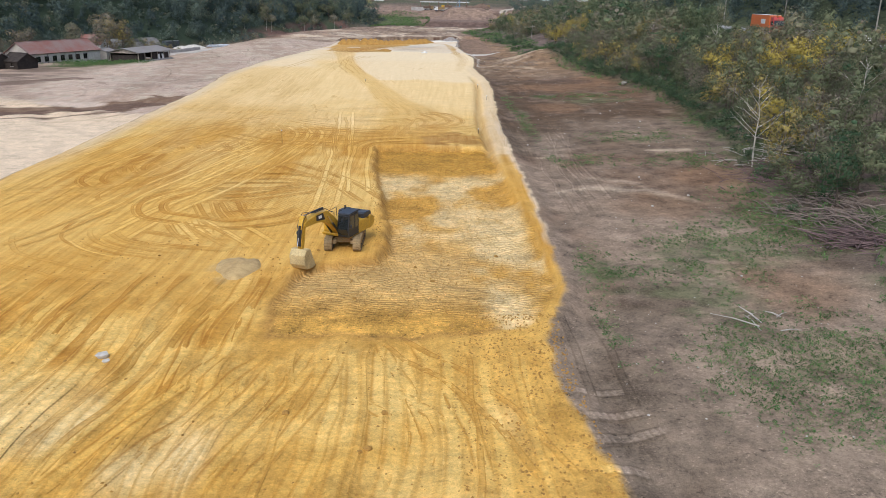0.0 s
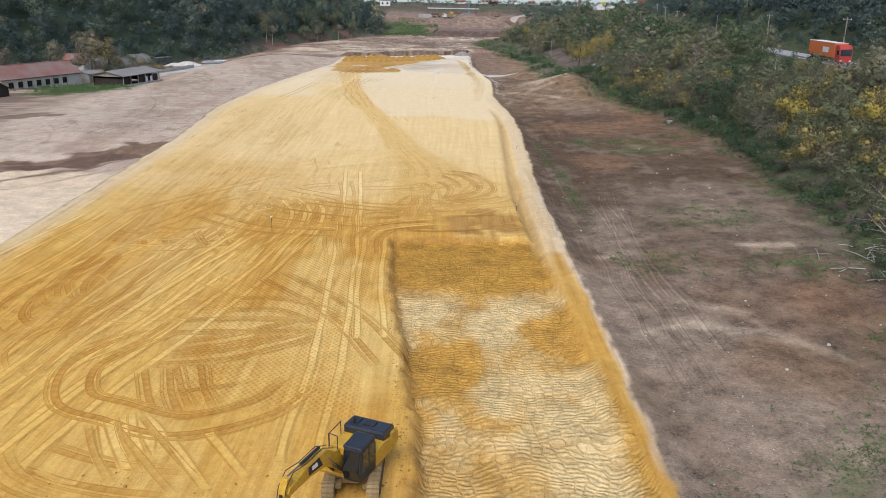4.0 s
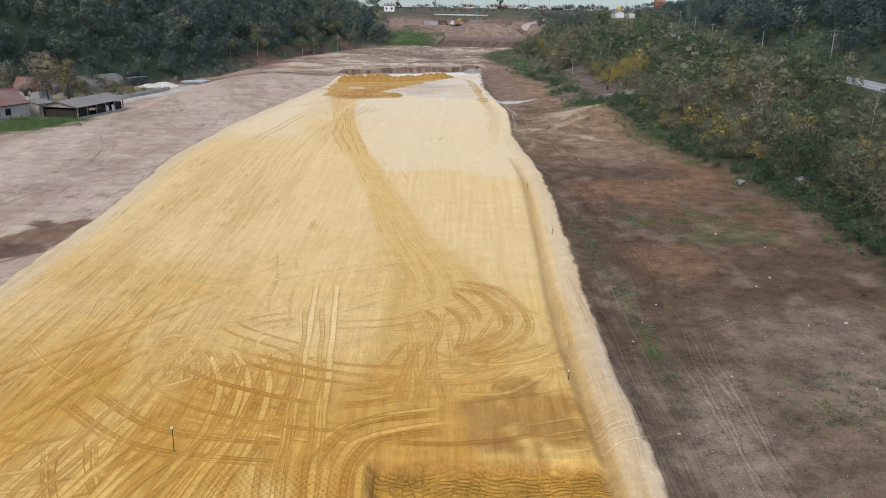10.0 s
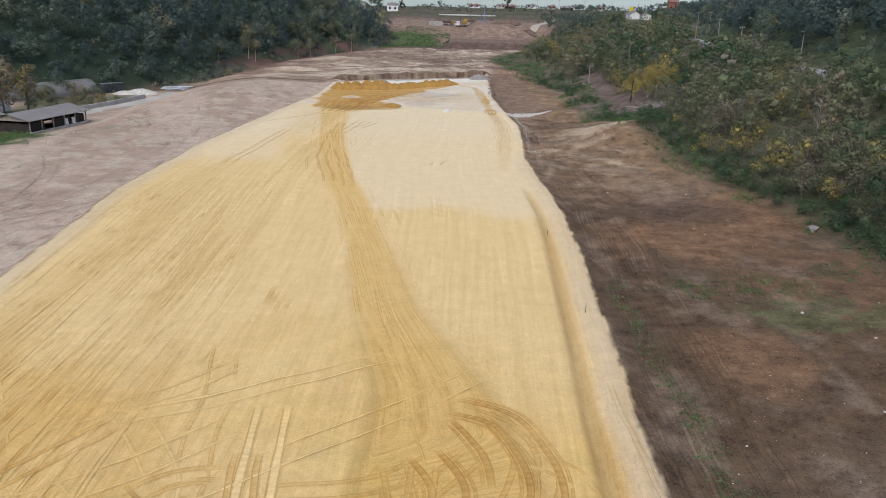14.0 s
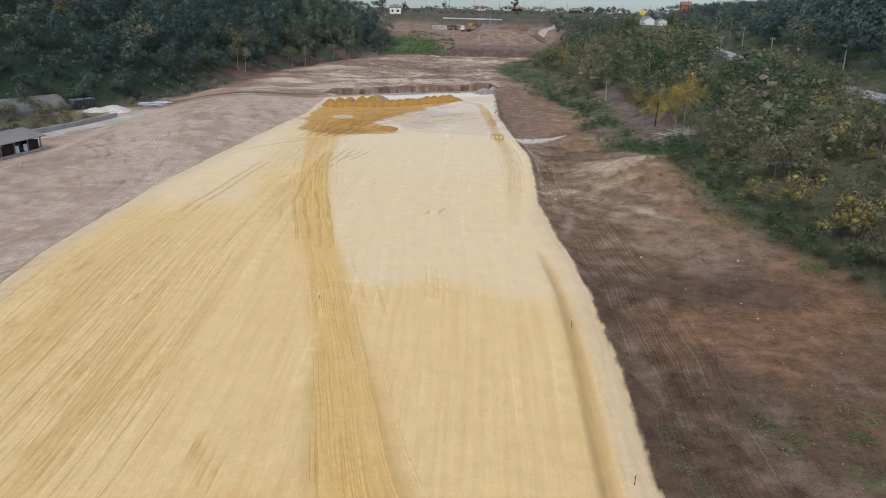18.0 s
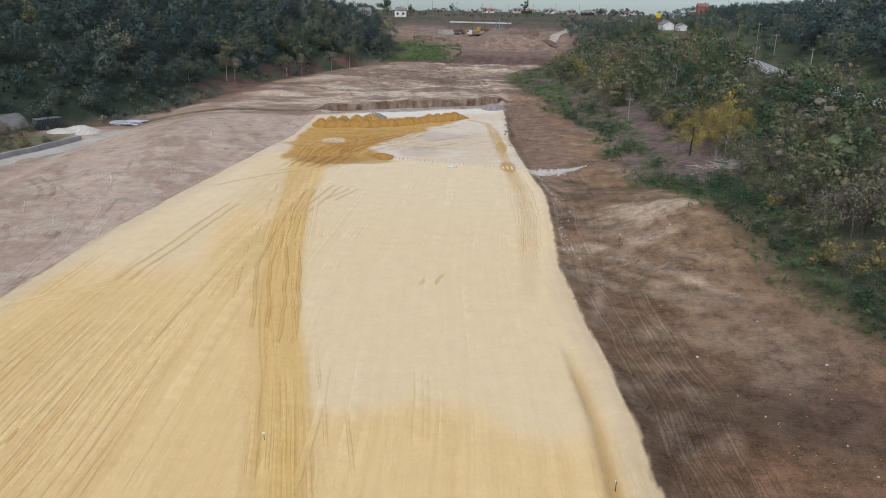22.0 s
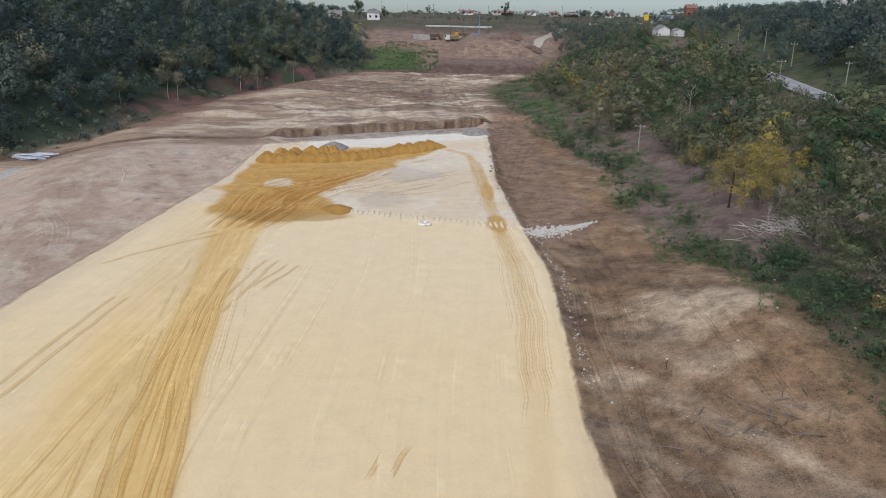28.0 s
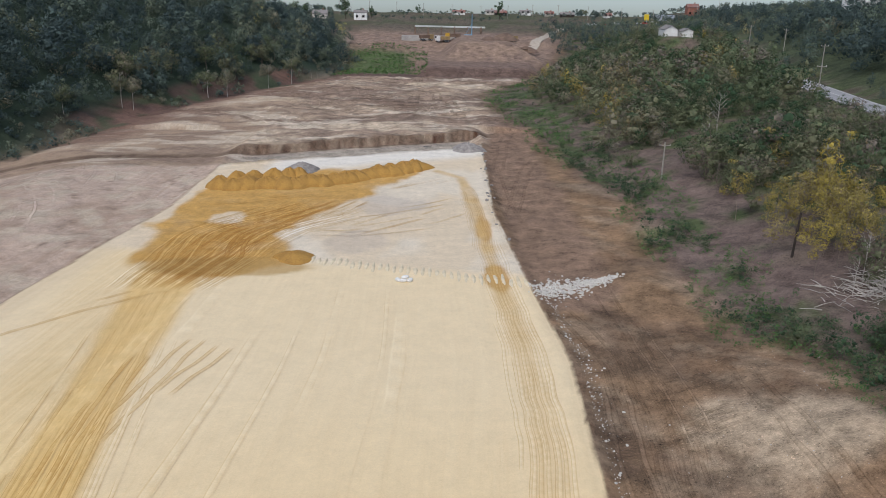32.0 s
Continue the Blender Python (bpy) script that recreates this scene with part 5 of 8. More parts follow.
for way in (
    [(10.7, 45.5), (10.8, 37.5), (10.6, 32.8)],
    [(15.0, 329.5), (20.5, 366.2), (24.1, 352.5)],
    [(14.6, 298.4), (20.3, 329.8), (23.1, 335.0)],
    [(14.3, 334.5), (14.5, 301.5), (15.6, 292.5)],
):
    rut(way, 1.9, 0.5, 0.72)

# the clearest tracks: dumpers, the turning loop, a dozer beside the loop
for way in (
    [(-31.9, 85.7), (-32.9, 81.4), (-32.1, 77.7), (-30.0, 75.0)],
    [(-31.2, 91.7), (-31.9, 85.7), (-30.3, 81.5), (-28.8, 80.0)],
    [(-20.3, 75.3), (-22.5, 71.6), (-23.1, 68.8), (-21.9, 65.5), (-19.2, 64.2), (-14.8, 62.6), (-10.7, 64.8), (-9.1, 68.1)],
    [(-19.0, 72.2), (-14.6, 73.6), (-9.4, 77.0)],
    [(-20.0, 76.0), (-14.5, 76.5), (-9.0, 76.3)],
    [(-19.4, 71.1), (-14.7, 71.8), (-9.2, 75.6)],
):
    rut(way, 1.9, 0.46, 0.52, lug=0.3, sway=0.3, marks=0.12)
    rut(way, 2.9, 0.22, 0.6, lug=0.3, sway=0.5)
for way in (
    [(-18.6, 70.6), (-17.1, 67.0), (-15.6, 63.9)],
    [(-17.0, 70.6), (-15.7, 67.0), (-14.2, 63.9)],
    [(-14.8, 87.3), (-9.5, 81.4), (-6.1, 76.4), (-3.3, 70.4)],
    [(-17.1, 80.4), (-12.5, 80.5), (-7.8, 77.0)],
    [(-21.6, 59.5), (-17.7, 57.9), (-13.1, 57.0)],
    [(-20.0, 79.5), (-21.7, 74.0), (-23.3, 71.6)],
):
    rut(way, 1.9, 0.46, 0.52, lug=0.3, sway=0.3, marks=0.12)
    rut(way, 2.9, 0.22, 0.6, lug=0.3, sway=0.5)
for way in (
    [(-30.3, 92.8), (-30.3, 84.9), (-29.2, 81.6)],
    [(-13.6, 114.6), (-12.7, 110.7), (-12.5, 103.9), (-13.5, 98.4)],
    [(-0.7, 103.4), (-5.2, 102.4), (-6.8, 100.1), (-7.3, 97.1), (-7.1, 92.7)],
    [(-22.4, 113.5), (-20.6, 112.7), (-19.5, 109.0), (-20.1, 106.9)],
    [(-25.6, 106.1), (-18.8, 100.9), (-10.1, 99.5)],
    [(-23.8, 100.8), (-21.6, 95.8), (-19.3, 92.5)],
):
    rut(way, 1.9, 0.46, 0.52, lug=0.3, sway=0.3, marks=0.12)
    rut(way, 2.9, 0.22, 0.6, lug=0.3, sway=0.5)
for way in (
    [(-28.2, 97.6), (-26.8, 94.0)],
    [(-21.4, 111.2), (-19.7, 112.8), (-18.3, 109.0), (-18.5, 106.3)],
    [(-8.4, 106.6), (-5.5, 107.0), (-3.2, 108.1)],
    [(0.1, 129.3), (3.9, 127.0), (5.7, 120.7), (4.7, 116.9), (0.2, 113.4)],
    [(5.5, 117.9), (2.5, 113.5), (-0.1, 112.2)],
    [(-1.5, 123.5), (-0.0, 119.5), (-0.7, 113.4)],
):
    rut(way, 1.9, 0.46, 0.52, lug=0.3, sway=0.3, marks=0.12)
    rut(way, 2.9, 0.22, 0.6, lug=0.3, sway=0.5)
for way in (
    [(0.9, 128.1), (3.0, 123.7), (3.5, 119.7)],
):
    rut(way, 1.9, 0.46, 0.52, lug=0.3, sway=0.3, marks=0.12)
    rut(way, 2.9, 0.22, 0.6, lug=0.3, sway=0.5)
for way in (
    [(-10.1, 106.8), (-9.0, 93.7), (-7.9, 73.7), (-7.8, 66.2), (-7.7, 59.1)],
    [(-13.6, 103.7), (-15.5, 89.2), (-18.4, 76.0), (-21.1, 66.2), (-22.5, 58.3)],
    [(-17.5, 88.1), (-20.5, 76.6), (-23.1, 68.3), (-24.5, 62.1)],
    [(-23.5, 100.4), (-26.6, 83.3), (-28.0, 68.7)],
    [(-26.9, 101.6), (-31.5, 87.6), (-33.4, 79.1)],
    [(-33.3, 105.6), (-34.0, 89.5), (-35.5, 83.0)],
):
    rut(way, 1.95, 0.58, 1.14, lug=0.3, sway=0.3)
for way in (
    [(-37.3, 105.4), (-39.3, 90.3)],
    [(-20.1, 93.2), (-22.6, 78.7), (-25.0, 68.3), (-25.8, 64.5)],
    [(-19.0, 100.6), (-23.3, 84.3), (-26.0, 72.1), (-26.7, 66.3)],
    [(-14.2, 61.9), (-10.9, 57.1)],
    [(-6.6, 98.6), (-6.1, 85.7), (-5.1, 74.4)],
    [(-18.0, 113.6), (-15.6, 108.4), (-14.9, 102.1), (-15.6, 96.9), (-16.3, 89.6)],
):
    rut(way, 1.95, 0.58, 1.14, lug=0.3, sway=0.3)
for way in (
    [(-16.0, 113.7), (-14.0, 107.8), (-13.6, 101.0), (-14.3, 95.6), (-15.5, 89.6)],
    [(-11.8, 128.8), (-9.7, 105.9), (-9.0, 92.7)],
    [(-21.8, 89.1), (-20.8, 95.9), (-19.7, 103.7)],
    [(-24.8, 90.8), (-23.2, 98.7), (-22.0, 105.5)],
    [(6.1, 111.2), (3.4, 108.3), (0.1, 108.2)],
    [(-0.5, 104.3), (-4.1, 103.3), (-7.2, 101.2), (-8.0, 97.6)],
):
    rut(way, 1.95, 0.58, 1.14, lug=0.3, sway=0.3)
for way in (
    [(-19.6, 63.8), (-18.3, 61.0), (-17.2, 58.9)],
    [(-19.1, 63.4), (-17.6, 60.7), (-16.1, 58.3)],
    [(-18.1, 64.2), (-16.9, 61.4), (-15.6, 58.9)],
    [(-17.4, 63.4), (-16.0, 61.1), (-14.8, 59.3)],
    [(-17.3, 63.8), (-15.6, 61.8), (-14.9, 59.6)],
    [(-18.4, 63.8), (-17.3, 61.1), (-16.0, 58.6)],
):
    rut(way, 0.0, 0.6, 1.16, lug=0.3, sway=0.2)
SINGLE = PASSES[0]  # passes up to here are told apart
# criss-cross of dumpers and dozers round the trench
for i in range(34):
    x0, y0, q = rng.uniform(-39, 6), rng.uniform(58, 134), rng.normal() * 0.9
    ln, bend_ = rng.uniform(8, 30), rng.normal() * 0.03
    pts = [(x0, y0)]
    for k in range(4):
        q += bend_ * ln / 4
        pts.append((pts[-1][0] + ln / 4 * math.sin(q), pts[-1][1] + ln / 4 * math.cos(q)))
    pts = [p for p in pts if xl(p[1]) + 2 < p[0] < xr(p[1]) - 4 and not (-7 < p[0] < 12 and p[1] < 102) and p[1] < 140]
    if len(pts) > 2:
        rut(pts, rng.choice([1.5, 1.9, 2.3]), rng.uniform(0.18, 0.36), rng.choice([0.66, 0.74, 0.82, 1.08]), broken=True)
for i in range(46):  # straight grooves before the trench; the darker ribbons paint in their shade
    x0 = -38 + i + rng.uniform(-0.4, 0.4)
    y0 = 39.5 - 0.6 * rng.random() - (2 * rng.random() if x0 > -8 else -3 * rng.random() - 3.0)
    pale = rng.random() < 0.68
    rut([(x0, y0), (x0 - 0.1 + rng.normal() * 0.2, 30), (x0 - 0.2 + rng.normal() * 0.5, 12)], 0.0, rng.uniform(0.5, 0.85) if pale else rng.uniform(0.3, 0.6), rng.choice([1.10, 1.18, 1.25]) if pale else rng.choice([0.66, 0.74, 0.82]), lug=0.3, marks=0.06, sway=1.0, rim=0.82)
for i in range(34):  # deep furrows beside it, their shade put into the ribbon tone
    x0, y0 = rng.uniform(-30, -9), rng.uniform(44, 51)
    rut([(x0, y0), (x0 - 0.1, y0 - 4), (x0 - 0.1 + rng.normal() * 0.4, y0 - rng.uniform(7, 13))], 0.0, rng.uniform(0.5, 1.1), rng.choice([0.5, 0.56, 0.66, 1.14]), lug=0.3, sway=0.8)
# turning loops: fans of arcs round a few centres
for cx, cy, r0, r1, q0, q1, sq, n in ((-3, 134, 20, 35, -38, 24, 1.0, 22), (3, 118, 2.5, 8, -150, 150, 1.0, 11), (-13.5, 115, 1.5, 6, -200, 80, 1.1, 8), (-22, 112, 2, 6, -120, 120, 1.1, 6), (-19, 73, 8, 11, -120, 60, 0.7, 4), (-31, 82, 2, 5, -40, 200, 1.3, 6), (-16, 62, 6, 16, -110, -20, 0.8, 8), (-28, 104, 4, 14, -60, 60, 0.8, 9)):
    for k in range(n):
        r_, a, w = rng.uniform(r0, r1), rng.uniform(q0, q1), rng.uniform(20, 75) * (0.45 if r0 > 15 else 1.0)
        rut([(cx + r_ * math.sin(radians(q)), cy - sq * r_ * math.cos(radians(q))) for q in np.linspace(a - w / 2, a + w / 2, 6)], rng.choice([0.0, 1.5, 1.9]), rng.uniform(0.25, 0.5), rng.choice([0.5, 0.6, 0.7, 1.12]), lug=0.35)
# long grader and truck lines along the fill
for i in range(120):
    u = rng.uniform(0.03, 0.40)
    y0 = rng.uniform(58, 190)
    y1 = y0 + rng.uniform(14, 46)
    rut([(xl(y) + (xr(y) - xl(y)) * u + 0.3 * math.sin(y * 0.1 + i), y) for y in np.linspace(y0, y1, 4)], rng.choice([0.0, 1.7]), rng.uniform(0.16, 0.5), rng.choice([0.78, 0.85, 0.91, 1.06]), lug=0.9, sway=0.15, rim=0.9, broken=True)
for i in range(44):
    o = rng.normal() * 1.5
    y0 = rng.uniform(118, 235)
    y1 = min(y0 + rng.uniform(12, 40), 280)
    rut([(xband(y) + o * np.interp(y, [112, 150, 260], [2.4, 1, 1.1]), y) for y in np.linspace(y0, y1, 5)], 1.7, rng.uniform(0.2, 0.45), rng.uniform(0.72, 0.92), lug=0.6, sway=0.2, broken=True)
for i in range(60):
    o = rng.uniform(-1.15, 1.2)
    rut([(-27 + o * 4, 266), (-25 + o * 5, 276), (-23 + o * 6 + rng.normal(), 288), (-16 + o * 7, 298 + rng.uniform(-4, 8))], 1.8, rng.uniform(0.3, 0.6), rng.choice([0.5, 0.6, 0.7, 0.8, 1.15]), lug=0.7)
for i in range(30):  # bunches of short scuffs where the roller skidded
    u, y0 = (rng.uniform(0.06, 0.34) if i % 5 else rng.uniform(0.06, 0.6)), rng.uniform(122, 184)
    for k in range(int(rng.integers(3, 8))):
        y1, o = y0 + rng.uniform(-1.5, 1.5), (k - 3) * 0.55 + rng.normal() * 0.15
        rut([(xl(y) + (xr(y) - xl(y)) * u + o, y) for y in np.linspace(y1, y1 + rng.uniform(1.6, 5.5), 3)], 0.0, rng.uniform(0.22, 0.5), rng.uniform(0.5, 0.68), lug=0.5, sway=0.1, rise=0.012)
for i in range(16):  # turning before the dumped heaps
    x0, y0 = rng.uniform(-34, -8), rng.uniform(286, 312)
    rut([(x0, y0), (x0 + 6, y0 + 1.5 + rng.normal()), (x0 + 13, y0 + 5.5 + rng.normal()), (x0 + 19, y0 + 11 + rng.normal())], 1.9, rng.uniform(0.4, 0.7), rng.choice([0.6, 0.7, 0.8]), lug=0.7, broken=True)
for i in range(30):  # faint lines of the roller on the pale sand
    y0 = rng.uniform(150, 245)
    u, y1 = rng.uniform(0.30, 0.95), min(y0 + rng.uniform(20, 60), 272)
    rut([(xl(y) + (xr(y) - 2 - xl(y)) * u, y) for y in np.linspace(y0, y1, 4)], 0.0, rng.uniform(0.3, 1.1), rng.choice([0.96, 0.975, 1.02, 1.03]), lug=1.2, rim=0.99, sway=0.1, broken=True)
for i in range(16):
    o, y0 = rng.normal() * 0.8, rng.uniform(215, 290)
    rut([(np.interp(y, [205, 230, 244, 255, 272, 300, 322], [9, 10.6, 11.4, 11.2, 10.2, 9.6, 8]) + o, y) for y in np.linspace(y0, y0 + 26, 4)], 1.7, 0.34, rng.uniform(0.74, 0.9))
for i in range(90):  # wandering tracks on the muddy plain
    x0, y0, q = rng.uniform(-72, -46), rng.uniform(150, 330), rng.uniform(-0.5, 0.5)
    ln = rng.uniform(12, 34)
    rut([(x0, y0), (x0 + ln * 0.5 * math.sin(q), y0 + ln * 0.5), (x0 + ln * math.sin(q * 1.8) * 0.9, y0 + ln)], 1.9, rng.uniform(0.35, 0.7), rng.choice([0.62, 0.74, 0.84, 1.15]), lug=0.9, broken=True)
for i in range(90):  # and beyond the fill
    x0, y0, q = rng.uniform(-45, 20), rng.uniform(372, 470), rng.uniform(-1.3, 1.3)
    ln = rng.uniform(15, 40)
    rut([(x0, y0), (x0 + ln * 0.5 * math.sin(q), y0 + ln * 0.5 * math.cos(q)), (x0 + ln * math.sin(q * 1.4), y0 + ln * math.cos(q * 1.4))], 2.2, rng.uniform(0.6, 1.1), rng.choice([0.55, 0.7, 1.2, 1.3]), lug=1.4)
for i in range(44):  # brown field
    x0, y0 = rng.uniform(15, 21), rng.uniform(60, 250)
    rut([(x0 + xr(y0) - 13, y0), (x0 + xr(y0 + 12) - 13 + rng.normal() * 0.4, y0 + 12), (x0 + xr(y0 + 26) - 13 + rng.normal(), y0 + 26)], 1.8, rng.uniform(0.25, 0.5), rng.choice([0.7, 0.8, 1.2]), lug=0.8)

def track_mesh(name, ribbons):
    vs, fs, sl, wr, fl, o = [], [], [], [], [], 0
    for xy, lift, tone, _ in ribbons:
        z = height(xy[..., 0], xy[..., 1]) + lift + 0.012
        s_, w_, f_ = paint(xy[..., 0], xy[..., 1], z)
        k, m = xy.shape[:2]
        vs.append(np.concatenate([xy, z[..., None]], -1).reshape(-1, 3))
        q = np.arange(k * m).reshape(k, m)
        fs.append(np.stack([q[:-1, :-1], q[:-1, 1:], q[1:, 1:], q[1:, :-1]], -1).reshape(-1, 4) + o)
        sand = ((xy[..., 0] > xl(xy[..., 1])) & (xy[..., 0] < xr(xy[..., 1])) & (xy[..., 1] < yend(xy[..., 0])))[..., None]
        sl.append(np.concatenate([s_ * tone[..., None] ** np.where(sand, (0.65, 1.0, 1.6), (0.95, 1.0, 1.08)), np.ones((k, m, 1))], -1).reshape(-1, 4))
        wr.append((w_ * (0.5, 0.3, 1.0)).reshape(-1, 3))
        fl.append(f_.reshape(-1, 3))
        o += k * m
    me = mesh_from(name, np.concatenate(vs), np.concatenate(fs), M_GROUND, True)
    spread(me, "soil", np.concatenate(sl), "FLOAT_COLOR")
    spread(me, "wear", np.concatenate(wr), "FLOAT_VECTOR")
    spread(me, "flow", np.concatenate(fl), "FLOAT_VECTOR")
    return new(name, me)


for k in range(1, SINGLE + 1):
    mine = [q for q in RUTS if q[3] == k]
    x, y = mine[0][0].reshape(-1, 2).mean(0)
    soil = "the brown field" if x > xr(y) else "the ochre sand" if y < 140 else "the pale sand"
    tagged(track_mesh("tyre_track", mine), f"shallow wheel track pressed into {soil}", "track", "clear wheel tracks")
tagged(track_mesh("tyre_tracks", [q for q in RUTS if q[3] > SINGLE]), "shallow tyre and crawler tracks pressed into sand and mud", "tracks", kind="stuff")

# ---------------------------------------------------------------- materials of things
M_YELLOW = mat("machine_yellow", (0.62, 0.36, 0.035), 0.45, vary=0.25, scale=2, spec=0.5)
M_BLACK = mat("black_steel", (0.022, 0.024, 0.028), 0.5, vary=0.35, scale=3, spec=0.5)
M_NAVY = mat("hood_black", (0.028, 0.034, 0.048), 0.4, vary=0.3, scale=2, spec=0.5)
M_DUSTY = mat("dusty_steel", (0.34, 0.24, 0.12), 0.8, vary=0.3, scale=4, bump=0.3)
M_BUCKET = mat("sanded_steel", (0.60, 0.47, 0.24), 0.75, vary=0.3, scale=3)
M_CHROME = mat("rod_steel", (0.7, 0.7, 0.7), 0.2, 1.0, vary=0.1)
M_DARKGLASS = mat("dark_glass", (0.015, 0.018, 0.02), 0.08, vary=0.1, spec=0.6)
M_WHITE = mat("white_paint", (0.78, 0.77, 0.74), 0.6, vary=0.15, scale=2)
M_PLASTER = mat("old_plaster", (0.56, 0.52, 0.46), 0.9, vary=0.22, scale=1.2, bump=0.2, second=(0.38, 0.34, 0.30))
M_TILE = mat("weathered_red_tiles", (0.235, 0.095, 0.075), 0.85, vary=0.35, scale=1.1, bump=0.5, bscale=9, second=(0.24, 0.19, 0.17))
M_GREYROOF = mat("fibre_cement", (0.25, 0.235, 0.22), 0.9, vary=0.25, scale=1.2, bump=0.2, second=(0.20, 0.18, 0.17))
M_TIMBER = mat("dark_timber", (0.055, 0.043, 0.036), 0.85, vary=0.4, scale=4, bump=0.3)
M_POST = mat("weathered_wood", (0.40, 0.34, 0.28), 0.85, vary=0.3, scale=5, bump=0.3)
M_POLE = mat("pole_wood", (0.36, 0.33, 0.29), 0.85, vary=0.3, scale=6)
M_CONC = mat("concrete", (0.46, 0.44, 0.41), 0.9, vary=0.2, scale=1.5, bump=0.15, second=(0.30, 0.28, 0.26))
M_ASPHALT = mat("road_asphalt", (0.34, 0.34, 0.345), 0.9, vary=0.15, scale=1.0, bump=0.1)
M_STEEL = mat("galvanised_steel", (0.45, 0.47, 0.49), 0.4, 0.7, vary=0.2)
M_STONE = mat("white_stone", (0.60, 0.57, 0.51), 0.9, vary=0.25, scale=6, bump=0.4)
M_GRAVEL = mat("grey_gravel", (0.34, 0.31, 0.285), 0.95, vary=0.35, scale=6, bump=0.6)
M_HEAP = mat("ochre_sand_heap", (0.44, 0.245, 0.060), 0.95, vary=0.28, scale=2.2, bump=0.8, bscale=5, second=(0.26, 0.14, 0.038))
M_CLAY = mat("dark_clay", (0.20, 0.135, 0.10), 0.95, vary=0.3, scale=2)
M_DEAD = mat("dead_wood", (0.24, 0.19, 0.16), 0.9, vary=0.35, scale=5)
M_PALEWOOD = mat("bleached_wood", (0.50, 0.46, 0.41), 0.85, vary=0.3, scale=5)
M_ORANGE = mat("orange_tarpaulin", (0.68, 0.17, 0.045), 0.55, vary=0.12, scale=1)
M_RED = mat("red_cab", (0.42, 0.045, 0.035), 0.4, vary=0.1, spec=0.5)
M_SILVER = mat("silver_paint", (0.55, 0.56, 0.58), 0.3, 0.4, vary=0.1)
M_TYRE = mat("tyre_rubber", (0.025, 0.025, 0.026), 0.85, vary=0.3)
M_BLUE = mat("crane_blue", (0.16, 0.27, 0.36), 0.6, vary=0.2)
M_SIGN = mat("sign_yellow", (0.70, 0.50, 0.03), 0.6, vary=0.1)
M_PIPE = mat("black_pipe", (0.025, 0.025, 0.027), 0.5, vary=0.2)
M_FOIL = mat("light_blue_bundles", (0.58, 0.62, 0.68), 0.5, vary=0.3, scale=3)
M_WATER = mat("muddy_water", (0.30, 0.24, 0.18), 0.06, vary=0.1, scale=0.5, spec=0.5)
M_BRICK = mat("red_brick_wall", (0.32, 0.14, 0.10), 0.9, vary=0.25, scale=2)


# ---------------------------------------------------------------- the excavator
def frame_from(a, b, up=(0, 0, 1)):
    """A pose whose x axis runs from a to b."""
    a, b = Vector(a), Vector(b)
    x = (b - a).normalized()
    y = Vector(up).cross(x).normalized()
    z = x.cross(y)
    m = Matrix((x, y, z)).transposed().to_4x4()
    m.translation = a
    return m


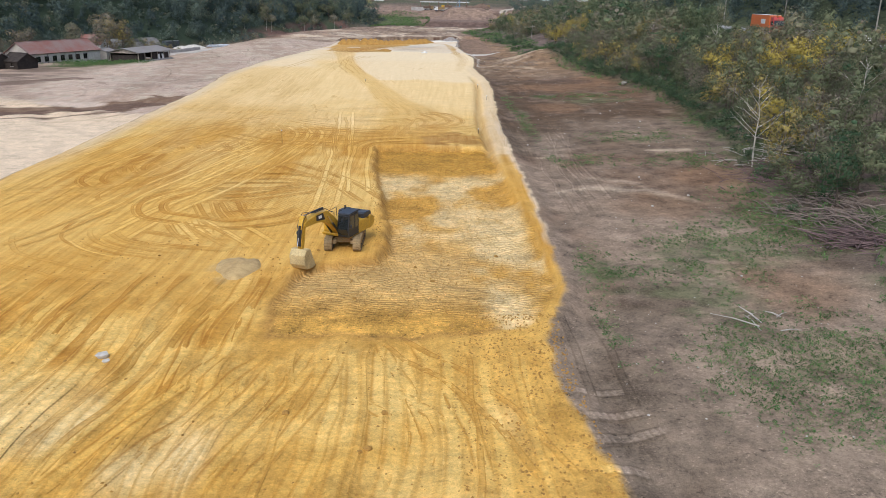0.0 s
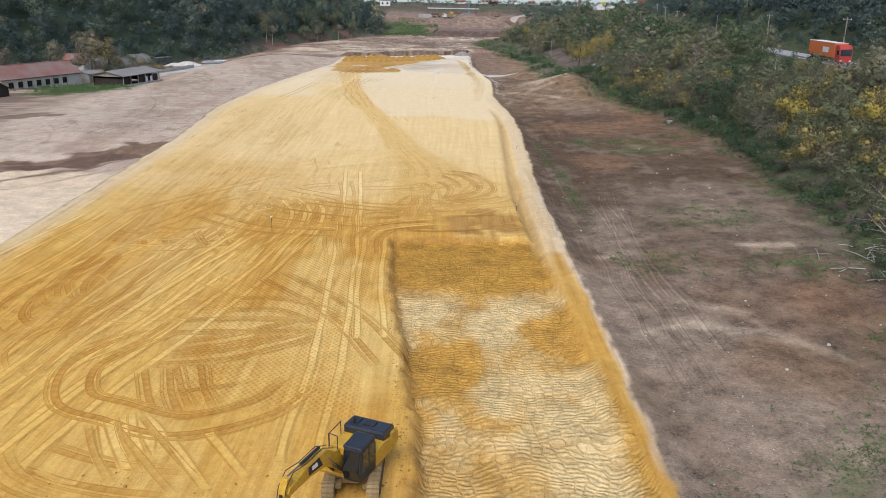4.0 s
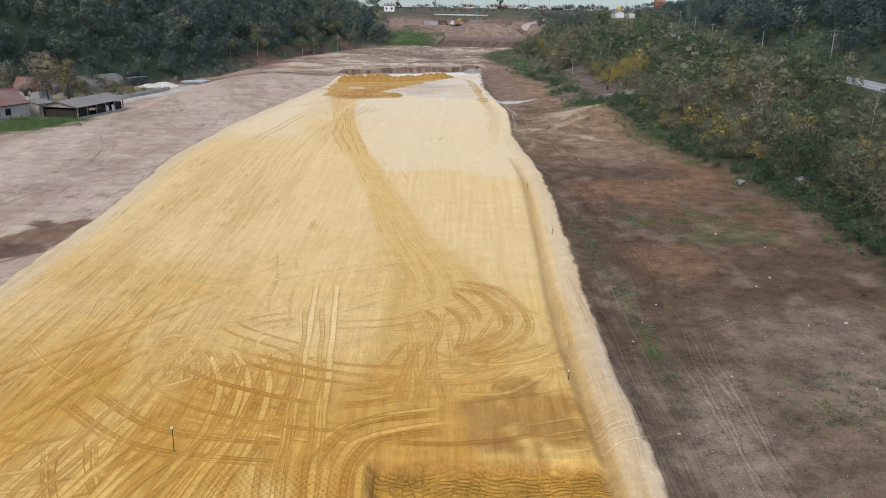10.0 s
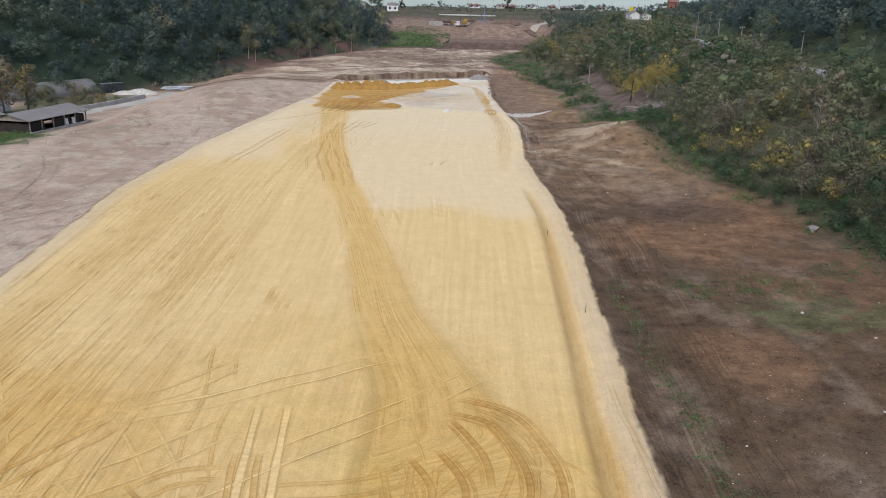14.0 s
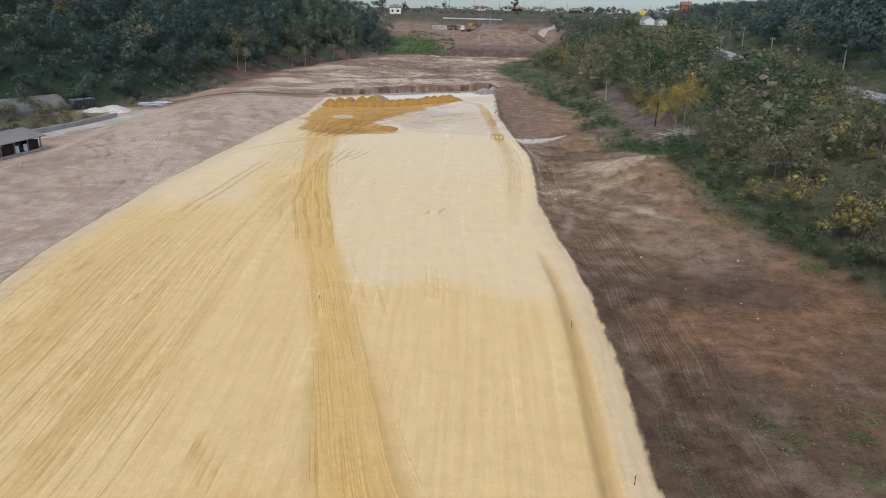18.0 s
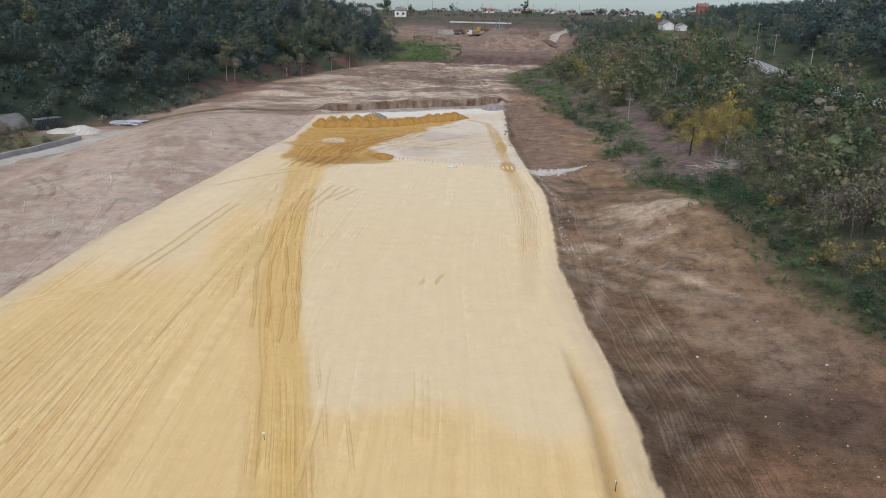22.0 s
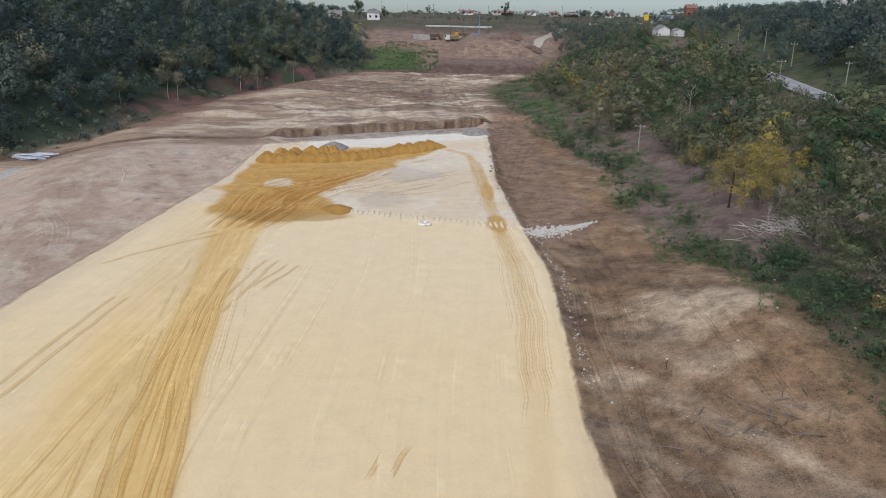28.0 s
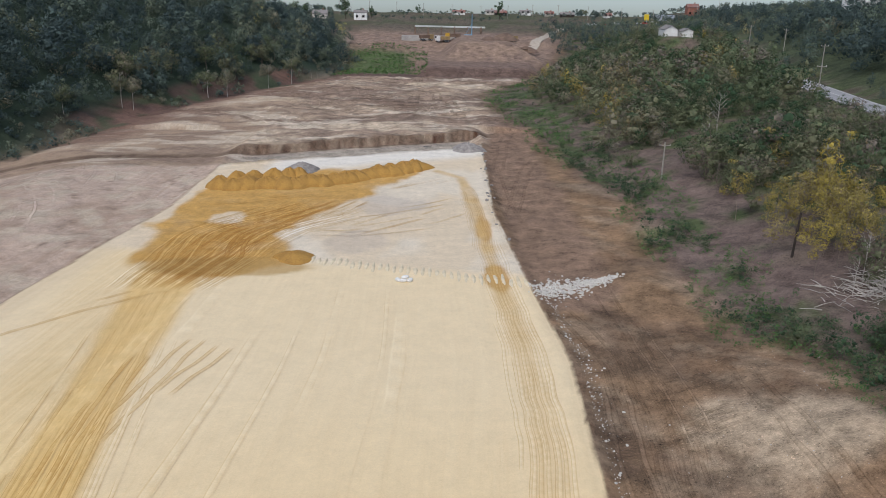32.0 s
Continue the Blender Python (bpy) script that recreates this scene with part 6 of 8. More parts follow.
def excavator(x, y, track_turn, house_turn):
    e = thing("excavator", (x, y, hz(x, y)), "yellow and black crawler excavator with its bucket on the sand", "excavator")
    und = pose(0, 0, 0, 0, 0, track_turn)
    hou = pose(0, 0, 0, 0, 0, house_turn)
    # crawler tracks: a belt of shoes round an oblong, on a dusty frame
    ln, ht, w = 2.15, 0.46, 0.62
    oval = []
    for i in range(9):
        q = radians(-90 + i * 22.5)
        oval.append((ln - ht + ht * math.cos(q), ht + ht * math.sin(q)))
    for i in range(9):
        q = radians(90 + i * 22.5)
        oval.append((-ln + ht + ht * math.cos(q), ht + ht * math.sin(q)))
    for s in (-1, 1):
        bm = prism(BM(), oval, w * 0.92, und @ pose(0, s * 1.12, 0.04))
        belt = part("crawler_track", bm, M_DUSTY, e, "dusty steel crawler track")
        per = [Vector((p[0], 0, p[1])) for p in oval]
        total = sum((per[i] - per[i - 1]).length for i in range(len(per)))
        shoe = BM()
        box(shoe, 0.17, w, 0.06, None, 0.012)
        bmesh.ops.translate(shoe, verts=shoe.verts, vec=(0, 0, -0.01))
        me = bpy.data.meshes.new("shoe")
        shoe.to_mesh(me)
        shoe.free()
        me.materials.append(M_DUSTY)
        at, i, done = 0.0, 0, 0.0
        for k in range(44):
            d = (k + 0.5) / 44 * total
            run, j = 0.0, 0
            while True:
                a, b = per[j], per[(j + 1) % len(per)]
                sl_ = (b - a).length
                if run + sl_ >= d or j == len(per) - 1:
                    break
                run, j = run + sl_, j + 1
            p, t = a.lerp(b, (d - run) / max(sl_, 1e-6)), (b - a).normalized()
            out = Vector((t.z, 0, -t.x))
            m = Matrix((t, Vector((0, 1, 0)), out)).transposed().to_4x4()
            m.translation = p + out * 0.0
            so = new("track_shoe", me)
            so.parent = belt
            so.matrix_basis = und @ pose(0, s * 1.12, 0.04) @ m
        for k in range(5):
            bm = BM()
            tube(bm, (-1.35 + k * 0.68, s * 1.12 - w * 0.52, 0.36), (-1.35 + k * 0.68, s * 1.12 + w * 0.52, 0.36), 0.2, seg=14)
            bm.transform(und)
            part("roller", bm, M_BLACK, belt)
    bm = BM()
    box(bm, 1.9, 1.7, 0.42, pose(0, 0, 0.42), 0.06)
    box(bm, 3.0, 0.5, 0.3, pose(0, 0.78, 0.45), 0.05)
    box(bm, 3.0, 0.5, 0.3, pose(0, -0.78, 0.45), 0.05)
    tube(bm, (0, 0, 0.82), (0, 0, 1.06), 0.72, seg=24)
    bm.transform(und)
    part("undercarriage", bm, M_DUSTY, e)
    # upper house
    bm = prism(BM(), [(-2.35, 1.05), (1.45, 1.05), (1.55, 1.3), (0.4, 1.42), (0.3, 2.0), (-1.0, 2.05), (-2.35, 1.75)], 2.5, hou, 0.04)
    part("body", bm, M_YELLOW, e)
    bm = prism(BM(), [(-2.3, 1.0), (-1.75, 1.0), (-1.75, 2.15), (-2.2, 2.15), (-2.62, 1.9), (-2.66, 1.3)], 2.56, hou, 0.09)
    cw = part("counterweight", bm, M_YELLOW, e, "yellow counterweight with louvres")
    for k in range(5):
        bm = BM()
        box(bm, 0.03, 1.5, 0.05, hou @ pose(-2.65, 0, 1.35 + k * 0.11), 0.008)
        part("louvre", bm, M_BLACK, cw)
    bm = prism(BM(), [(-2.25, 2.0), (-1.0, 2.0), (-0.98, 2.42), (-1.1, 2.5), (-2.1, 2.46), (-2.28, 2.3)], 2.36, hou, 0.05)
    hood = part("engine_hood", bm, M_NAVY, e, "black engine hood")
    for dx, dy, sx_, sy_ in ((-1.6, 0.1, 0.5, 0.62), (-1.6, -0.75, 0.7, 0.5)):
        bm = BM()
        box(bm, sx_, sy_, 0.05, hou @ pose(dx, dy, 2.48), 0.015)
        part("grille", bm, M_BLACK, hood)
    bm = BM()
    tube(bm, (-1.3, -0.7, 2.45), (-1.3, -0.7, 2.85), 0.07, 0.06, 10)
    bm.transform(hou)
    part("exhaust", bm, M_BLACK, hood)
    for s in (-1, 1):
        bm = BM()
        box(bm, 0.9, 0.55, 0.62, hou @ pose(0.85, -0.93, 1.32), 0.05)
    part("toolbox", bm, M_YELLOW, e)
    # cab on the left side
    bm = prism(BM(), [(0.05, 1.1), (1.62, 1.1), (1.78, 1.75), (1.55, 2.9), (0.15, 2.95), (0.02, 2.6)], 1.02, hou @ pose(0, 0.76, 0), 0.05)
    cab = part("cab", bm, M_BLACK, e, "black operator cab")
    bm = prism(BM(), [(0.05, 2.95), (1.6, 2.9), (1.55, 3.02), (0.2, 3.08)], 1.06, hou @ pose(0, 0.76, 0), 0.03)
    part("cab_roof", bm, M_NAVY, cab)
    bm = prism(BM(), [(1.66, 1.3), (1.8, 1.78), (1.6, 2.78), (1.58, 2.78), (1.77, 1.78), (1.63, 1.3)], 0.86, hou @ pose(0.02, 0.76, 0))
    part("windscreen", bm, M_DARKGLASS, cab)
    for dy in (0.25, 1.27):
        for a, b in ((0.2, 0.78), (0.86, 1.5)):
            bm = prism(BM(), [(a, 1.75), (b, 1.75), (b - 0.03, 2.75), (a + 0.02, 2.78)], 0.02, hou @ pose(0, dy, 0))
            part("side_window", bm, M_DARKGLASS, cab)
    bm = BM()
    tube(bm, (1.75, 1.35, 1.9), (1.8, 1.5, 2.05), 0.02, seg=6)
    box(bm, 0.06, 0.2, 0.32, pose(1.82, 1.52, 1.95), 0.02)
    bm.transform(hou)
    part("mirror", bm, M_BLACK, cab)
    # deck rails
    for seg in (((0.55, -1.18, 1.95), (0.55, -1.18, 2.75), (-0.7, -1.18, 2.8), (-0.7, -1.18, 2.05)), ((0.5, -0.7, 1.95), (0.5, -0.7, 2.7), (0.5, -1.18, 2.75), (0.5, -1.18, 2.0))):
        bm = BM()
        for a, b in zip(seg, seg[1:]):
            tube(bm, a, b, 0.025, seg=6)
        bm.transform(hou)
        part("handrail", bm, M_BLACK, e)
    # boom, stick and bucket in the plane of the house
    off = hou @ pose(0, -0.12, 0)
    boom_pts = [(0.75, 1.25), (1.15, 1.15), (2.0, 2.0), (3.1, 2.72), (4.4, 2.98), (6.1, 2.95), (6.27, 3.15), (6.1, 3.36), (4.3, 3.62), (2.9, 3.52), (1.8, 2.75), (0.7, 1.65)]
    boom = part("boom", prism(BM(), boom_pts, 0.5, off, 0.04), M_YELLOW, e, "bent yellow boom")
    for s in (-1, 1):
        part("nameplate", prism(BM(), [(3.3, 2.92), (4.55, 3.08), (4.55, 3.5), (3.6, 3.5)], 0.012, off @ pose(0, s * 0.257, 0)), M_BLACK, boom, "black plate with a pale mark")
        part("mark", prism(BM(), [(3.75, 3.14), (4.25, 3.2), (4.25, 3.4), (3.82, 3.38)], 0.012, off @ pose(0, s * 0.266, 0)), M_WHITE, boom)
    stick_pts = [(5.75, 3.8), (6.15, 3.85), (6.4, 3.2), (6.62, 1.6), (6.5, 1.25), (6.28, 1.3), (5.98, 2.9), (5.72, 3.5)]
    arm = part("stick", prism(BM(), stick_pts, 0.36, off, 0.03), M_YELLOW, e, "worn yellow stick")
    part("guard", prism(BM(), [(6.42, 2.9), (6.6, 2.8), (6.72, 1.75), (6.58, 1.65)], 0.3, off), M_BLACK, arm)
    bk = [(x + 0.55, z - 0.1) for x, z in ((5.6, 1.55), (6.15, 1.6), (6.45, 1.2), (6.42, 0.5), (6.1, 0.1), (5.3, 0.02), (4.95, 0.12), (5.5, 0.3), (5.95, 0.62), (5.9, 1.15))]
    bucket = part("bucket", prism(BM(), bk, 1.25, off, 0.02), M_BUCKET, e, "sand-caked bucket")
    for s in (-1, 1):
        part("side_plate", prism(BM(), [(6.17, 1.4), (6.7, 1.45), (6.97, 1.0), (6.93, 0.35), (6.6, 0.02), (5.85, -0.05), (5.55, 0.1)], 0.03, off @ pose(0, s * 0.63, 0)), M_BUCKET, bucket)
    for k in range(5):
        part("tooth", prism(BM(), [(5.6, -0.08), (5.6, 0.1), (5.27, -0.04)], 0.1, off @ pose(0, -0.5 + k * 0.25, 0)), M_DUSTY, bucket)
    for s in (-1, 1):
        a, b = Vector((1.35, s * 0.36, 1.3)), Vector((3.0, s * 0.33, 3.1))
        bm = tube(BM(), a, a.lerp(b, 0.62), 0.085, seg=10)
        bm.transform(off)
        cyl = part("boom_cylinder", bm, M_BLACK, e)
        bm = tube(BM(), a.lerp(b, 0.6), b, 0.045, seg=8)
        bm.transform(off)
        part("rod", bm, M_CHROME, cyl)
    for nm, a, b in (("stick_cylinder", (3.2, 0, 3.75), (5.9, 0, 3.82)), ("bucket_cylinder", (6.45, 0, 3.2), (6.85, 0, 1.75))):
        a, b = Vector(a), Vector(b)
        bm = tube(BM(), a, a.lerp(b, 0.6), 0.08, seg=10)
        bm.transform(off)
        cyl = part(nm, bm, M_BLACK, e)
        bm = tube(BM(), a.lerp(b, 0.58), b, 0.04, seg=8)
        bm.transform(off)
        part("rod", bm, M_CHROME, cyl)
    for s in (-1, 1):
        bm = BM()
        way = [(2.2, s * 0.22, 3.2), (3.2, s * 0.2, 3.75), (4.6, s * 0.2, 3.75), (5.7, s * 0.2, 3.95), (6.3, s * 0.2, 3.5), (6.6, s * 0.2, 2.6)]
        for a, b in zip(way, way[1:]):
            tube(bm, a, b, 0.022, seg=5)
        bm.transform(off)
        part("hose", bm, M_BLACK, boom)
    e.scale = (0.95, 0.95, 0.95)
    return e


excavator(-4.6, 57.6, -91, -113)


# ---------------------------------------------------------------- buildings
def gable_house(name, x, y, turn, ln, dp, eave, ridge, label, category="house", walls=M_PLASTER, roofm=M_TILE, windows=(), doors=(), over=0.35, chimney=False, z=None, back=()):
    """A house whose long front faces local -y; windows are (x, sill, width, height) on that front."""
    z = hz(x, y) if z is None else z
    e = thing(name, (x, y, z), label, category, turn=turn)
    t = 0.3
    for s in (-1, 1):
        bm = BM()
        wins = sorted(windows if s < 0 else back)
        at = -ln / 2
        cuts = [(wx - ww / 2, wx + ww / 2, sl_, sl_ + wh) for wx, sl_, ww, wh in wins]
        for a, b, lo, hi in cuts:
            if a - at > 0.02:
                box(bm, a - at, t, eave + 0.5, pose((a + at) / 2, s * dp / 2, -0.5))
            box(bm, b - a, t, lo + 0.5, pose((a + b) / 2, s * dp / 2, -0.5))
            if eave - hi > 0.02:
                box(bm, b - a, t, eave - hi, pose((a + b) / 2, s * dp / 2, hi))
            at = b
        box(bm, ln / 2 - at, t, eave + 0.5, pose((ln / 2 + at) / 2, s * dp / 2, -0.5))
        part("wall", bm, walls, e)
        for a, b, lo, hi in cuts:
            m = pose((a + b) / 2, s * (dp / 2 - 0.06), lo)
            bm = BM()
            box(bm, b - a, 0.03, hi - lo, m)
            w = part("window", bm, M_DARKGLASS, e)
            bm = BM()
            box(bm, 0.07, 0.08, hi - lo, m @ pose(0, s * 0.03, 0))
            box(bm, b - a, 0.08, 0.07, m @ pose(0, s * 0.03, (hi - lo) * 0.62))
            part("window_frame", bm, M_TIMBER, w)
            bm = BM()
            box(bm, b - a + 0.2, 0.25, 0.07, m @ pose(0, s * 0.2, -0.07), 0.01)
            part("sill", bm, M_CONC, w)
    for s in (-1, 1):
        bm = prism(BM(), [(-dp / 2, -0.5), (dp / 2, -0.5), (dp / 2, eave), (0, ridge - 0.05), (-dp / 2, eave)], t, pose(s * (ln / 2 - t / 2), 0, 0, 0, 0, 90))
        part("gable_wall", bm, walls, e)
    for s in (-1, 1):
        slope = (ridge - eave) / (dp / 2)
        bm = BM()
        w = dp / 2 + over
        n = max(6, int(ln / 0.9))
        # roof sheets with raised battens
        a, b = (0, ridge), (s * w, ridge - slope * w)
        pts = [a, b, (b[0], b[1] - 0.14), (0, ridge - 0.14)]
        prism(bm, pts if s > 0 else pts[::-1], ln + 2 * over, pose(0, 0, 0.08, 0, 0, 90))
        part("roof", bm, roofm, e)
    bm = BM()
    tube(bm, (-ln / 2 - over, 0, ridge + 0.07), (ln / 2 + over, 0, ridge + 0.07), 0.14, seg=8)
    part("ridge_cap", bm, roofm, e)
    bm = BM()
    box(bm, ln + 2 * over, 0.14, 0.14, pose(0, -dp / 2 - over, eave - (ridge - eave) / (dp / 2) * over - 0.08), 0.03)
    part("gutter", bm, M_TIMBER, e)
    for k in (-0.28, 0.12):
        bm = tube(BM(), (ln * k, -dp / 2 - 0.2, 0), (ln * k, -dp / 2 - 0.2, eave - 0.1), 0.06, seg=6)
        part("downpipe", bm, M_TIMBER, e)
    for dx, wd, hh in doors:
        bm = BM()
        box(bm, wd, 0.08, hh, pose(dx, -dp / 2 - 0.17, 0), 0.01)
        part("door", bm, M_TIMBER, e)
    if chimney:
        bm = BM()
        box(bm, 0.7, 0.7, 1.6, pose(ln * 0.2, 0.4, ridge - 0.5), 0.03)
        part("chimney", bm, M_BRICK, e)
    return e


FACE = math.degrees(math.atan2(22, 9))  # the yard's long front
gable_house("long_house", -105.2, 231.0, FACE, 24.5, 9.0, 3.4, 6.1, "long plastered building with a rusty red tiled roof", "building",
            windows=[(-9.8 + 2.75 * k, 1.0, 1.6, 1.45) for k in range(7)], z=-1.6, over=0.45)
gable_house("annex", -97.4, 246.5, FACE, 4.0, 5.5, 2.5, 3.1, "small plastered annex with a flat grey roof", "building", roofm=M_GREYROOF, z=-1.6)
gable_house("dark_shed", -104.0, 208.5, FACE - 90, 5.5, 6.0, 2.5, 4.2, "dark timber shed with a steep roof", "shed", walls=M_TIMBER, roofm=M_TIMBER, windows=[(0.9, 1.1, 0.8, 0.8)], z=-1.6)
gable_house("low_house", -112.5, 208.0, FACE - 90, 12.0, 6.0, 2.6, 4.4, "low house with a grey roof and white window frames", "house", walls=M_TIMBER, roofm=M_GREYROOF, windows=[(1.5, 0.9, 1.6, 1.2), (4.0, 0.9, 1.2, 1.2)], z=-1.6)
gable_house("white_cottage", -109.0, 268.0, FACE - 70, 7.0, 6.0, 3.0, 5.6, "white plastered cottage behind a yellow tree", "house", walls=M_WHITE, windows=[(0, 1.2, 1.2, 1.2)], z=-1.2)


def open_shed(x, y, turn, ln, dp, z):
    e = thing("open_shed", (x, y, z), "long open shed with a sagging grey roof on wooden posts", "shed", turn=turn)
    for s in (-1, 1):
        pts = [(0, 3.7), (s * (dp / 2 + 0.7), 2.45), (s * (dp / 2 + 0.7), 2.33), (0, 3.58)]
        part("roof", prism(BM(), pts if s > 0 else pts[::-1], ln + 1.2, pose(0, 0, 0, 0, 0, 90)), M_GREYROOF, e)
    for k in range(6):
        for s in (-1, 1):
            bm = BM()
            box(bm, 0.2, 0.2, 2.75, pose(-ln / 2 + 0.3 + k * (ln - 0.6) / 5, s * (dp / 2 - 0.1), -0.2), 0.02)
            part("post", bm, M_POST, e)
    bm = BM()
    box(bm, ln, 0.2, 2.5, pose(0, dp / 2 - 0.4, -0.2))
    part("rear_wall", bm, M_TIMBER, e)
    for dx, w in ((-ln * 0.36, ln * 0.22), (0.05 * ln, ln * 0.3), (0.37 * ln, 0.16 * ln)):
        bm = BM()
        box(bm, w, 0.12, 2.1, pose(dx, -dp / 2 + 0.25, -0.2))
        part("board_wall", bm, M_TIMBER, e)
    for s in (-1, 1):
        part("gable_boards", prism(BM(), [(-dp / 2, 2.2), (dp / 2, 2.2), (0, 3.5)], 0.1, pose(s * ln / 2, 0, 0, 0, 0, 90)), M_POST if s < 0 else M_TIMBER, e)
        bm = BM()
        box(bm, 0.12, dp - 0.8, 1.9, pose(s * (ln / 2 - 0.6), 0, -0.2))
        part("end_wall", bm, M_TIMBER, e)
    for dx in (2.2, 4.3):
        bm = BM()
        box(bm, 0.9, 0.06, 1.5, pose(dx, -dp / 2 - 0.1, 0.0, -8, 0, 0), 0.01)
        part("white_panel", bm, M_WHITE, e)
    bm = BM()
    box(bm, ln * 1.02, 0.35, 0.45, pose(0, -dp / 2 - 0.4, -0.3), 0.04)
    part("plinth", bm, M_CONC, e)
    return e


open_shed(-87.2, 249.0, math.degrees(math.atan2(17, 4.2)), 17.5, 9.5, -1.6)


def arched_hangar(x, y, turn, ln, rad, z, label, m=M_CONC):
    e = thing("arched_hangar", (x, y, z), label, "hangar", turn=turn)
    outer = [(rad * math.cos(radians(a)), rad * 0.85 * math.sin(radians(a))) for a in range(0, 181, 12)]
    inner = [(0.93 * a, 0.93 * b) for a, b in outer[::-1]]
    part("vault", prism(BM(), [(outer[0][0], -0.6), *outer, (outer[-1][0], -0.6), (inner[0][0], -0.6), *inner, (inner[-1][0], -0.6)], ln, pose(0, 0, 0, 0, 0, 90)), m, e)
    for s in (-1, 1):
        part("end_wall", prism(BM(), [(0.93 * a, 0.93 * b) for a, b in outer] + [(-0.93 * rad, -0.5), (0.93 * rad, -0.5)], 0.25, pose(s * (ln / 2 - 0.4), 0, 0, 0, 0, 90)), M_PLASTER if s > 0 else M_TIMBER, e)
    for k in range(7):
        rib = [(1.01 * a, 1.01 * b) for a, b in outer]
        part("rib", prism(BM(), rib + [(0.985 * a, 0.985 * b) for a, b in outer[::-1]], 0.12, pose(-ln / 2 + 0.5 + k * (ln - 1) / 6, 0, 0, 0, 0, 90)), m, e)
    return e


arched_hangar(-111.5, 301.5, math.degrees(math.atan2(18, 11)), 26, 4.4, -2.2, "grey vaulted hangar overgrown by bushes", mat("weathered_vault", (0.24, 0.235, 0.22), 0.95, vary=0.4, scale=1.2, bump=0.3))

# container, bundles of pipes, rubble and wall in the yard
e = thing("container", (-98.5, 314, hz(-98.5, 314)), "dark grey steel container beside stacked material", "container", turn=55)
bm = BM()
box(bm, 6.0, 2.5, 2.6, None, 0.05)
part("shell", bm, mat("container_grey", (0.10, 0.12, 0.14), 0.6, vary=0.25), e)
for k in range(14):
    bm = BM()
    box(bm, 0.16, 0.05, 2.3, pose(-2.75 + k * 0.42, -1.27, 0.15), 0.01)
    part("corrugation", bm, M_BLACK, e)
bm = BM()
box(bm, 6.1, 2.6, 0.08, pose(0, 0, 2.6), 0.02)
part("roof", bm, M_STEEL, e)
for i in range(26):
    a, b = rng.uniform(-3.6, 3.6), rng.uniform(-2.2, 2.2)
    x, y = -82.5 + a, 322 + b
    k = int(rng.integers(0, 3))
    e = thing("pipe_bundle", (x, y, hz(x, y) + 0.05 + 0.3 * k), "pale wrapped bundle of pipes in a pile", "bundle", "pipe bundles in the yard", rng.uniform(-25, 25))
    for j in range(3):
        bm = tube(BM(), (-1.6, -0.2 + j * 0.2, 0.13), (1.6, -0.2 + j * 0.2, 0.13), 0.11, seg=7)
        part("pipe", bm, M_FOIL, e)


def heap(name, x, y, rx, ry, h, material, label, category, group="", seed=1, sink=0.15, sharp=1.5):
    """A dumped cone with slumped, uneven flanks."""
    r = np.random.default_rng(seed)
    n, k = 26, 9
    base = hz(x, y)
    vs, fs = [(0, 0, h)], []
    ph = r.uniform(0, 6.28, 4)
    for i in range(1, k + 1):
        t = i / k
        for j in range(n):
            q = 2 * math.pi * j / n
            rr = t * (1 + 0.13 * math.sin(2 * q + ph[0]) + 0.09 * math.sin(3 * q + ph[1]) + 0.05 * math.sin(7 * q + ph[2]))
            z = h * (1 - t ** sharp) ** 0.85 * (1 + 0.06 * math.sin(5 * q + ph[3])) + 0.06 * h * r.normal() * (1 - t)
            px, py = rx * rr * math.cos(q), ry * rr * math.sin(q)
            vs.append((px, py, z if i < k else -sink))
    fs = [(0, 1 + j, 1 + (j + 1) % n) for j in range(n)]
    me = bpy.data.meshes.new(name)
    fq = [(1 + (i - 1) * n + j, 1 + i * n + j, 1 + i * n + (j + 1) % n, 1 + (i - 1) * n + (j + 1) % n) for i in range(1, k) for j in range(n)]
    me.from_pydata(vs, [], fs + fq)
    for p in me.polygons:
        p.use_smooth = True
    me.update()
    me.materials.append(material)
    ob = new(name, me)
    ob.matrix_basis = pose(x, y, base, 0, 0, r.uniform(0, 360) if rx == ry else 0)
    return tagged(ob, label, category, group)


row = curve_through([(-32, 313.5), (-24, 314), (-14, 318), (-5, 325.5), (0.5, 329.5)], 2.15)
for i, (x, y) in enumerate(row):
    heap("sand_heap", x + rng.normal() * 0.3, y + rng.normal() * 0.4, rng.uniform(2.4, 3.2), rng.uniform(2.4, 3.3), rng.uniform(1.15, 1.75), M_HEAP, "freshly dumped heap of ochre sand in a row", "sand heap", "dumped sand heaps", 300 + i)
for i, (x, y) in enumerate(curve_through([(-30, 317.5), (-24, 318.5), (-20, 320)], 2.4)):
    heap("sand_heap", x, y, 2.3, 2.3, rng.uniform(1.5, 2.1), M_HEAP, "freshly dumped heap of ochre sand in a row", "sand heap", "dumped sand heaps", 340 + i)
heap("gravel_heap", -11.5, 51.9, 1.5, 2.6, 0.42, mat("sandy_gravel", (0.52, 0.37, 0.17), 0.95, vary=0.35, scale=7, bump=0.9, bscale=14, second=(0.33, 0.22, 0.10)), "low heap of sandy gravel beside the bucket", "gravel heap", seed=8)
heap("gravel_heap", -20.5, 326.0, 3.6, 2.4, 1.5, M_GRAVEL, "heap of grey gravel at the end of the fill", "gravel heap", seed=5)
heap("gravel_heap", 10.3, 347.5, 3.6, 3.0, 1.6, M_GRAVEL, "heap of grey gravel at the end of the fill", "gravel heap", seed=6)
